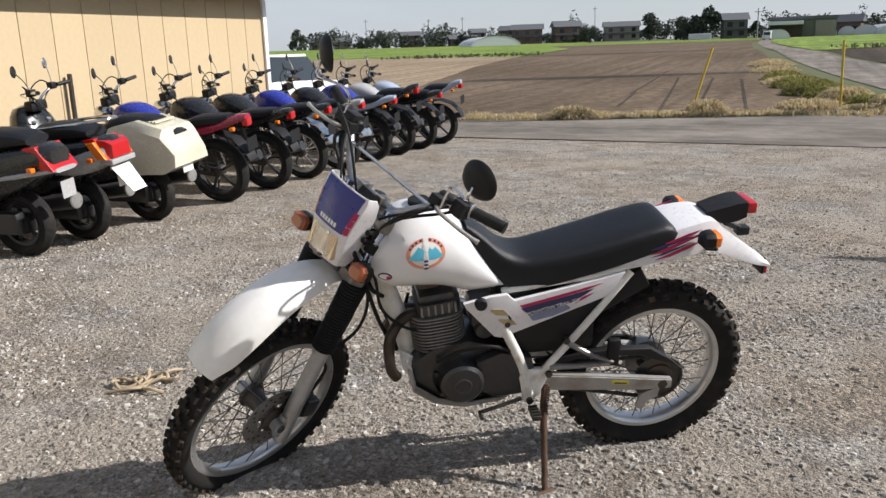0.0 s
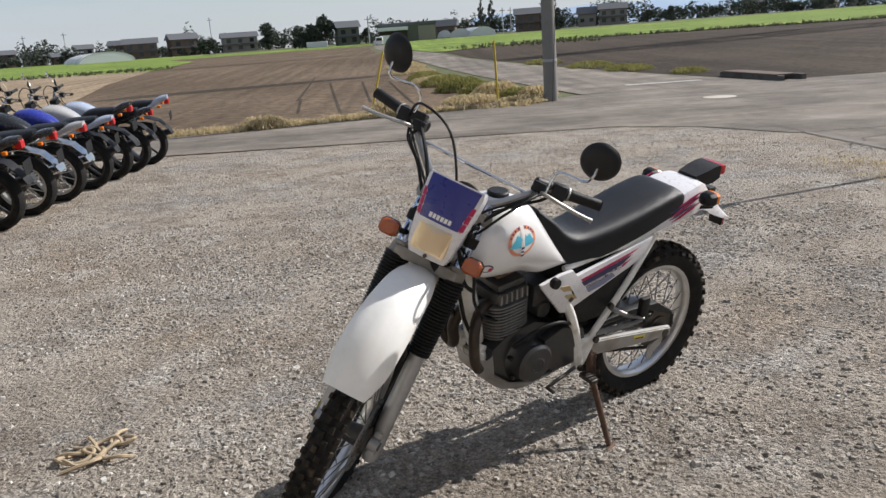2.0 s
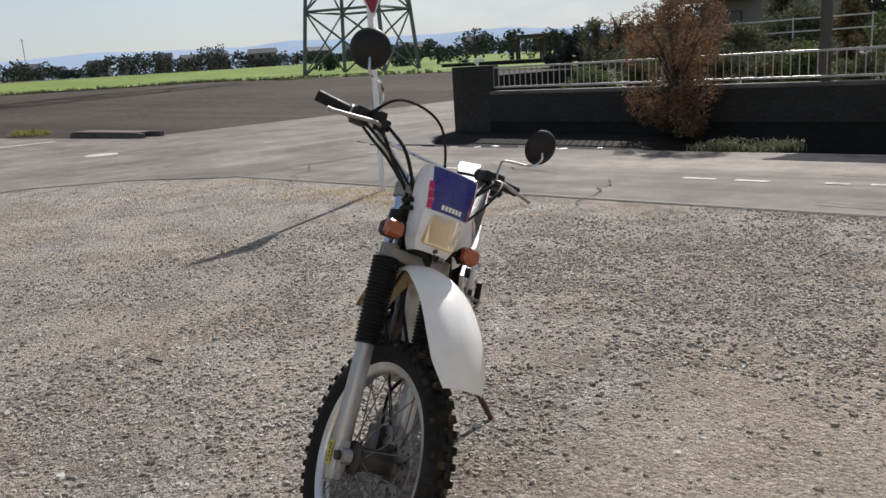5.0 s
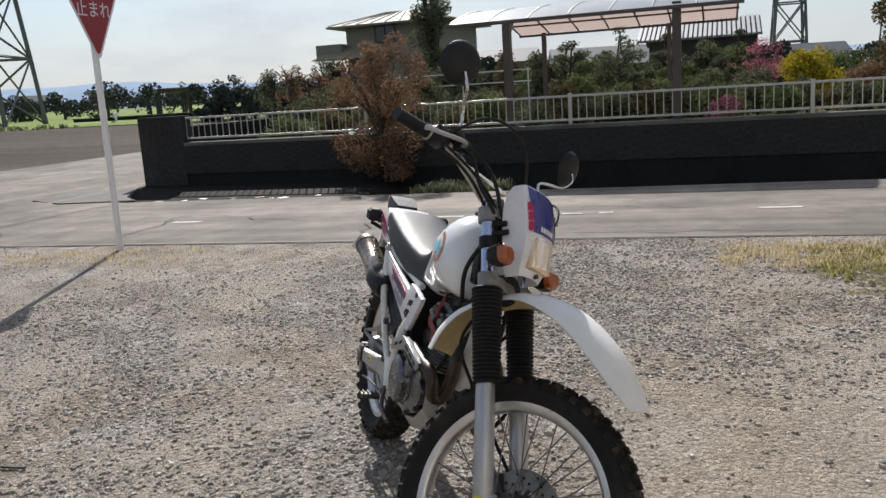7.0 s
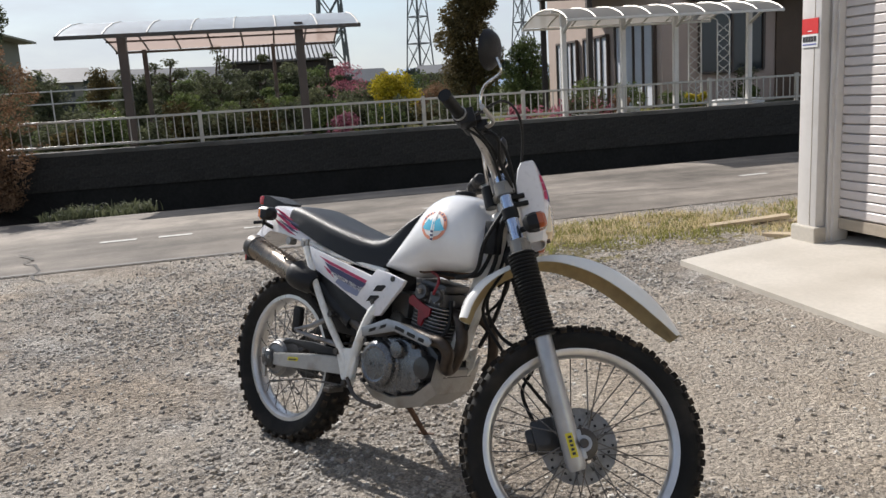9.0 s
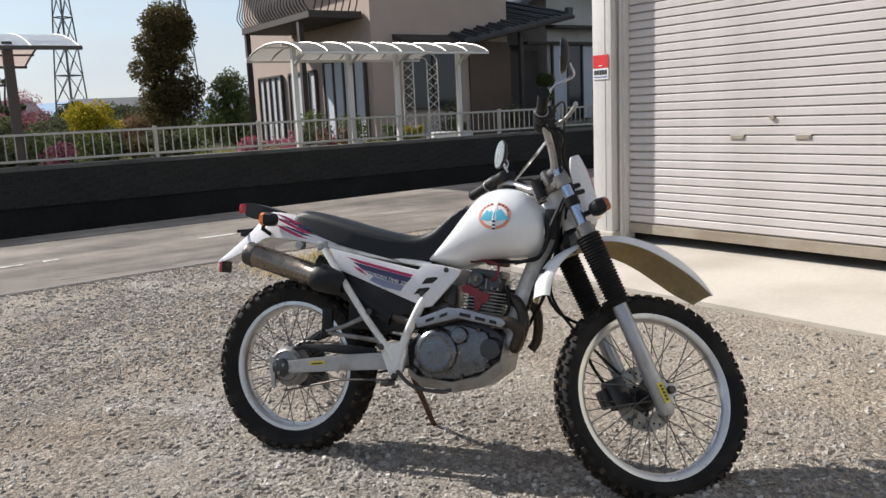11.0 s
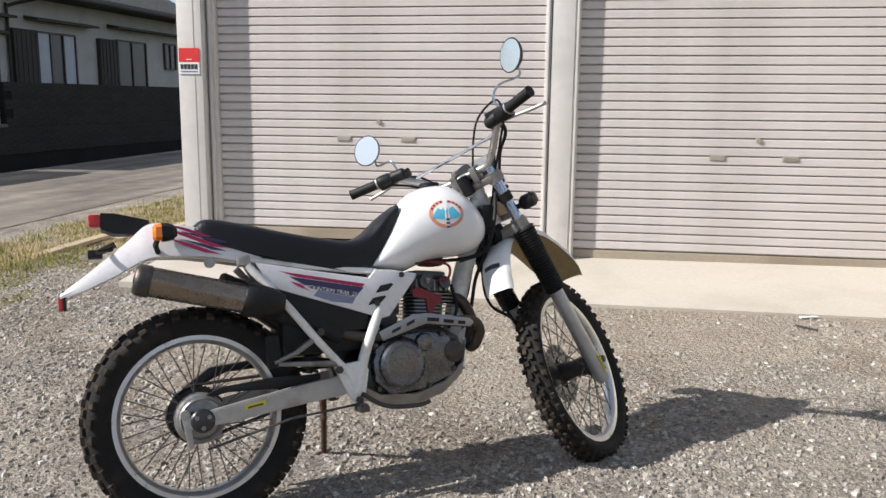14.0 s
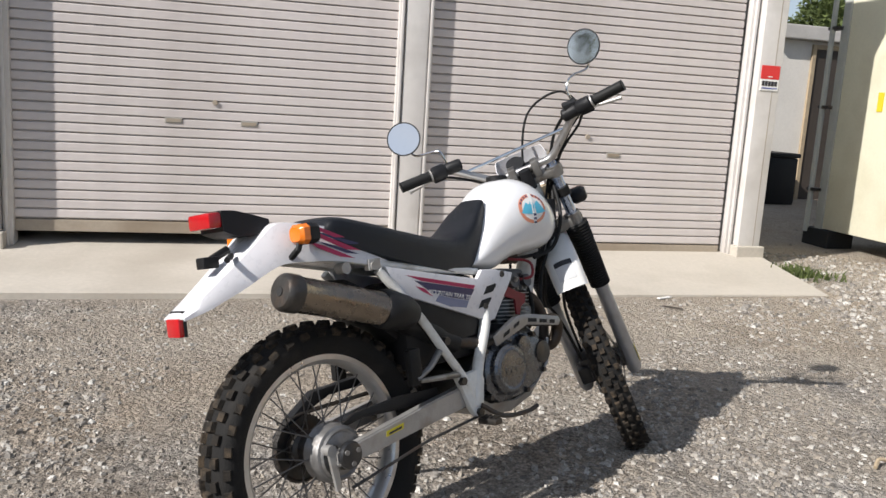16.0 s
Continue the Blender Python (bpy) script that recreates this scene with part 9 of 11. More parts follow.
for k in range(n_bay + 1):
    v = CP_B0 + (CP_B1 - CP_B0) * k / n_bay
    bm = bmesh.new()
    tube(bm, [(a_, v, z_ + 0.004) for a_, z_ in CP_ARCH[:6]], 0.011, 6)
    part("rib", bm, ALU, cp)
    bm = bmesh.new()
    tube(bm, [(a_, v, z_ - 0.012) for a_, z_ in CP_ARCH[5:]], 0.014, 6)
    part("rib", bm, BROWN_STEEL, cp)
    if k < n_bay:
        v1 = CP_B0 + (CP_B1 - CP_B0) * (k + 1) / n_bay
        # front half coloured for the sky's reflection, rear half for light from behind
        for half, mat_, lab in ((CP_ARCH[:6], FILM_BLUE, "pale translucent roof sheet tinted for sky reflection"), (CP_ARCH[5:], FILM_PINK, "translucent roof sheet tinted for light shining through")):
            bm = bmesh.new()
            loft(bm, [[(a_, v + 0.008, z_), (a_, v1 - 0.008, z_), (a_, v1 - 0.008, z_ + 0.003), (a_, v + 0.008, z_ + 0.003)] for a_, z_ in half])
            part("roof_sheet", bm, mat_, cp, lab, True)
# thin pipe rails of the plot behind
pr_ = thing("pipe_rail", PLOT, "low white pipe rails between thin posts in the garden", "railing")
for z in (1.38, 1.57):
    bm = bmesh.new()
    tube(bm, [(-9.2, -7.2, z), (-9.2, -4.75, z)], 0.012, 6)
    part("rail", bm, WHITE_ALU, pr_)
for v in (-7.1, -5.95, -4.8):
    bm = bmesh.new()
    tube(bm, [(-9.2, v, 0.6), (-9.2, v, 1.6)], 0.012, 6)
    part("post", bm, WHITE_ALU, pr_)
# low barn with a corrugated roof behind the garden
cb = thing("corrugated_barn", PLOT, "low barn with a grey corrugated metal roof", "barn")
bm = bmesh.new()
box(bm, -20.4, -17.6, -3.5, -0.9, 0.5, 2.18)
part("wall", bm, WOOD_DARK, cb)
for k in range(26):
    bm = bmesh.new()
    v = -3.75 + k * 0.115
    slab(bm, [(-17.4, 2.24), (-19.0, 2.78), (-19.0, 2.80), (-17.4, 2.26)], 0.075, "xz", v)
    part("corrugation", bm, PYLON, cb)
bm = bmesh.new()
slab(bm, [(-17.42, 2.22), (-19.0, 2.76), (-20.6, 2.22), (-20.6, 2.20), (-19.0, 2.74), (-17.42, 2.20)], 3.0, "xz", -2.3)
part("roof_sheet", bm, CONC_MID, cb)

# arched terrace roof with white posts
tr = thing("terrace_roof", PLOT @ pose(-5.64, 0, 0.6), "arched white aluminium terrace roof before the house", "terrace roof")
for v in (1.15, 1.97, 2.72, 3.8):
    bm = bmesh.new()
    box(bm, -0.032, 0.032, v - 0.032, v + 0.032, 0.1, 1.50, 0.005)
    part("post", bm, WHITE_ALU, tr)
    bm = bmesh.new()
    tube(bm, [(0.02, v, 1.26), (0.40, v, 1.43)], 0.022, 6)
    part("brace", bm, WHITE_ALU, tr)
ARCH = [(0.59, 1.375), (0.50, 1.425), (0.32, 1.485), (0.08, 1.53), (-0.20, 1.555), (-0.50, 1.555), (-0.80, 1.52), (-1.05, 1.465), (-1.24, 1.40)]
for k in range(9):
    v = 1.0 + k * 0.365
    bm = bmesh.new()
    tube(bm, [(x, v, z + 0.012) for x, z in ARCH], 0.013, 6)
    part("rib", bm, ALU, tr)
    if k < 8:
        bm = bmesh.new()
        loft(bm, [[(x, v + 0.012, z + 0.012), (x, v + 0.353, z + 0.012), (x, v + 0.353, z + 0.015), (x, v + 0.012, z + 0.015)] for x, z in ARCH])
        part("roof_sheet", bm, FILM_GREY, tr, "grey translucent roof sheet", True)
for x, z, r in ((0.0, 1.52, 0.016), (0.59, 1.37, 0.015), (-0.62, 1.535, 0.010), (-1.24, 1.39, 0.015)):
    bm = bmesh.new()
    box(bm, x - r, x + r, 0.99, 3.93, z - r, z + r, 0.004)
    part("beam", bm, WHITE_ALU, tr)


def window_part(parent, m, w, h, n=2, curtain=False, frame=BROWN_STEEL):
    """A sliding window in its wall: frame, sill and panes; x across, z up, facing +y."""
    bm = bmesh.new()
    box(bm, -w / 2, w / 2, -0.02, 0.05, -0.03, 0.0)
    wf = part("window", bm, frame, parent, "sliding window", False, m)
    bm = bmesh.new()
    box(bm, -w / 2, w / 2, -0.02, 0.05, h, h + 0.04)
    part("head", bm, frame, wf)
    for k in range(n + 1):
        bm = bmesh.new()
        x = -w / 2 + w * k / n
        box(bm, x - 0.02, x + 0.02, -0.02, 0.045, 0, h)
        part("stile", bm, frame, wf)
    for k in range(n):
        bm = bmesh.new()
        box(bm, -w / 2 + w * k / n + 0.022, -w / 2 + w * (k + 1) / n - 0.022, 0.0, 0.012, 0.002, h - 0.002)
        part("pane", bm, CURTAIN if curtain == "all" or curtain and k % 2 == 0 else PANE, wf)
    return wf


ph = thing("house", PLOT, "two-storey house with pinkish plaster walls", "house")
bm = bmesh.new()
box(bm, -13.6, -7.97, 3.68, 6.65, 0.3, 4.3)
part("wall", bm, PLASTER_PINK, ph, "pinkish plaster wall")
bm = bmesh.new()
slab(bm, [(-14.1, 4.3), (-7.6, 4.3), (-10.8, 5.3)], 4.2, "xz", 5.15)
part("roof", bm, TILE_DARK, ph, "dark tiled roof")
for u, w, z, h in ((-8.95, 1.55, 0.72, 1.42), (-10.7, 1.2, 0.72, 1.3), (-12.3, 1.2, 0.72, 1.3)):
    window_part(ph, pose(u, 3.65, z, 0, 0, 180), w, h, 4, "all")
window_part(ph, pose(-7.94, 4.9, 1.25, 0, 0, -90), 1.15, 0.98, 2)
bm = bmesh.new()
slab(bm, [(-7.966, 2.42), (-7.966, 2.52), (-7.62, 2.40), (-7.62, 2.34)], 1.3, "xz", 4.75)
part("awning", bm, WOOD_DARK, ph, "dark window awning")
bal = thing("balcony", PLOT @ pose(-9.9, 3.16, 2.8), "dark steel balcony with bent bars on two posts", "balcony")
bm = bmesh.new()
box(bm, -1.3, 1.7, -0.5, 0.5, 0.0, 0.12, 0.01)
part("floor", bm, WOOD_DARK, bal)
bm = bmesh.new()
box(bm, -1.3, 1.7, -0.5, -0.46, 0.95, 1.0)
box(bm, 1.66, 1.7, -0.5, 0.5, 0.95, 1.0)
part("rail", bm, WOOD_DARK, bal)
bm = bmesh.new()
tube(bm, arc([(0, 0, 0.12), (0, -0.10, 0.3), (0, -0.02, 0.6), (0, 0, 0.96)], 3), 0.012, 5)
BAR = mesh_of("bar", bm, WOOD_DARK)
for k in range(24):
    piece("bar", BAR, bal, pose(-1.28 + k * 0.128, -0.48, 0))
for k in range(7):
    piece("bar", BAR, bal, pose(1.68, -0.4 + k * 0.13, 0, 0, 0, 90))
for x in (-1.2, 1.2):
    bm = bmesh.new()
    box(bm, x - 0.045, x + 0.045, -0.48, -0.39, -2.2, 0.0)
    part("post", bm, WOOD_DARK, bal)

for k, (u, v, h) in enumerate(((-9.5, 24.5, 2.6), (-11.5, 27.0, 3.2), (-8.2, 27.5, 2.4), (-13.0, 31.0, 3.4))):
    tree("bare_tree", u, v, 0.6, 1.3, cloud(0.9, 0.9, 0.5, h, 24, 0.2, 0.42), 900, 0.05, LEAF_BROWN, "half-bare brown tree beside the tiled house", "tree", 0.06, 9)

h2 = thing("house", PLOT @ Matrix.Translation((0, 0.38, 0)) @ Matrix.Diagonal((1, 0.92, 1, 1)), "single-storey house with white plaster and dark tile roof", "house")
bm = bmesh.new()
box(bm, -14.5, -9.6, 12.5, 20.93, 0.3, 3.5)
part("wall", bm, PLASTER_WHITE, h2, "dim white plaster wall")
bm = bmesh.new()
slab(bm, [(9.5, 0.3), (12.498, 0.3), (12.498, 3.36), (9.75, 3.87), (9.5, 3.76)], 4.9, "yz", -12.05)
part("front_wall", bm, PLASTER_WHITE, h2, "dim white plaster front wall")
# near-black wall paints the shade inside the entry
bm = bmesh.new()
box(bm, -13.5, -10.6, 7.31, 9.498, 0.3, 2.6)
part("entry_wall", bm, WOOD_DARK, h2, "recessed entry with its shade in the wall colour")
# each course of tiles is a part of its own
for q in range(9):
    a, b = -8.9 - 0.32 * q, -8.9 - 0.32 * (q + 1)
    bm = bmesh.new()
    slab(bm, [(a, 3.45 + 0.15 * q - 0.03), (a, 3.45 + 0.15 * q + 0.05), (b, 3.60 + 0.15 * q + 0.01), (b, 3.60 + 0.15 * q - 0.07)], 8.8, "xz", 16.8)
    part("tile_course", bm, TILE_DARK, h2)
for k in range(30):
    bm = bmesh.new()
    v = 12.55 + 0.293 * k
    tube(bm, [(-8.89, v, 3.50), (-11.75, v, 4.86)], 0.028, 6)
    part("tile_roll", bm, TILE_DARK, h2)
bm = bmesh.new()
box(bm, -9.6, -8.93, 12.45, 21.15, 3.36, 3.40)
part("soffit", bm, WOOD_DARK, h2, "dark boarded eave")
bm = bmesh.new()
tube(bm, [(-8.86, 12.4, 3.40), (-8.86, 21.2, 3.40)], 0.05, 8)
part("gutter", bm, WOOD_DARK, h2)
bm = bmesh.new()
tube(bm, arc([(-8.86, 13.05, 3.37), (-9.3, 12.75, 3.22), (-9.54, 12.5, 3.1), (-9.54, 12.46, 2.9), (-9.54, 12.46, 0.4)], 4), 0.035, 8)
part("downpipe", bm, WOOD_DARK, h2)
for outline in ([(9.752, 3.88), (12.9, 3.29), (12.9, 3.38), (9.752, 4.0)], [(8.1, 3.12), (9.748, 3.88), (9.748, 4.0), (8.1, 3.24)]):
    bm = bmesh.new()
    slab(bm, outline, 5.3, "yz", -11.85)
    part("gable_roof", bm, TILE_DARK, h2, "dark tiled gable roof")
for y0, y1, z in ((9.45, 12.42, 2.86), (13.1, 15.6, 2.88), (16.5, 20.95, 2.96)):
    bm = bmesh.new()
    slab(bm, [(-9.6, z), (-9.6, z + 0.09), (-9.25, z + 0.03), (-9.25, z - 0.02)], y1 - y0, "xz", (y0 + y1) / 2)
    part("awning", bm, WOOD_DARK, h2)
bm = bmesh.new()
box(bm, -9.6, -9.45, 8.75, 12.4, 2.50, 2.57, 0.01)
part("lintel", bm, WOOD_DARK, h2)
window_part(h2, pose(-9.57, 10.84, 0.85, 0, 0, -90), 2.45, 1.64, 5, True)
window_part(h2, pose(-9.57, 14.2, 1.2, 0, 0, -90), 1.5, 1.42, 3, True)
window_part(h2, pose(-9.57, 17.6, 1.25, 0, 0, -90), 1.5, 1.4, 2, False)
window_part(h2, pose(-9.57, 19.78, 2.03, 0, 0, -90), 0.66, 0.68, 2, False)
for y0, y1 in ((12.55, 13.42), (15.95, 16.82)):
    bm = bmesh.new()
    box(bm, -9.598, -9.48, y0, y1, 0.95, 2.66, 0.01)
    sc_ = part("shutter_case", bm, WOOD_DARK, h2, "dark storm shutter case")
    for k in range(5):
        bm = bmesh.new()
        x = y0 + 0.1 + k * (y1 - y0 - 0.2) / 4
        box(bm, -9.48, -9.468, x - 0.012, x + 0.012, 0.97, 2.64)
        part("batten", bm, WOOD_DARK, sc_)

porch = thing("porch", PLOT, "dark tiled porch roof over a shaded house entry", "porch")
for q in range(9):
    a, b = 5.28 + 0.285 * q, 5.28 + 0.285 * (q + 1)
    za, zb = 2.335 + 0.0575 * q, 2.335 + 0.0575 * (q + 1)
    back, rise = (-7.955, 0.12) if b < 6.66 else (-9.3, 0.44)
    bm = bmesh.new()
    loft(bm, [[(u, a, za + d - 0.02), (u, a, za + d + 0.085), (u, b + 0.02, zb + d + 0.05), (u, b + 0.02, zb + d - 0.03)] for u, d in ((-7.45, 0.0), (back, rise))])
    part("tile_course", bm, TILE_DARK, porch)
for k in range(9):
    a = 5.36 + 0.29 * k
    za = 2.335 + 0.0575 * (a - 5.28) / 0.285
    back, rise = (-7.96, 0.12) if a < 6.6 else (-9.3, 0.44)
    bm = bmesh.new()
    tube(bm, [(-7.44, a, za + 0.09), (back, a, za + rise + 0.09)], 0.03, 6)
    part("tile_roll", bm, TILE_DARK, porch)
bm = bmesh.new()
tube(bm, [(-7.43, 5.26, 2.31), (-7.43, 7.88, 2.84)], 0.035, 8)
part("gutter", bm, WOOD_DARK, porch)
bm = bmesh.new()
box(bm, -7.56, -7.46, 7.76, 7.9, 2.80, 3.02, 0.02)
part("ridge_end", bm, TILE_DARK, porch)
bm = bmesh.new()
box(bm, -7.62, -7.54, 6.62, 6.70, 0.6, 2.56, 0.006)
part("porch_post", bm, WOOD_DARK, porch)
# back and side walls are near-black to paint the entry's shade
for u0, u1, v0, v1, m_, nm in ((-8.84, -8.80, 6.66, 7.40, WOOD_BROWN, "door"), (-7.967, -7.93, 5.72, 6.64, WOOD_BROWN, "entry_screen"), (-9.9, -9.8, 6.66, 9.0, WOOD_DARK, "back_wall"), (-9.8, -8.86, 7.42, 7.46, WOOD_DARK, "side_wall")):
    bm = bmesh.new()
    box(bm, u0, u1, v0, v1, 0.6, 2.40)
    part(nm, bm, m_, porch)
tree("entry_topiary", -8.5, 8.05, 0.62, 0.8, [((0, 0, 0.45), (0.2, 0.2, 0.14)), ((0.12, -0.1, 0.75), (0.16, 0.16, 0.12)), ((-0.05, 0.05, 1.08), (0.2, 0.2, 0.15))], 2400, 0.022, LEAF_GREEN, "clipped green topiary beside the entry", "shrub", 0.025, 2)

# rose arch with lattice sides under the terrace roof
arch_ = thing("garden_arch", PLOT @ pose(-6.6, 3.42, 0.68), "pale metal garden arch with lattice sides", "trellis")
for v in (0.0, 0.2, 0.46, 0.66):
    bm = bmesh.new()
    tube(bm, [(0, v, 0), (0, v, 1.28)], 0.010, 6)
    part("upright", bm, WHITE_ALU, arch_)
for v in (0.0, 0.46):
    for k in range(8):
        bm = bmesh.new()
        tube(bm, [(0, v, 0.1 + 0.145 * k), (0, v + 0.2, 0.1 + 0.145 * (k + 1))], 0.006, 5)
        tube(bm, [(0, v + 0.2, 0.1 + 0.145 * k), (0, v, 0.1 + 0.145 * (k + 1))], 0.006, 5)
        part("lattice", bm, WHITE_ALU, arch_)
for r in (0.13, 0.33):
    bm = bmesh.new()
    tube(bm, [(0, 0.33 - r * math.cos(math.pi * k / 10), 1.28 + 0.16 * math.sin(math.pi * k / 10) * r / 0.33) for k in range(11)], 0.009, 6)
    part("bow", bm, WHITE_ALU, arch_)


def flower_pot(u, v, r, pot_m, leaf_m, size, label):
    t = thing("flower_pot", at_plot(u, v, 0.62), label, "flower pot", "pots along the terrace")
    bm = bmesh.new()
    lathe(bm, [(0.01, 0.0), (r * 0.7, 0.0), (r, r * 1.5), (r * 1.08, r * 1.5), (r * 1.08, r * 1.7), (r * 0.92, r * 1.7), (r * 0.9, r * 1.45), (0.01, r * 1.4)], 18, "z")
    part("pot", bm, pot_m, t, "", True)
    cl = [((rng.uniform(-r, r) * 1.2, rng.uniform(-r, r) * 1.2, r * 1.7 + rng.uniform(0.1, 1.0) * size), (size * 0.4, size * 0.4, size * 0.35)) for _ in range(9)]
    vs, fs = leaf_cloud(rng, cl, 700, 0.022)
    me = bpy.data.meshes.new("foliage")
    me.from_pydata(vs, [], fs)
    me.materials.append(leaf_m)
    ob = new("foliage", me)
    ob.parent = t
    tagged(ob, "", "", "", "stuff")


for u, v, r, pm, lm, sz, lab in ((-6.2, 1.55, 0.10, PLAIN_WHITE, LEAF_DARK, 0.26, "white flower pot with a leafy plant"), (-6.5, 1.85, 0.12, CONCRETE, LEAF_GREEN, 0.34, "grey pot with a bushy green plant"), (-6.1, 2.15, 0.09, WOOD_BROWN, LEAF_BROWN, 0.2, "brown pot with a withered plant"), (-6.45, 2.45, 0.12, PLAIN_WHITE, LEAF_GREEN, 0.30, "white pot with a tall green plant"), (-6.15, 2.95, 0.09, CONC_MID, LEAF_GREEN, 0.2, "grey pot with a low green plant"), (-6.2, 3.3, 0.10, WOOD_BROWN, LEAF_YELLOW, 0.14, "brown pot with yellow flowers"), (-6.1, 4.15, 0.10, PLAIN_WHITE, LEAF_GREEN, 0.22, "white pot with a green plant"), (-6.9, 4.45, 0.12, CONC_MID, LEAF_DARK, 0.4, "grey pot with a dark shrub"), (-6.0, 0.62, 0.09, PLAIN_WHITE, LEAF_PINK, 0.16, "white pot with purple-pink flowers"), (-6.2, 5.3, 0.12, CONC_MID, LEAF_DARK, 0.34, "grey pot with a dark shrub"), (-6.3, 6.0, 0.12, WOOD_BROWN, LEAF_GREEN, 0.3, "brown pot with a green shrub")):
    flower_pot(u, v, r, pm, lm, sz, lab)
for u, v, w in ((-5.9, 3.62, 0.2), (-5.95, 4.02, 0.14), (-6.3, 3.9, 0.16)):
    bm = bmesh.new()
    box(bm, -0.14, 0.14, -w, w, 0.0, 0.13, 0.02)
    ob = new("plastic_crate", mesh_of("plastic_crate", bm, PLAIN_WHITE))
    ob.matrix_basis = at_plot(u, v, 0.725, rng.uniform(-10, 10))
    tagged(ob, "white plastic crate on the garden soil", "crate", "crates under the terrace roof")

h3 = thing("house", PLOT @ Matrix.Translation((4.74, -2.18, 1.24)) @ Matrix.Scale(1.5, 4) @ Matrix.Translation((-4.74, 2.18, -1.24)), "grey-green two-storey house with a pale hipped roof", "house")
bm = bmesh.new()
box(bm, -24.0, -20.0, -13.2, -10.05, 0.8, 3.46)
part("wall", bm, PLASTER_GREY, h3, "grey-green plaster wall")
bm = bmesh.new()
b0 = [(-24.4, -13.7, 3.46), (-19.6, -13.7, 3.46), (-19.6, -9.6, 3.46), (-24.4, -9.6, 3.46)]
loft(bm, [b0, [(x, y, 3.52) for x, y, z in b0], [(-22.6, -12.3, 3.98), (-21.4, -12.3, 3.98), (-21.4, -11.2, 3.98), (-22.6, -11.2, 3.98)]])
rf3 = part("roof", bm, TILE_PALE, h3, "pale hipped roof")
for k in range(9):
    bm = bmesh.new()
    y0, y1 = -13.6 + 0.48 * k, -12.25 + 0.125 * k
    tube(bm, [(-19.58, y0, 3.535), (-21.38, y1, 3.99)], 0.014, 5)
    part("batten", bm, TILE_PALE, rf3)
bm = bmesh.new()
loft(bm, [[(-20.0, -14.15, 2.5), (-19.3, -14.15, 2.5), (-19.3, -11.5, 2.5), (-20.0, -11.5, 2.5)], [(-20.0, -14.1, 2.53), (-19.3, -14.1, 2.53), (-19.3, -11.5, 2.53), (-20.0, -11.5, 2.53)], [(-20.0, -13.6, 2.86), (-19.9, -13.6, 2.86), (-19.9, -12.1, 2.86), (-20.0, -12.0, 2.86)]])
part("lower_roof", bm, TILE_PALE, h3, "pale lower roof")
window_part(h3, pose(-19.97, -11.86, 2.98, 0, 0, -90), 0.66, 0.44, 2)
window_part(h3, pose(-19.97, -12.6, 1.35, 0, 0, -90), 1.2, 0.8, 2)
bm = bmesh.new()
box(bm, -20.9, -19.6, -14.1, -13.22, 2.62, 2.98)
part("balcony", bm, PLASTER_GREY, h3)
bm = bmesh.new()
tube(bm, [(-19.95, -10.6, 0.8), (-19.95, -10.6, 3.44)], 0.03, 6)
part("downpipe", bm, WOOD_DARK, h3)

# ---- parked bikes ----
PAINT = {k: mat("paint_" + k, c, 0.25, var=0.05, bump=0.02, coat=0.25, dirt=(0.15, 0.13, 0.11), dirt_amt=0.15) for k, c in (("black", (0.012, 0.013, 0.014)), ("silver", (0.38, 0.38, 0.38)), ("cream", (0.62, 0.58, 0.45)), ("blue", (0.02, 0.03, 0.25)), ("red", (0.28, 0.02, 0.05)), ("darkgreen", (0.012, 0.02, 0.02)), ("paleblue", (0.35, 0.40, 0.50)))}


def plain_wheel(parent, x, r, w, spoked, mat_rim, name):
    bm = bmesh.new()
    lathe(bm, [(0.015, -0.07), (0.05, -0.06), (0.05, 0.06), (0.015, 0.07)], 18)
    hub = part(name, bm, STEEL_DARK, parent, "", True, pose(x, 0, r))
    bm = bmesh.new()
    rr = r - 0.085
    lathe(bm, [(rr, -w * 0.6), (rr + 0.03, -w * 0.95), (rr + 0.06, -w * 0.85), (r, -w * 0.25), (r, w * 0.25), (rr + 0.06, w * 0.85), (rr + 0.03, w * 0.95), (rr, w * 0.6)], 48, closed=True)
    bmesh.ops.recalc_face_normals(bm, faces=bm.faces[:])
    part("tyre", bm, RUBBER, hub, "black road tyre", True)
    bm = bmesh.new()
    lathe(bm, [(rr + 0.008, -w * 0.6), (rr - 0.02, -w * 0.5), (rr - 0.02, w * 0.5), (rr + 0.008, w * 0.6)], 40, closed=True)
    bmesh.ops.recalc_face_normals(bm, faces=bm.faces[:])
    n = 12 if spoked else 5
    for k in range(n):
        a = 2 * math.pi * k / n
        tube(bm, [(0.045 * math.sin(a), 0, 0.045 * math.cos(a)), ((rr - 0.015) * math.sin(a + 0.12), 0, (rr - 0.015) * math.cos(a + 0.12))], 0.005 if spoked else 0.016, 6)
    part("rim", bm, mat_rim, hub, "", True)
    return hub


def body_loft(bm, ctrl, n=16, p=0.7):
    """A smooth body from rows of (x, top, bottom, half width)."""
    pr = arc([Vector((a, b, c)) for a, b, c, d in ctrl], 3)
    ws = [v.x for v in arc([Vector((d, 0, 0)) for *_, d in ctrl], 3)]
    secs = []
    for v, w in zip(pr, ws):
        s_ = []
        for k in range(n):
            a = 2 * math.pi * k / n
            ca, sa = math.cos(a), math.sin(a)
            s_.append((v.x, math.copysign(abs(ca) ** p, ca) * w, (v.y + v.z) / 2 + math.copysign(abs(sa) ** p, sa) * (v.y - v.z) / 2))
        secs.append(s_)
    return loft(bm, secs)


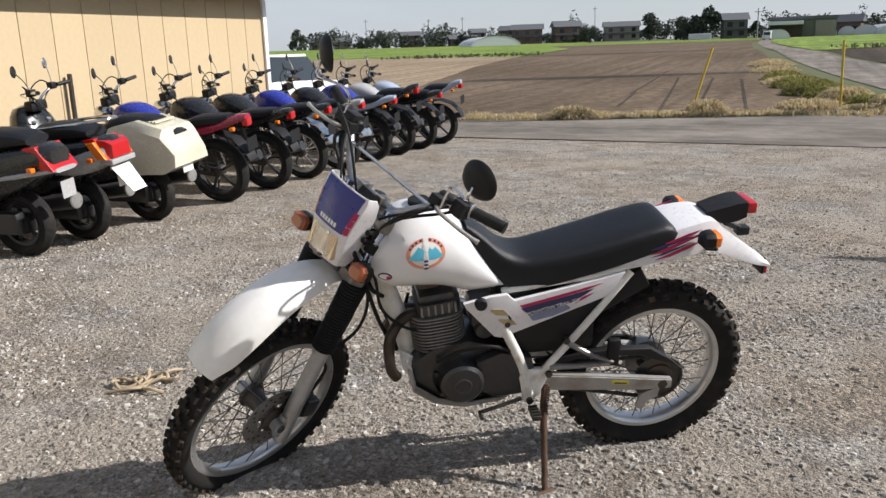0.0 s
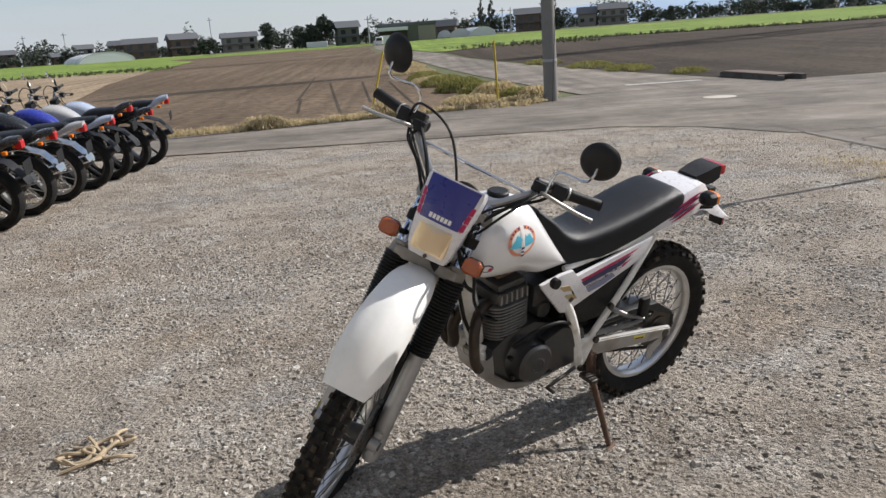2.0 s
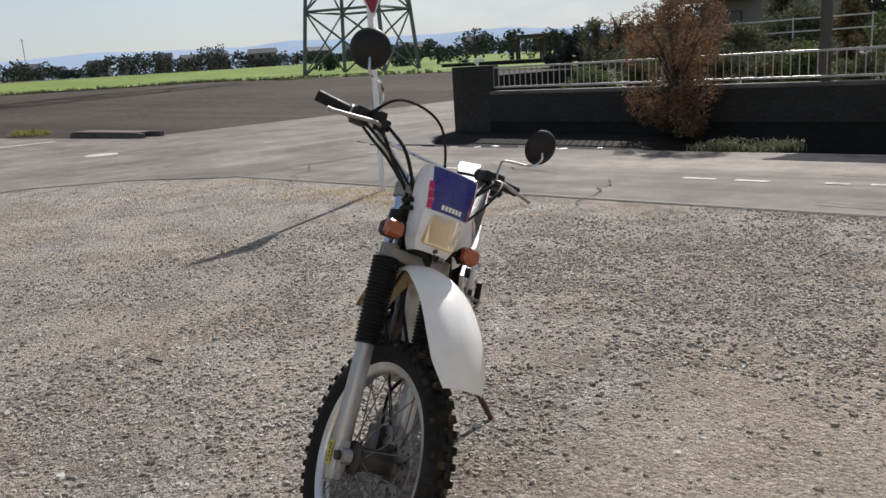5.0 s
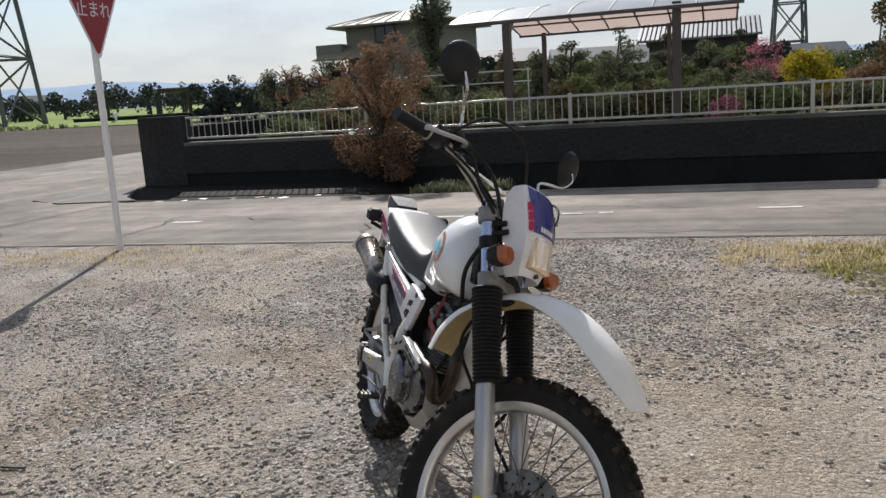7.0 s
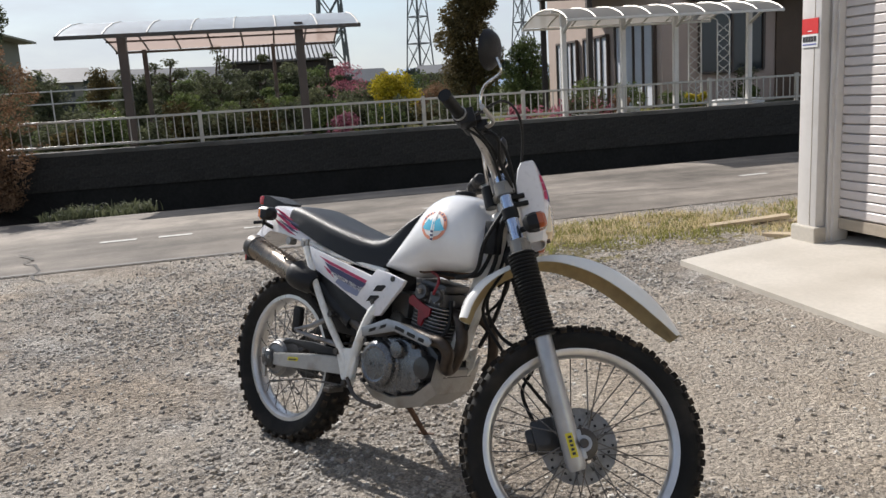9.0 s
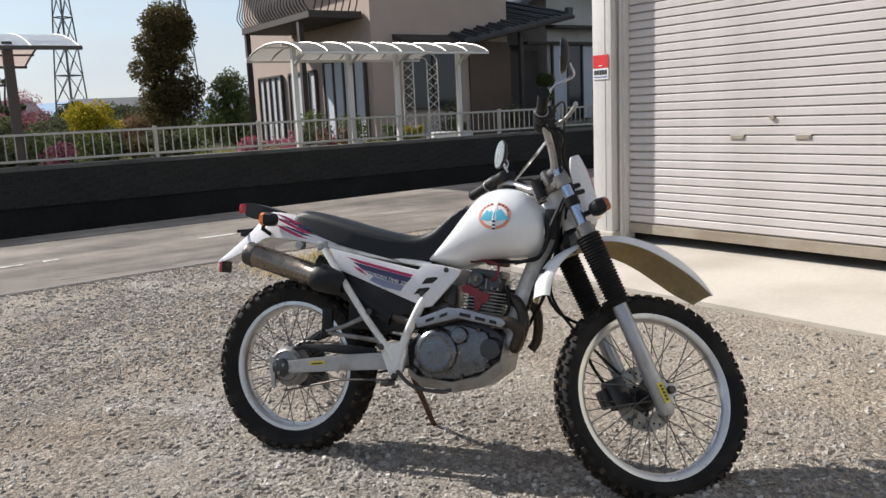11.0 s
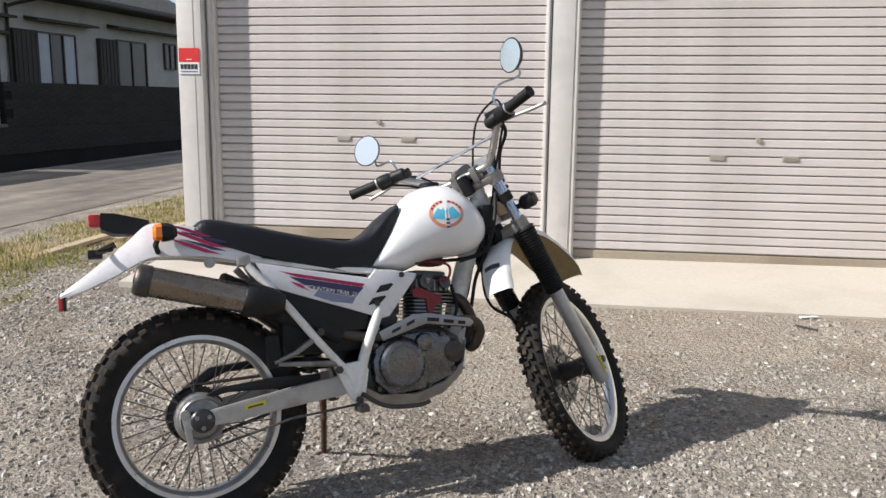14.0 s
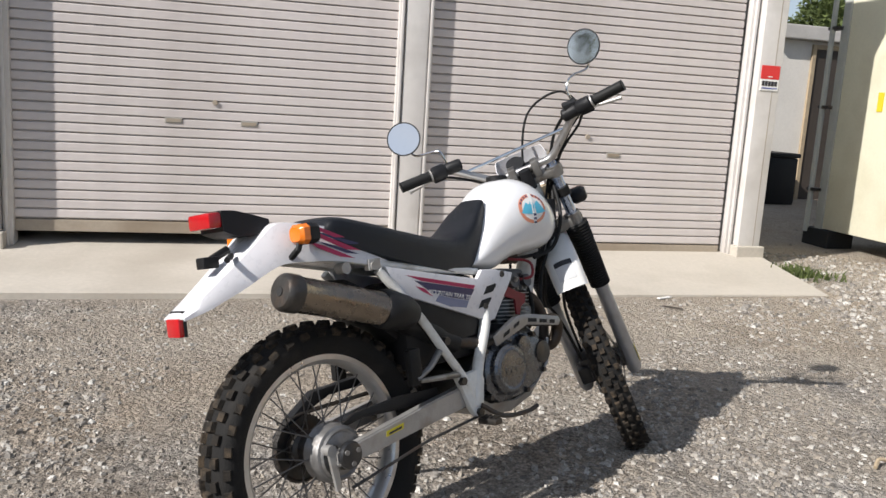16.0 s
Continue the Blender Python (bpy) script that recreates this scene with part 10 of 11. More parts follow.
def parked_bike(u, v, label, paint, tail_paint, lean=9, turn=0, spoked=False, style="naked", steer=25):
    b = thing("parked_motorcycle" if style != "scooter" else "parked_scooter", at_site(u, v, None, turn) @ pose(0, 0, 0, -lean), label, "motorcycle" if style != "scooter" else "scooter", "vehicles parked along the shed")
    sc = style == "scooter"
    rr, rf = (0.25, 0.24) if sc else (0.315, 0.32)
    wb = 1.38 if sc else 1.42
    plain_wheel(b, 0, rr, 0.07 if not sc else 0.065, spoked, RIM_ALU if spoked else BLACK_ENG, "rear_wheel")
    plain_wheel(b, wb, rf, 0.055, spoked, RIM_ALU if spoked else BLACK_ENG, "front_wheel")
    # fork and bars
    bm = bmesh.new()
    hx, hz = wb - 0.36, 0.98
    for s in (-1, 1):
        tube(bm, [(wb, s * 0.085, rf), (hx, s * 0.085, hz - 0.1)], 0.022, 8)
    part("fork", bm, FORK_ALU, b, "", True)
    bm = bmesh.new()
    a = radians(steer)
    pts = [Vector((-0.16, 0.36, 0.12)), Vector((-0.08, 0.28, 0.11)), Vector((-0.02, 0.14, 0.06)), Vector((0, 0, 0.0)), Vector((-0.02, -0.14, 0.06)), Vector((-0.08, -0.28, 0.11)), Vector((-0.16, -0.36, 0.12))]
    R_ = pose(hx, 0, hz + 0.05, 0, 0, steer)
    pts = [R_ @ p for p in pts]
    tube(bm, arc(pts, 4), 0.012, 8)
    hb_ = part("handlebar", bm, CHROME, b, "", True)
    for s in (-1, 1):
        e0, e1 = R_ @ Vector((-0.17, s * 0.37, 0.12)), R_ @ Vector((-0.10, s * 0.26, 0.112))
        bm = bmesh.new()
        tube(bm, [e0, e1], 0.018, 8)
        part("grip", bm, BLACK_RUBBER, hb_, "", True)
        bm = bmesh.new()
        q = R_ @ Vector((-0.06, s * 0.24, 0.11))
        box(bm, q.x - 0.03, q.x + 0.03, q.y - 0.03, q.y + 0.03, q.z - 0.03, q.z + 0.03, 0.008)
        part("switch_housing", bm, BLACK_PL, hb_, "", True)
        bm = bmesh.new()
        mc = R_ @ Vector((0.0, s * 0.34, 0.30))
        tube(bm, arc([q, q + Vector((0.02, s * 0.02, 0.09)), mc], 4), 0.005, 6)
        part("mirror_stem", bm, CHROME, hb_, "", True)
        bm = bmesh.new()
        tube(bm, arc([q, q + Vector((0.10, -s * 0.02, 0.05)), q + Vector((0.14, -s * 0.12, -0.03)), q + Vector((0.08, -s * 0.2, -0.18))], 4), 0.006, 6)
        tube(bm, arc([q, q + Vector((0.04, -s * 0.05, -0.08)), q + Vector((0.02, -s * 0.16, -0.2))], 4), 0.006, 6)
        part("cable", bm, BLACK_RUBBER, hb_, "", True)
        bm = bmesh.new()
        tube(bm, arc([q + Vector((0.03, 0, 0)), q + Vector((0.07, s * 0.05, -0.01)), R_ @ Vector((-0.07, s * 0.38, 0.09))], 4), 0.007, 6)
        part("lever", bm, CHROME, hb_, "", True)
        bm = bmesh.new()
        lathe(bm, [(0.01, 0.02), (0.045, 0.008), (0.05, 0.0), (0.045, -0.004)], 18, "x")
        part("mirror", bm, BLACK_PL if rng.random() < 0.6 else CHROME, hb_, "round mirror", True, Matrix.Translation(mc) @ pose(0, 0, 0, 0, 0, steer))
    bm = bmesh.new()
    lathe(bm, [(0.02, 0.11), (0.075, 0.09), (0.085, 0.02), (0.06, -0.05)], 20, "x", (hx + 0.10, 0, 0.88))
    part("headlamp", bm, CHROME if not sc else paint, b, "", True)
    bm = bmesh.new()
    box(bm, hx - 0.02, hx + 0.07, -0.09, 0.09, hz - 0.02, hz + 0.07, 0.02)
    part("instrument_panel", bm, BLACK_PL, b, "", True)
    bm = bmesh.new()
    fpts = [(wb + (rf + 0.02) * math.sin(t), rf + (rf + 0.02) * math.cos(t)) for t in [(-0.9 + 0.2 * k) for k in range(10)]]
    secs = [[(x, y, z - abs(y) * 0.3) for y in (-0.055, 0, 0.055)] + [(x, y, z - 0.006 - abs(y) * 0.3) for y in (0.053, 0, -0.053)] for x, z in fpts]
    loft(bm, secs)
    part("front_fender", bm, paint if not spoked else CHROME, b, "", True)
    if sc:
        bm = bmesh.new()
        body_loft(bm, [(wb - 0.05, 0.92, 0.45, 0.05), (wb - 0.15, 1.0, 0.35, 0.17), (wb - 0.30, 0.98, 0.28, 0.22), (wb - 0.42, 0.72, 0.22, 0.21), (0.78, 0.42, 0.22, 0.19), (0.62, 0.45, 0.22, 0.19)])
        part("front_body", bm, paint, b, "", True)
        bm = bmesh.new()
        body_loft(bm, [(0.66, 0.66, 0.26, 0.15), (0.45, 0.76, 0.30, 0.19), (0.1, 0.80, 0.40, 0.19), (-0.15, 0.82, 0.50, 0.17), (-0.36, 0.83, 0.62, 0.13), (-0.44, 0.80, 0.68, 0.09)])
        part("rear_body", bm, tail_paint, b, "", True)
        bm = bmesh.new()
        body_loft(bm, [(0.78, 0.76, 0.66, 0.12), (0.55, 0.83, 0.72, 0.15), (0.25, 0.83, 0.74, 0.16), (0.15, 0.92, 0.76, 0.16), (-0.15, 0.92, 0.80, 0.14), (-0.28, 0.88, 0.82, 0.11)])
        part("seat", bm, SEAT, b, "", True)
        bm = bmesh.new()
        box(bm, -0.1, 0.5, 0.06, 0.16, 0.2, 0.36, 0.03)
        box(bm, -0.08, 0.35, -0.14, 0.08, 0.18, 0.32, 0.03)
        part("engine", bm, BLACK_ENG, b, "", True)
        bm = bmesh.new()
        tube(bm, [(0.35, -0.16, 0.28), (-0.30, -0.20, 0.36)], [0.05, 0.065], 16)
        ex = part("exhaust", bm, BLACK_ENG, b, "", True)
        bm = bmesh.new()
        lathe(bm, [(0.03, -0.012), (0.056, -0.01), (0.06, 0.0)], 20, "x", (-0.312, -0.2, 0.36))
        part("exhaust_cap", bm, RIM_ALU, ex, "bright round exhaust cap", True)
        lz, lx = 0.72, -0.42
    else:
        bm = bmesh.new()
        box(bm, 0.48, 0.95, -0.13, 0.13, 0.26, 0.52, 0.04)
        box(bm, 0.62, 0.86, -0.11, 0.11, 0.50, 0.70, 0.02)
        eng = part("engine", bm, GREY_ENG if spoked else BLACK_ENG, b, "", True)
        for k in range(6):
            bm = bmesh.new()
            box(bm, 0.58, 0.90, -0.15, 0.15, 0.53 + k * 0.025, 0.537 + k * 0.025)
            part("fin", bm, GREY_ENG if spoked else BLACK_ENG, eng)
        bm = bmesh.new()
        tube(bm, arc([(0.86, -0.08, 0.60), (0.98, -0.11, 0.42), (0.85, -0.15, 0.26), (0.45, -0.16, 0.24), (0.1, -0.17, 0.30)], 4), 0.02, 8)
        tube(bm, [(0.15, -0.18, 0.30), (-0.35, -0.2, 0.42)], [0.04, 0.05], 14)
        part("exhaust", bm, CHROME if spoked else BLACK_ENG, b, "", True)
        bm = bmesh.new()
        for s in (-1, 1):
            tube(bm, [(0.5, s * 0.11, 0.38), (0, s * 0.11, rr)], 0.022, 8)
            tube(bm, [(0.02, s * 0.13, rr + 0.02), (0.12, s * 0.13, 0.70)], 0.016, 8)
            for k in range(8):
                f = 0.15 + 0.09 * k
                tube(bm, [(0.02 + 0.1 * f - 0.0, s * 0.13, rr + 0.02 + (0.68 - rr) * f), (0.02 + 0.1 * f + 0.003, s * 0.13, rr + 0.035 + (0.68 - rr) * f)], 0.028, 8)
        part("swing_arm", bm, STEEL_DARK, b, "", True)
        bm = bmesh.new()
        tube(bm, [(hx, 0, hz - 0.1), (0.55, 0.1, 0.76), (0.4, 0.1, 0.45), (0.55, 0.1, 0.26), (0.9, 0.08, 0.26), (hx + 0.03, 0, hz - 0.16)], 0.018, 8)
        tube(bm, [(0.55, -0.1, 0.76), (0.4, -0.1, 0.45), (0.55, -0.1, 0.26), (0.9, -0.08, 0.26)], 0.018, 8)
        part("frame", bm, BLACK_ENG, b, "", True)
        bm = bmesh.new()
        body_loft(bm, [(0.48, 0.78, 0.72, 0.07), (0.58, 0.88, 0.70, 0.11), (0.74, 0.97, 0.70, 0.15), (0.92, 0.98, 0.72, 0.155), (1.02, 0.92, 0.76, 0.11), (1.06, 0.88, 0.80, 0.05)])
        part("fuel_tank", bm, paint, b, "", True)
        bm = bmesh.new()
        up = 0.06 if style == "sport" else 0.0
        body_loft(bm, [(0.60, 0.80, 0.74, 0.08), (0.45, 0.79, 0.70, 0.12), (0.25, 0.81, 0.71, 0.13), (0.10, 0.86 + up, 0.75, 0.12), (-0.15, 0.87 + up, 0.78 + up, 0.10), (-0.24, 0.87 + up, 0.82 + up, 0.06)])
        part("seat", bm, SEAT, b, "", True)
        bm = bmesh.new()
        body_loft(bm, [(0.45, 0.70, 0.60, 0.11), (0.15, 0.76, 0.66, 0.12), (-0.10, 0.80 + up, 0.71 + up, 0.11), (-0.30, 0.86 + up * 1.8, 0.78 + up * 1.6, 0.08), (-0.42, 0.87 + up * 2, 0.81 + up * 2, 0.05)])
        part("tail", bm, tail_paint, b, "", True)
        bm = bmesh.new()
        secs = [[(x, y, z) for y in (-0.07, 0, 0.07)] + [(x, y, z - 0.008) for y in (0.068, 0, -0.068)] for x, z in ((0.12, 0.68), (-0.08, 0.70), (-0.26, 0.64), (-0.37, 0.52), (-0.41, 0.44))]
        loft(bm, secs)
        part("rear_fender", bm, BLACK_PL if not spoked else CHROME, b, "", True)
        lz, lx = 0.80 + up * 1.7, -0.40
    bm = bmesh.new()
    w = 0.10 if sc else 0.042
    if sc:
        slab(bm, [(lx - 0.05, lz - 0.07), (lx + 0.05, lz - 0.07), (lx + 0.18, lz + 0.09), (lx + 0.07, lz + 0.10)], 0.25, "xz", 0.0, 0.012)
    else:
        box(bm, lx - 0.035, lx + 0.03, -w, w, lz - 0.04, lz + 0.035, 0.015)
    part("tail_lamp", bm, RED_LENS, b, "red tail lamp", True)
    bm = bmesh.new()
    pw = 0.065 if sc else 0.085
    slab(bm, [(-pw, lz - 0.27), (pw, lz - 0.27), (pw, lz - 0.15), (-pw, lz - 0.15)], 0.004, "yz", lx + (-0.03 if sc else -0.02), 0.0)
    part("plate", bm, (PAINT["silver"] if "black maxi" in label else PLAIN_WHITE) if sc else BLACK_PL, b, "blank plate")
    for s in (-1, 1):
        bm = bmesh.new()
        box(bm, lx + 0.07, lx + 0.115, s * (w + 0.07) - 0.022, s * (w + 0.07) + 0.022, lz - 0.065, lz - 0.03, 0.01)
        part("indicator", bm, AMBER, b, "amber indicator", True)
    bm = bmesh.new()
    tube(bm, [(0.5, 0.12, 0.3), (0.45, 0.30, 0.05)], 0.012, 6)
    part("side_stand", bm, STEEL_DARK, b, "", True)
    return b


s1 = parked_bike(6.3, -5.06, "black maxi scooter with a red tail lamp parked by the shed", PAINT["black"], PAINT["black"], 6, 6, style="scooter")
bm = bmesh.new()
body_loft(bm, [(0.05, 0.63, 0.57, 0.185), (-0.2, 0.655, 0.60, 0.18), (-0.42, 0.67, 0.63, 0.13), (-0.47, 0.665, 0.635, 0.10)])
part("trim", bm, PAINT["silver"], s1, "silver tail trim", True)
s2 = parked_bike(6.32, -5.62, "silver scooter with an orange and red tail lamp", PAINT["black"], PAINT["black"], 6, 4, style="scooter")
bm = bmesh.new()
body_loft(bm, [(0.16, 0.66, 0.58, 0.17), (0.0, 0.70, 0.52, 0.195), (-0.2, 0.74, 0.54, 0.185), (-0.38, 0.78, 0.62, 0.145), (-0.45, 0.76, 0.66, 0.10)])
part("side_panel", bm, PAINT["silver"], s2, "silver lower tail panel", True)
bm = bmesh.new()
for s in (-1, 1):
    tube(bm, arc([(0.1, s * 0.16, 0.90), (-0.2, s * 0.15, 0.93), (-0.42, s * 0.07, 0.95), (-0.45, 0, 0.95)], 4), 0.011, 8)
part("rack", bm, CHROME, s2, "chromed grab rail", True)
bm = bmesh.new()
loft(bm, [[(-0.44, -0.10, 0.60), (-0.44, 0.10, 0.60), (-0.435, 0.10, 0.604), (-0.435, -0.10, 0.604)], [(-0.58, -0.075, 0.42), (-0.58, 0.075, 0.42), (-0.575, 0.075, 0.424), (-0.575, -0.075, 0.424)]])
for sd in (-1, 1):
    bm2 = bmesh.new()
    slab(bm2, [(-0.45, 0.67), (-0.37, 0.67), (-0.29, 0.79), (-0.36, 0.80)], 0.04, "xz", sd * 0.135, 0.01)
    part("amber_lens", bm2, AMBER, s2, "amber corner lens", True)
part("mud_flap", bm, PLAIN_WHITE, s2, "plain white flap")
bm = bmesh.new()
loft(bm, [[(x, -w, z0), (x, w, z0), (x, w * 0.92, z1), (x, -w * 0.92, z1)] for x, w, z0, z1 in ((-0.34, 0.128, 0.68, 0.81), (-0.43, 0.118, 0.672, 0.80), (-0.475, 0.10, 0.675, 0.77))])
part("red_lens", bm, RED_LENS, s2, "broad red tail lens", True)
bm = bmesh.new()
box(bm, -0.485, -0.36, -0.13, 0.13, 0.628, 0.668, 0.012)
part("bumper", bm, PAINT["silver"], s2, "silver rear trim", True)
s3 = parked_bike(6.34, -6.38, "scooter with a large cream luggage box over its rear wheel", PAINT["black"], PAINT["black"], 6, 2, style="scooter")
bm = bmesh.new()
loft(bm, [[(x, -w, z0), (x, w, z0), (x, w * 0.92, z1 - 0.06), (x, w * 0.7, z1), (x, -w * 0.7, z1), (x, -w * 0.92, z1 - 0.06)] for x, w, z0, z1 in ((0.24, 0.13, 0.56, 0.78), (0.16, 0.22, 0.50, 0.84), (-0.14, 0.25, 0.47, 0.90), (-0.40, 0.25, 0.48, 0.83), (-0.50, 0.22, 0.53, 0.68))])
bx = part("luggage_box", bm, PAINT["cream"], s3, "large cream plastic luggage box", True)
for k in range(5):
    bm = bmesh.new()
    box(bm, -0.30 + k * 0.03, -0.285 + k * 0.03, -0.12, 0.12, 0.868, 0.886)
    part("rib", bm, PAINT["cream"], bx)
parked_bike(6.32, -7.35, "blue and black naked motorcycle with a red tail", PAINT["blue"], PAINT["red"], 10, 3, style="naked")
parked_bike(6.34, -8.15, "black naked motorcycle with black wheels", PAINT["black"], PAINT["black"], 10, 0, style="naked")
parked_bike(6.36, -8.9, "dark cruiser motorcycle with spoked wheels and chrome", PAINT["black"], PAINT["black"], 10, 2, True)
parked_bike(6.36, -9.7, "blue and silver motorcycle with a blue tank", PAINT["blue"], PAINT["silver"], 10, 0, True)
parked_bike(6.34, -10.5, "black motorcycle with a pale blue tail", PAINT["black"], PAINT["paleblue"], 10, 3)
parked_bike(6.32, -11.2, "blue sports motorcycle with a raised tail", PAINT["blue"], PAINT["black"], 10, 0, style="sport")
parked_bike(6.30, -11.9, "silver-tanked motorcycle with black wheels", PAINT["silver"], PAINT["black"], 10, 2)
parked_bike(6.28, -12.65, "silver-grey sports motorcycle with a raised tail", PAINT["paleblue"], PAINT["paleblue"], 10, 4, style="sport")

# a small white car behind the shed's end
car = thing("car", at_site(10.1, -13.9, None, 90), "small white car parked behind the shed", "car")
bm = bmesh.new()
cs = []
for x, w, zb, zt in ((-1.65, 0.62, 0.35, 0.75), (-1.55, 0.70, 0.25, 0.85), (-0.6, 0.73, 0.22, 0.92), (0.8, 0.73, 0.22, 0.95), (1.55, 0.70, 0.25, 0.95), (1.65, 0.64, 0.35, 0.85)):
    cs.append([(x, -w, zb), (x, w, zb), (x, w, zt - 0.05), (x, w * 0.9, zt), (x, -w * 0.9, zt), (x, -w, zt - 0.05)])
loft(bm, cs)
part("body", bm, PLAIN_WHITE, car, "", True)
bm = bmesh.new()
cs = []
for x, w, zt in ((-0.75, 0.60, 0.95), (-0.30, 0.60, 1.33), (1.25, 0.60, 1.36), (1.58, 0.62, 0.96)):
    cs.append([(x, -0.68, 0.90), (x, 0.68, 0.90), (x, w, zt), (x, -w, zt)])
loft(bm, cs)
part("cabin", bm, PANE, car, "dark windows", True)
bm = bmesh.new()
box(bm, -0.25, 1.25, -0.6, 0.6, 1.34, 1.39, 0.02)
part("roof", bm, PLAIN_WHITE, car, "", True)
for x in (-1.1, 1.1):
    for y in (-0.66, 0.66):
        bm = bmesh.new()
        lathe(bm, [(0.12, -0.08), (0.27, -0.08), (0.28, -0.05), (0.28, 0.05), (0.27, 0.08), (0.12, 0.08)], 24)
        wh = part("wheel", bm, RUBBER, car, "", True, pose(x, y, 0.28))
        bm = bmesh.new()
        lathe(bm, [(0.05, -0.085), (0.16, -0.07), (0.16, 0.07), (0.05, 0.085)], 16)
        part("hubcap", bm, RIM_ALU, wh, "", True)

# ---- far side of the fields ----
rng = random.Random(5)
HAZE_ROOF = mat("far_grey_roof", (0.10, 0.105, 0.115), 0.7, var=0.15, bump=0)
HAZE_WALL = mat("far_plain_wall", (0.24, 0.22, 0.19), 0.9, var=0.15, bump=0)
HAZE_BROWN = mat("far_brown_wall", (0.14, 0.10, 0.08), 0.9, var=0.15, bump=0)
FILM = mat("greenhouse_film", (0.62, 0.64, 0.65), 0.45, var=0.08, bump=0)
HAZE_MOSS = mat("far_grey_green_wall", (0.12, 0.125, 0.10), 0.9, var=0.2, bump=0)
# a bluish distance haze is mixed into these leaf colours
LEAF_FAR = island_mat("haze_tinted_far_leaf", (0.034, 0.044, 0.036), (0.10, 0.115, 0.085), 0.9)


def far_pose(az, r):
    a = radians(az)
    p = SITE @ Vector((r * math.cos(a), r * math.sin(a), 0))
    return pose(p.x, p.y, gz(p.x, p.y), 0, 0, -32.3 + az - 90 + rng.uniform(-18, 18))


def far_house(az, r, w, h, wall_m, roof_m, storeys=1):
    """A house across the fields: walls, gable roof, windows; faces the yard."""
    t = thing("far_house", far_pose(az, r), "distant village house with a grey tiled roof", "house", "houses across the fields")
    d = w * 0.6
    hw = h * (0.62 if storeys == 1 else 0.72)
    bm = bmesh.new()
    box(bm, -w / 2, w / 2, -d / 2, d / 2, -1.2, hw)
    part("wall", bm, wall_m, t)
    bm = bmesh.new()
    slab(bm, [(-d / 2 - 0.6, hw), (d / 2 + 0.6, hw), (0, h)], w + 1.2, "yz", 0)
    part("roof", bm, roof_m, t)
    if storeys == 2:
        bm = bmesh.new()
        box(bm, -w / 2 - 0.8, w / 2 + 0.8, -d / 2 - 0.9, d / 2 + 0.9, hw * 0.48, hw * 0.54)
        part("lower_eave", bm, roof_m, t)
    n = max(2, int(w / 3))
    for s in range(storeys):
        for k in range(n):
            x = -w / 2 + w * (k + 0.5) / n
            z = hw * (0.12 + 0.48 * s) if storeys == 2 else hw * 0.3
            bm = bmesh.new()
            box(bm, x - 0.7, x + 0.7, -d / 2 - 0.04, -d / 2 + 0.02, z + 0.1, z + 0.1 + min(1.3, hw * 0.3))
            part("window", bm, PANE, t)
    return t


def far_tree(az, r, w, h, leaves=900):
    t = thing("far_tree", far_pose(az, r), "distant dark evergreen trees by the houses", "tree", "trees across the fields")
    bm = bmesh.new()
    tube(bm, [(0, 0, -0.5), (0, 0, h * 0.6)], [0.25, 0.1], 6)
    part("trunk", bm, BARK, t)
    cl = []
    for _ in range(max(8, int(w * 2))):
        f = rng.uniform(0.0, 1)
        x = rng.uniform(-0.5, 0.5) * w * math.sin(math.pi * min(0.95, f * 0.75 + 0.2))
        s = h * rng.uniform(0.12, 0.2)
        cl.append(((x, rng.uniform(-0.3, 0.3) * w, h * 0.1 + h * 0.76 * f * rng.uniform(0.7, 1)), (s, s, s)))
    vs, fs = leaf_cloud(rng, cl, leaves, max(0.25, h * 0.045))
    me = bpy.data.meshes.new("crown")
    me.from_pydata(vs, [], fs)
    me.materials.append(LEAF_FAR)
    ob = new("crown", me)
    ob.parent = t
    return t


def greenhouse(az, r, w, h):
    t = thing("greenhouse", far_pose(az, r), "distant white film greenhouse tunnel", "greenhouse", "film greenhouses")
    bm = bmesh.new()
    pts = [(w / 2 * math.cos(math.pi * k / 12), h * math.sin(math.pi * k / 12)) for k in range(13)]
    slab(bm, pts, w * 1.8, "xz", w * 0.9)
    part("tunnel", bm, FILM, t, "", True)
    for k in range(5):
        bm = bmesh.new()
        tube(bm, [(1.01 * a, -0.02 + k * w * 0.44, 1.01 * b) for a, b in pts], 0.05, 5)
        part("hoop", bm, ALU, t)


def polar(u, v):
    return math.degrees(math.atan2(v, u)), math.hypot(u, v)


for u, v, w, h, st, wm in ((166.7, -278.4, 8.2, 4.3, 1, HAZE_BROWN), (155.2, -274.6, 8.0, 4.0, 1, HAZE_WALL), (136.1, -294.4, 8.5, 5.6, 2, HAZE_BROWN), (130.9, -306.6, 8.8, 4.7, 1, HAZE_WALL), (114.7, -293.7, 11.4, 3.6, 1, HAZE_BROWN), (121.2, -327.6, 7.6, 6.1, 2, HAZE_WALL), (104.9, -324.7, 12.5, 6.7, 2, HAZE_BROWN)):
    far_house(*polar(u, v), w * 0.84, h, wm, HAZE_ROOF, st)
for u, v, w, h, st, wm in ((84.9, -277.5, 12.0, 6.4, 2, HAZE_BROWN), (73.1, -283.9, 10.6, 7.1, 2, HAZE_BROWN), (57.9, -301.5, 14.0, 6.4, 2, HAZE_WALL), (17.5, -255.3, 7.7, 6.9, 2, HAZE_MOSS), (-12.4, -258.4, 7.0, 5.3, 1, HAZE_BROWN)):
    far_house(*polar(u, v), w * 0.84, h, wm, HAZE_ROOF, st)
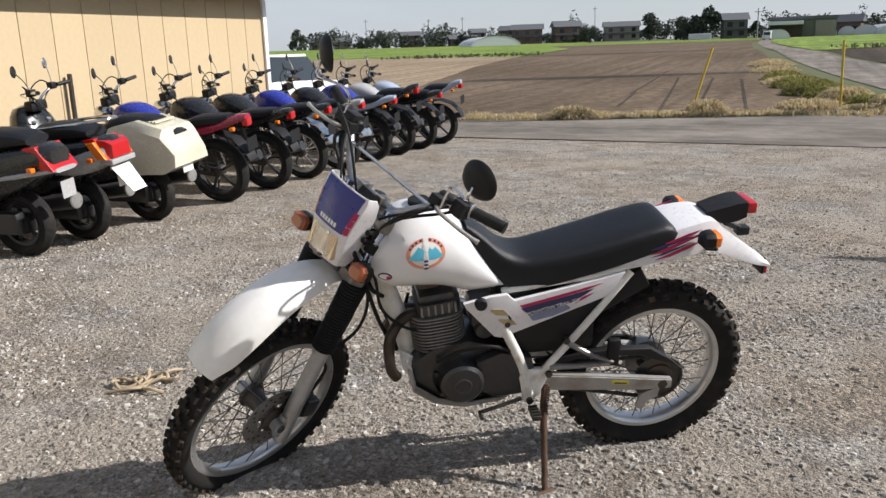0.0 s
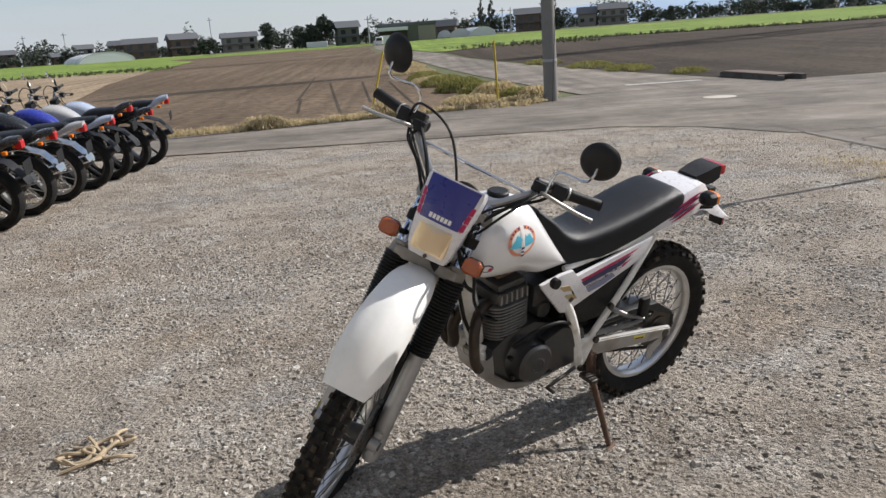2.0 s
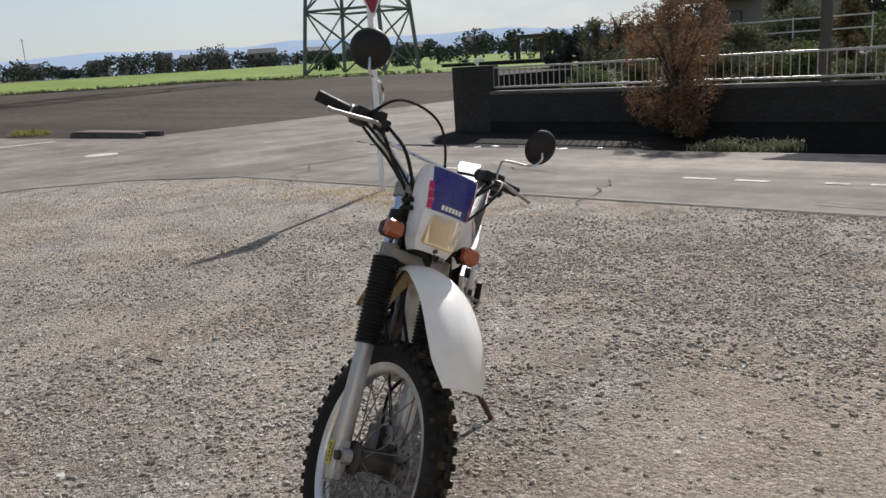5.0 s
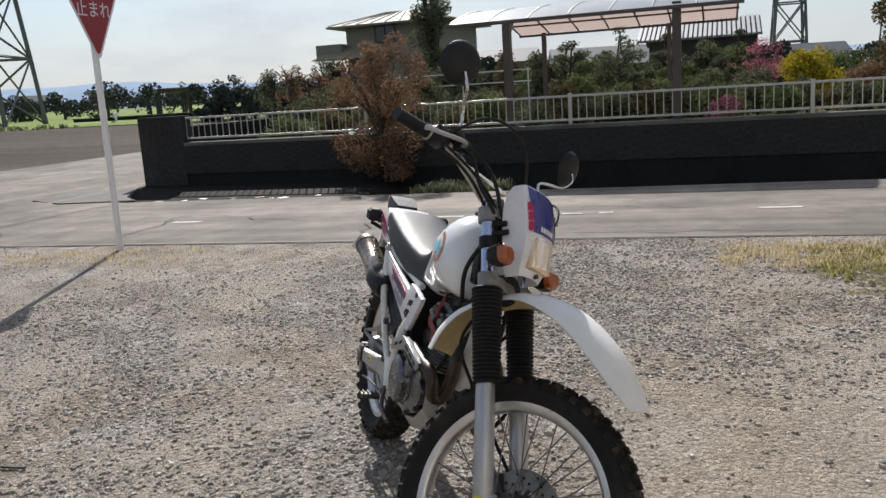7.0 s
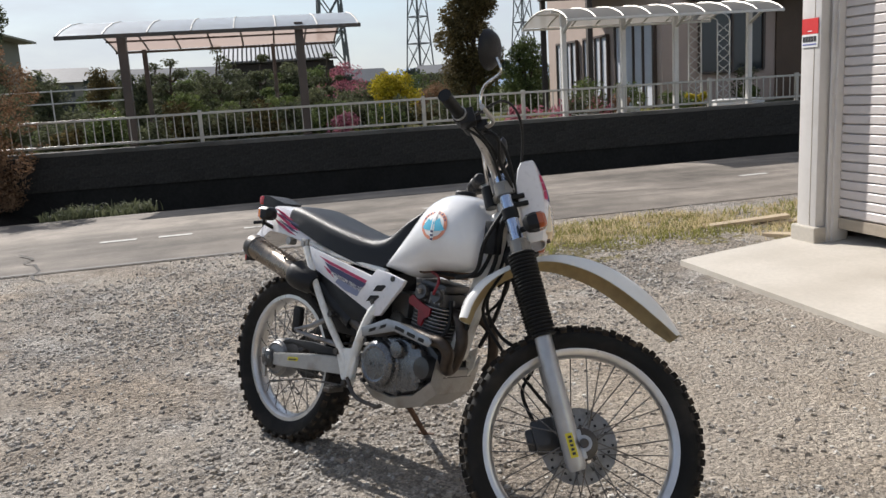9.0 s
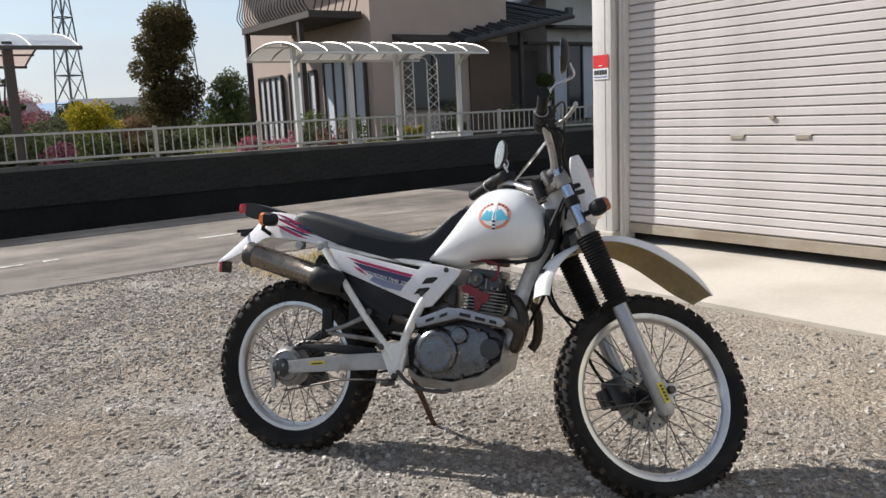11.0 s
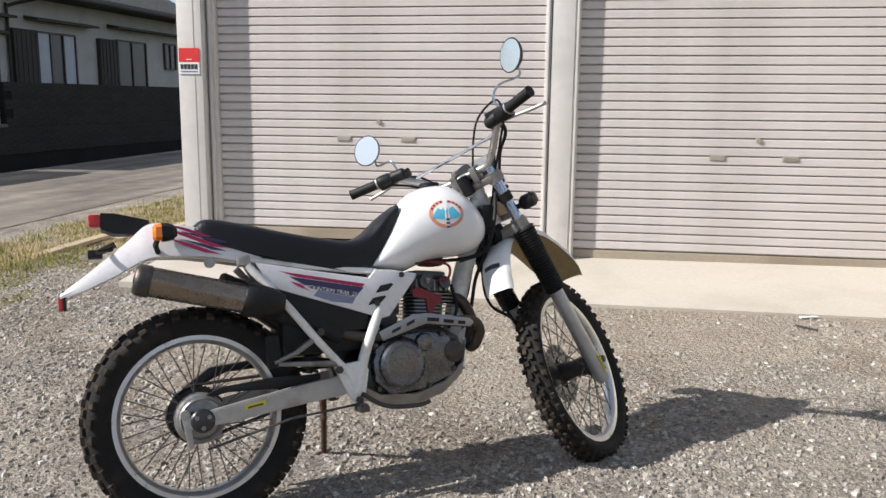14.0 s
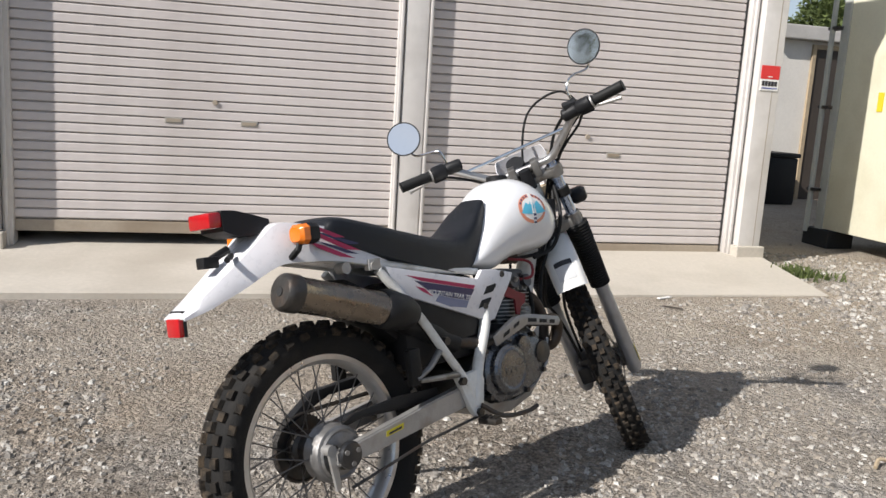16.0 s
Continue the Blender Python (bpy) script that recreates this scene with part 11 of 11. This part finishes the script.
for u, v, w, h, st, wm in ((-41.2, -277.0, 12.2, 7.2, 2, HAZE_BROWN), (-62.9, -291.1, 7.4, 6.3, 1, HAZE_WALL), (-71.1, -289.1, 10.8, 6.9, 2, HAZE_WALL), (-140.7, -337.0, 9.0, 5.6, 1, HAZE_BROWN), (-156.0, -310.0, 8.6, 5.6, 1, HAZE_WALL), (-177.7, -327.9, 8.0, 6.5, 2, HAZE_WALL), (-194.2, -327.6, 8.2, 7.4, 2, HAZE_BROWN)):
    far_house(*polar(u, v), w * 0.84, h, wm, HAZE_ROOF, st)
for u, v, w, h, st, wm in ((-203.8, -321.6, 9.3, 6.2, 1, HAZE_WALL), (-213.0, -315.4, 10.3, 6.4, 2, HAZE_BROWN), (-219.0, -291.3, 12.9, 7.0, 2, HAZE_WALL), (-232.0, -270.0, 11.0, 6.4, 2, HAZE_BROWN), (-246.0, -262.0, 10.0, 6.8, 2, HAZE_WALL), (-255.0, -236.0, 12.0, 6.0, 1, HAZE_BROWN), (-266.0, -214.0, 10.0, 7.0, 2, HAZE_WALL), (-278.0, -188.0, 11.0, 6.4, 2, HAZE_BROWN)):
    far_house(*polar(u, v), w * 0.84, h, wm, HAZE_ROOF, st)
# the long farm shed at the lane's end, with a white lean-to
shed = thing("far_shed", at_site(-0.6, -240.5), "long grey farm shed with a white lean-to roof", "shed")
# dark_bay is a dark panel painted for the lean-to's shade
for nm, x0, x1, y0, y1, z0, z1, m_ in (("wall", -7.4, 8.0, -1.0, 6.0, -0.4, 4.2, HAZE_MOSS), ("roof", -7.7, 8.4, -1.4, 6.4, 4.2, 5.0, HAZE_ROOF), ("lean_to", 0.2, 8.4, 6.4, 9.4, 3.0, 3.9, FILM), ("dark_bay", 0.4, 8.2, 6.02, 6.3, -0.2, 2.9, WOOD_DARK), ("pale_wall", -7.2, -2.6, 6.02, 6.3, -0.2, 3.9, HAZE_WALL)):
    bm = bmesh.new()
    box(bm, x0, x1, y0, y1, z0, z1, 0.05)
    part(nm, bm, m_, shed)
for u, v, w, h in ((164.6, -259.8, 5.3, 7.7), (136.7, -272.0, 9.8, 6.7), (61.0, -266.2, 5.8, 7.4), (44.3, -277.5, 5.9, 10.0), (31.8, -254.0, 5.7, 7.2), (27.3, -254.5, 5.2, 8.4), (24.1, -254.8, 5.0, 10.5), (29.5, -253.0, 6.0, 5.6), (12.1, -258.6, 3.6, 4.9), (-18.1, -264.0, 5.4, 5.4), (-48.4, -267.6, 4.8, 7.0), (-79.8, -277.4, 5.7, 4.6), (-86.7, -275.2, 4.6, 5.4), (90.0, -270.0, 8.0, 3.6), (66.0, -268.0, 8.0, 3.4), (110.0, -282.0, 7.0, 4.0)):
    far_tree(*polar(u, v), w, h, 1500)
for u, v, h in ((-22.7, -254.2, 10.0), (-26.1, -256.9, 11.0)):
    t = thing("far_conifer", far_pose(*polar(u, v)), "tall dark conifer by the far houses", "tree", "trees across the fields")
    bm = bmesh.new()
    tube(bm, [(0, 0, -0.5), (0, 0, h * 0.9)], [0.3, 0.06], 6)
    part("trunk", bm, BARK, t)
    cl = [((rng.uniform(-1, 1) * 1.9 * (1.05 - f), rng.uniform(-1, 1) * 1.6 * (1.05 - f), h * (0.18 + 0.8 * f)), (0.75 * (1.15 - f), 0.75 * (1.15 - f), 0.5)) for f in [k / 26 for k in range(27)]]
    vs, fs = leaf_cloud(rng, cl, 1500, 0.3)
    me = bpy.data.meshes.new("crown")
    me.from_pydata(vs, [], fs)
    me.materials.append(LEAF_FAR)
    new("crown", me).parent = t
for u, v, w, h in ((4.7, -207.8, 4.7, 2.1), (-11.6, -255.4, 4.1, 2.2), (-15.2, -241.2, 6.2, 2.4), (-21.4, -237.7, 7.3, 2.5), (-118.3, -318.0, 10.1, 2.8), (-137.8, -309.9, 12.8, 3.0), (83.9, -242.0, 15.0, 2.9)):
    greenhouse(*polar(u, v), w, h)
bm = bmesh.new()
box(bm, -3.0, 3.0, -0.5, 0.5, 0, 1.6, 0.15)
ob = new("far_tank", mesh_of("far_tank", bm, FILM))
ob.matrix_basis = far_pose(*polar(25.7, -245.6))
tagged(ob, "long pale tank by the trees", "tank")
# a broken belt of trees and scrub along the far side of the fields
vs, fs = [], []
for k in range(560):
    az = -58.0 - 108.0 * k / 560 + rng.uniform(-0.1, 0.1)
    m_ = far_pose(az, 322 + rng.uniform(-14, 14))
    h = 2.4 + 5.2 * max(0.0, noise.noise(Vector((k * 0.09, 7.7, 0))) + 0.30) + rng.uniform(0, 1.2)
    if rng.random() < 0.05:
        h += rng.uniform(1.5, 5.0)
    w = rng.uniform(1.3, 2.6)
    cl = [((rng.uniform(-w, w), rng.uniform(-1, 1), h * f), (w * 0.8, w * 0.8, h * 0.3)) for f in (0.15, 0.45, 0.75)]
    v_, f_ = leaf_cloud(rng, cl, 110, 0.48)
    b0 = len(vs)
    vs += [tuple(m_ @ Vector(q)) for q in v_]
    fs += [tuple(b0 + a for a in q) for q in f_]
scatter_mesh("far_woods", vs, fs, LEAF_FAR, "low dark belt of trees beyond the fields", "woods")
# electricity poles along the far road
for u, v, h in ((155.2, -295.1, 10.7), (133.3, -305.6, 10.2), (121.1, -310.6, 10.5), (165.1, -289.8, 8.3), (9.9, -221.7, 7.2), (79.0, -314.4, 10.0), (70.5, -316.4, 12.3), (-143.7, -344.5, 15.5), (-30.0, -262.0, 7.5), (-33.0, -266.0, 7.5)):
    t = thing("far_pole", far_pose(*polar(u, v)), "thin distant electricity pole", "utility pole", "poles across the fields")
    bm = bmesh.new()
    tube(bm, [(0, 0, -0.5), (0, 0, h)], 0.15, 6)
    part("shaft", bm, PYLON, t)
    bm = bmesh.new()
    box(bm, -0.9, 0.9, -0.07, 0.07, h - 0.9, h - 0.72)
    part("crossarm", bm, PYLON, t)
van = thing("van", at_site(6.6, -186.0), "small white van far down the lane", "van")
bm = bmesh.new()
box(bm, -0.75, 0.75, -1.6, 1.6, 0.25, 1.85, 0.2)
part("body", bm, PLAIN_WHITE, van, "", True)
bm = bmesh.new()
box(bm, -0.62, 0.62, 1.58, 1.64, 1.0, 1.6)
part("windscreen", bm, PANE, van)
for x in (-0.6, 0.6):
    for y in (-1.0, 1.0):
        bm = bmesh.new()
        lathe(bm, [(0.02, -0.08), (0.27, -0.08), (0.27, 0.08), (0.02, 0.08)], 12, "x", (x, y, 0.27))
        part("wheel", bm, BLACK_RUBBER, van)


def pylon(u, v, base, height, turn):
    """A lattice tower: four legs, rings and crossed braces, three pairs of arms."""
    t = thing("pylon", at_site(u, v, None, turn), "grey steel lattice electricity pylon", "pylon", "electricity pylons")
    n = 7
    lev = [1 - (1 - k / n) ** 1.0 for k in range(n + 1)]
    rad = [base / 2 * (1 - 0.86 * f ** 1.1) for f in lev]
    zz = [height * f for f in lev]
    c4 = [(1, 1), (-1, 1), (-1, -1), (1, -1)]
    th = height / 240
    for sx, sy in c4:
        bm = bmesh.new()
        tube(bm, [(sx * r, sy * r, z) for r, z in zip(rad, zz)], th * 1.2, 4)
        part("leg", bm, PYLON_STEEL, t)
    for k in range(n):
        bm = bmesh.new()
        for i in range(4):
            a, b = c4[i], c4[(i + 1) % 4]
            tube(bm, [(a[0] * rad[k], a[1] * rad[k], zz[k]), (b[0] * rad[k + 1], b[1] * rad[k + 1], zz[k + 1])], th * 0.6, 4)
            tube(bm, [(b[0] * rad[k], b[1] * rad[k], zz[k]), (a[0] * rad[k + 1], a[1] * rad[k + 1], zz[k + 1])], th * 0.6, 4)
            if k:
                tube(bm, [(a[0] * rad[k], a[1] * rad[k], zz[k]), (b[0] * rad[k], b[1] * rad[k], zz[k])], th * 0.7, 4)
        tagged(part("bracing", bm, PYLON_STEEL, t), "", "", "", "stuff")
    for f, L in ((0.66, 0.30), (0.79, 0.26), (0.91, 0.22)):
        for s in (-1, 1):
            bm = bmesh.new()
            z = height * f
            tube(bm, [(0, 0, z), (s * L * base * 0.9, 0, z + 0.02 * height)], th, 4)
            tube(bm, [(0, 0, z + 0.05 * height), (s * L * base * 0.9, 0, z + 0.02 * height)], th, 4)
            part("arm", bm, PYLON_STEEL, t)
    return t


pylon(-60.5, -68.0, 9.4, 46.0, 20)
pylon(-121.0, 11.6, 4.6, 36.0, 0)
pylon(-150.0, 31.4, 4.0, 34.0, 30)
pylon(-150.0, 52.0, 4.0, 30.0, 30)

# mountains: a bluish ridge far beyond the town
# the blue of distance haze is put into the base colour
RIDGE = mat("haze_tinted_ridge", (0.34, 0.43, 0.55), 1.0, var=0.06, scale=0.002, fine=0.01, bump=0, spec=0.0)
pts, fs = [], []
nseg = 120
for i in range(nseg + 1):
    az = radians(-95 - 125 * i / nseg)
    r = 3000.0
    hgt = 96 + 34 * noise.noise(Vector((i * 0.10, 3.1, 0))) + 14 * noise.noise(Vector((i * 0.31, 1.1, 0)))
    hgt *= min(1.0, 0.75 + i / 60)
    for q in (0, 1, 2):
        p = SITE @ Vector(((r + q * 260) * math.cos(az), (r + q * 260) * math.sin(az), 0))
        pts.append((p.x, p.y, (-20, hgt * 0.6, hgt)[q]))
for i in range(nseg):
    for q in range(2):
        a = i * 3 + q
        fs.append((a, a + 3, a + 4, a + 1))
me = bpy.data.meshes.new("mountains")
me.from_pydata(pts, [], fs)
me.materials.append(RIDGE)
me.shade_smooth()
tagged(new("mountains", me), "mountain ridge on the horizon, blue haze in its colour", "mountains", "", "structure")

# ---- beyond the end of the garden wall ----
fbw = thing("field_wall", PLOT, "low dark block wall at the far edge of the field", "wall")
bm = bmesh.new()
box(bm, -46.4, -46.0, -47.9, -24.0, -0.3, 1.02, 0.02)
part("body", bm, CONC_DARK, fbw)
bm = bmesh.new()
box(bm, -46.45, -45.95, -48.0, -24.0, 1.024, 1.08, 0.01)
part("coping", bm, CONC_MID, fbw)
for u, v, w, h in ((-47.5, -32.5, 4.2, 3.9), (-47.8, -31.2, 3.6, 2.6), (-48.3, -30.0, 2.4, 3.6), (-48.6, -29.2, 3.0, 2.4), (-49.0, -28.0, 2.6, 4.3), (-49.3, -27.0, 2.6, 3.2), (-49.5, -26.0, 2.2, 5.0), (-50.0, -25.0, 3.0, 3.4), (-47.0, -33.6, 3.0, 2.2), (-50.5, -23.6, 3.0, 3.0)):
    far_tree(*polar(u, v), w, h * 0.74, 1100)
for k in range(15):
    u, v = -62 - 3.4 * k, -84 + 4.6 * k
    far_tree(*polar(u - 22, v - 16), rng.uniform(4, 7), rng.uniform(3.6, 6.0), 800)
shl = thing("shelter", at_site(-74.5, -55.5, None, 37), "dark flat-roofed steel shelter across the field", "shelter")
bm = bmesh.new()
box(bm, -5.2, 5.2, -1.6, 1.6, 2.6, 2.95, 0.03)
part("roof", bm, WOOD_DARK, shl)
for x in (-4.8, 0.0, 4.8):
    for y in (-1.4, 1.4):
        bm = bmesh.new()
        box(bm, x - 0.12, x + 0.12, y - 0.12, y + 0.12, -0.3, 2.6)
        part("post", bm, WOOD_DARK, shl)
gr = thing("guard_rail", at_site(-76.0, -64.0, None, 37), "pale steel guard rail along the far road", "guard rail")
bm = bmesh.new()
box(bm, -24, 24, -0.06, 0.06, 0.35, 0.8, 0.03)
part("beam", bm, PLAIN_WHITE, gr)
for k in range(13):
    bm = bmesh.new()
    box(bm, -24 + k * 4 - 0.08, -24 + k * 4 + 0.08, 0.062, 0.2, -0.2, 0.8)
    part("post", bm, PLAIN_WHITE, gr)
for u, v, w, h, st, wm in ((-92.0, 9.5, 8.0, 4.0, 1, HAZE_WALL), (-110.0, 26.5, 8.0, 4.6, 2, HAZE_BROWN), (-66.0, -8.0, 9.0, 4.0, 1, HAZE_BROWN), (-80.0, -22.0, 10.0, 5.0, 2, HAZE_WALL)):
    far_house(*polar(u, v), w, h, wm, HAZE_ROOF, st)
for k in range(16):
    far_tree(*polar(-58 - rng.uniform(0, 8), -34 + 3.4 * k), rng.uniform(3, 5), rng.uniform(2.4, 4.2), 700)
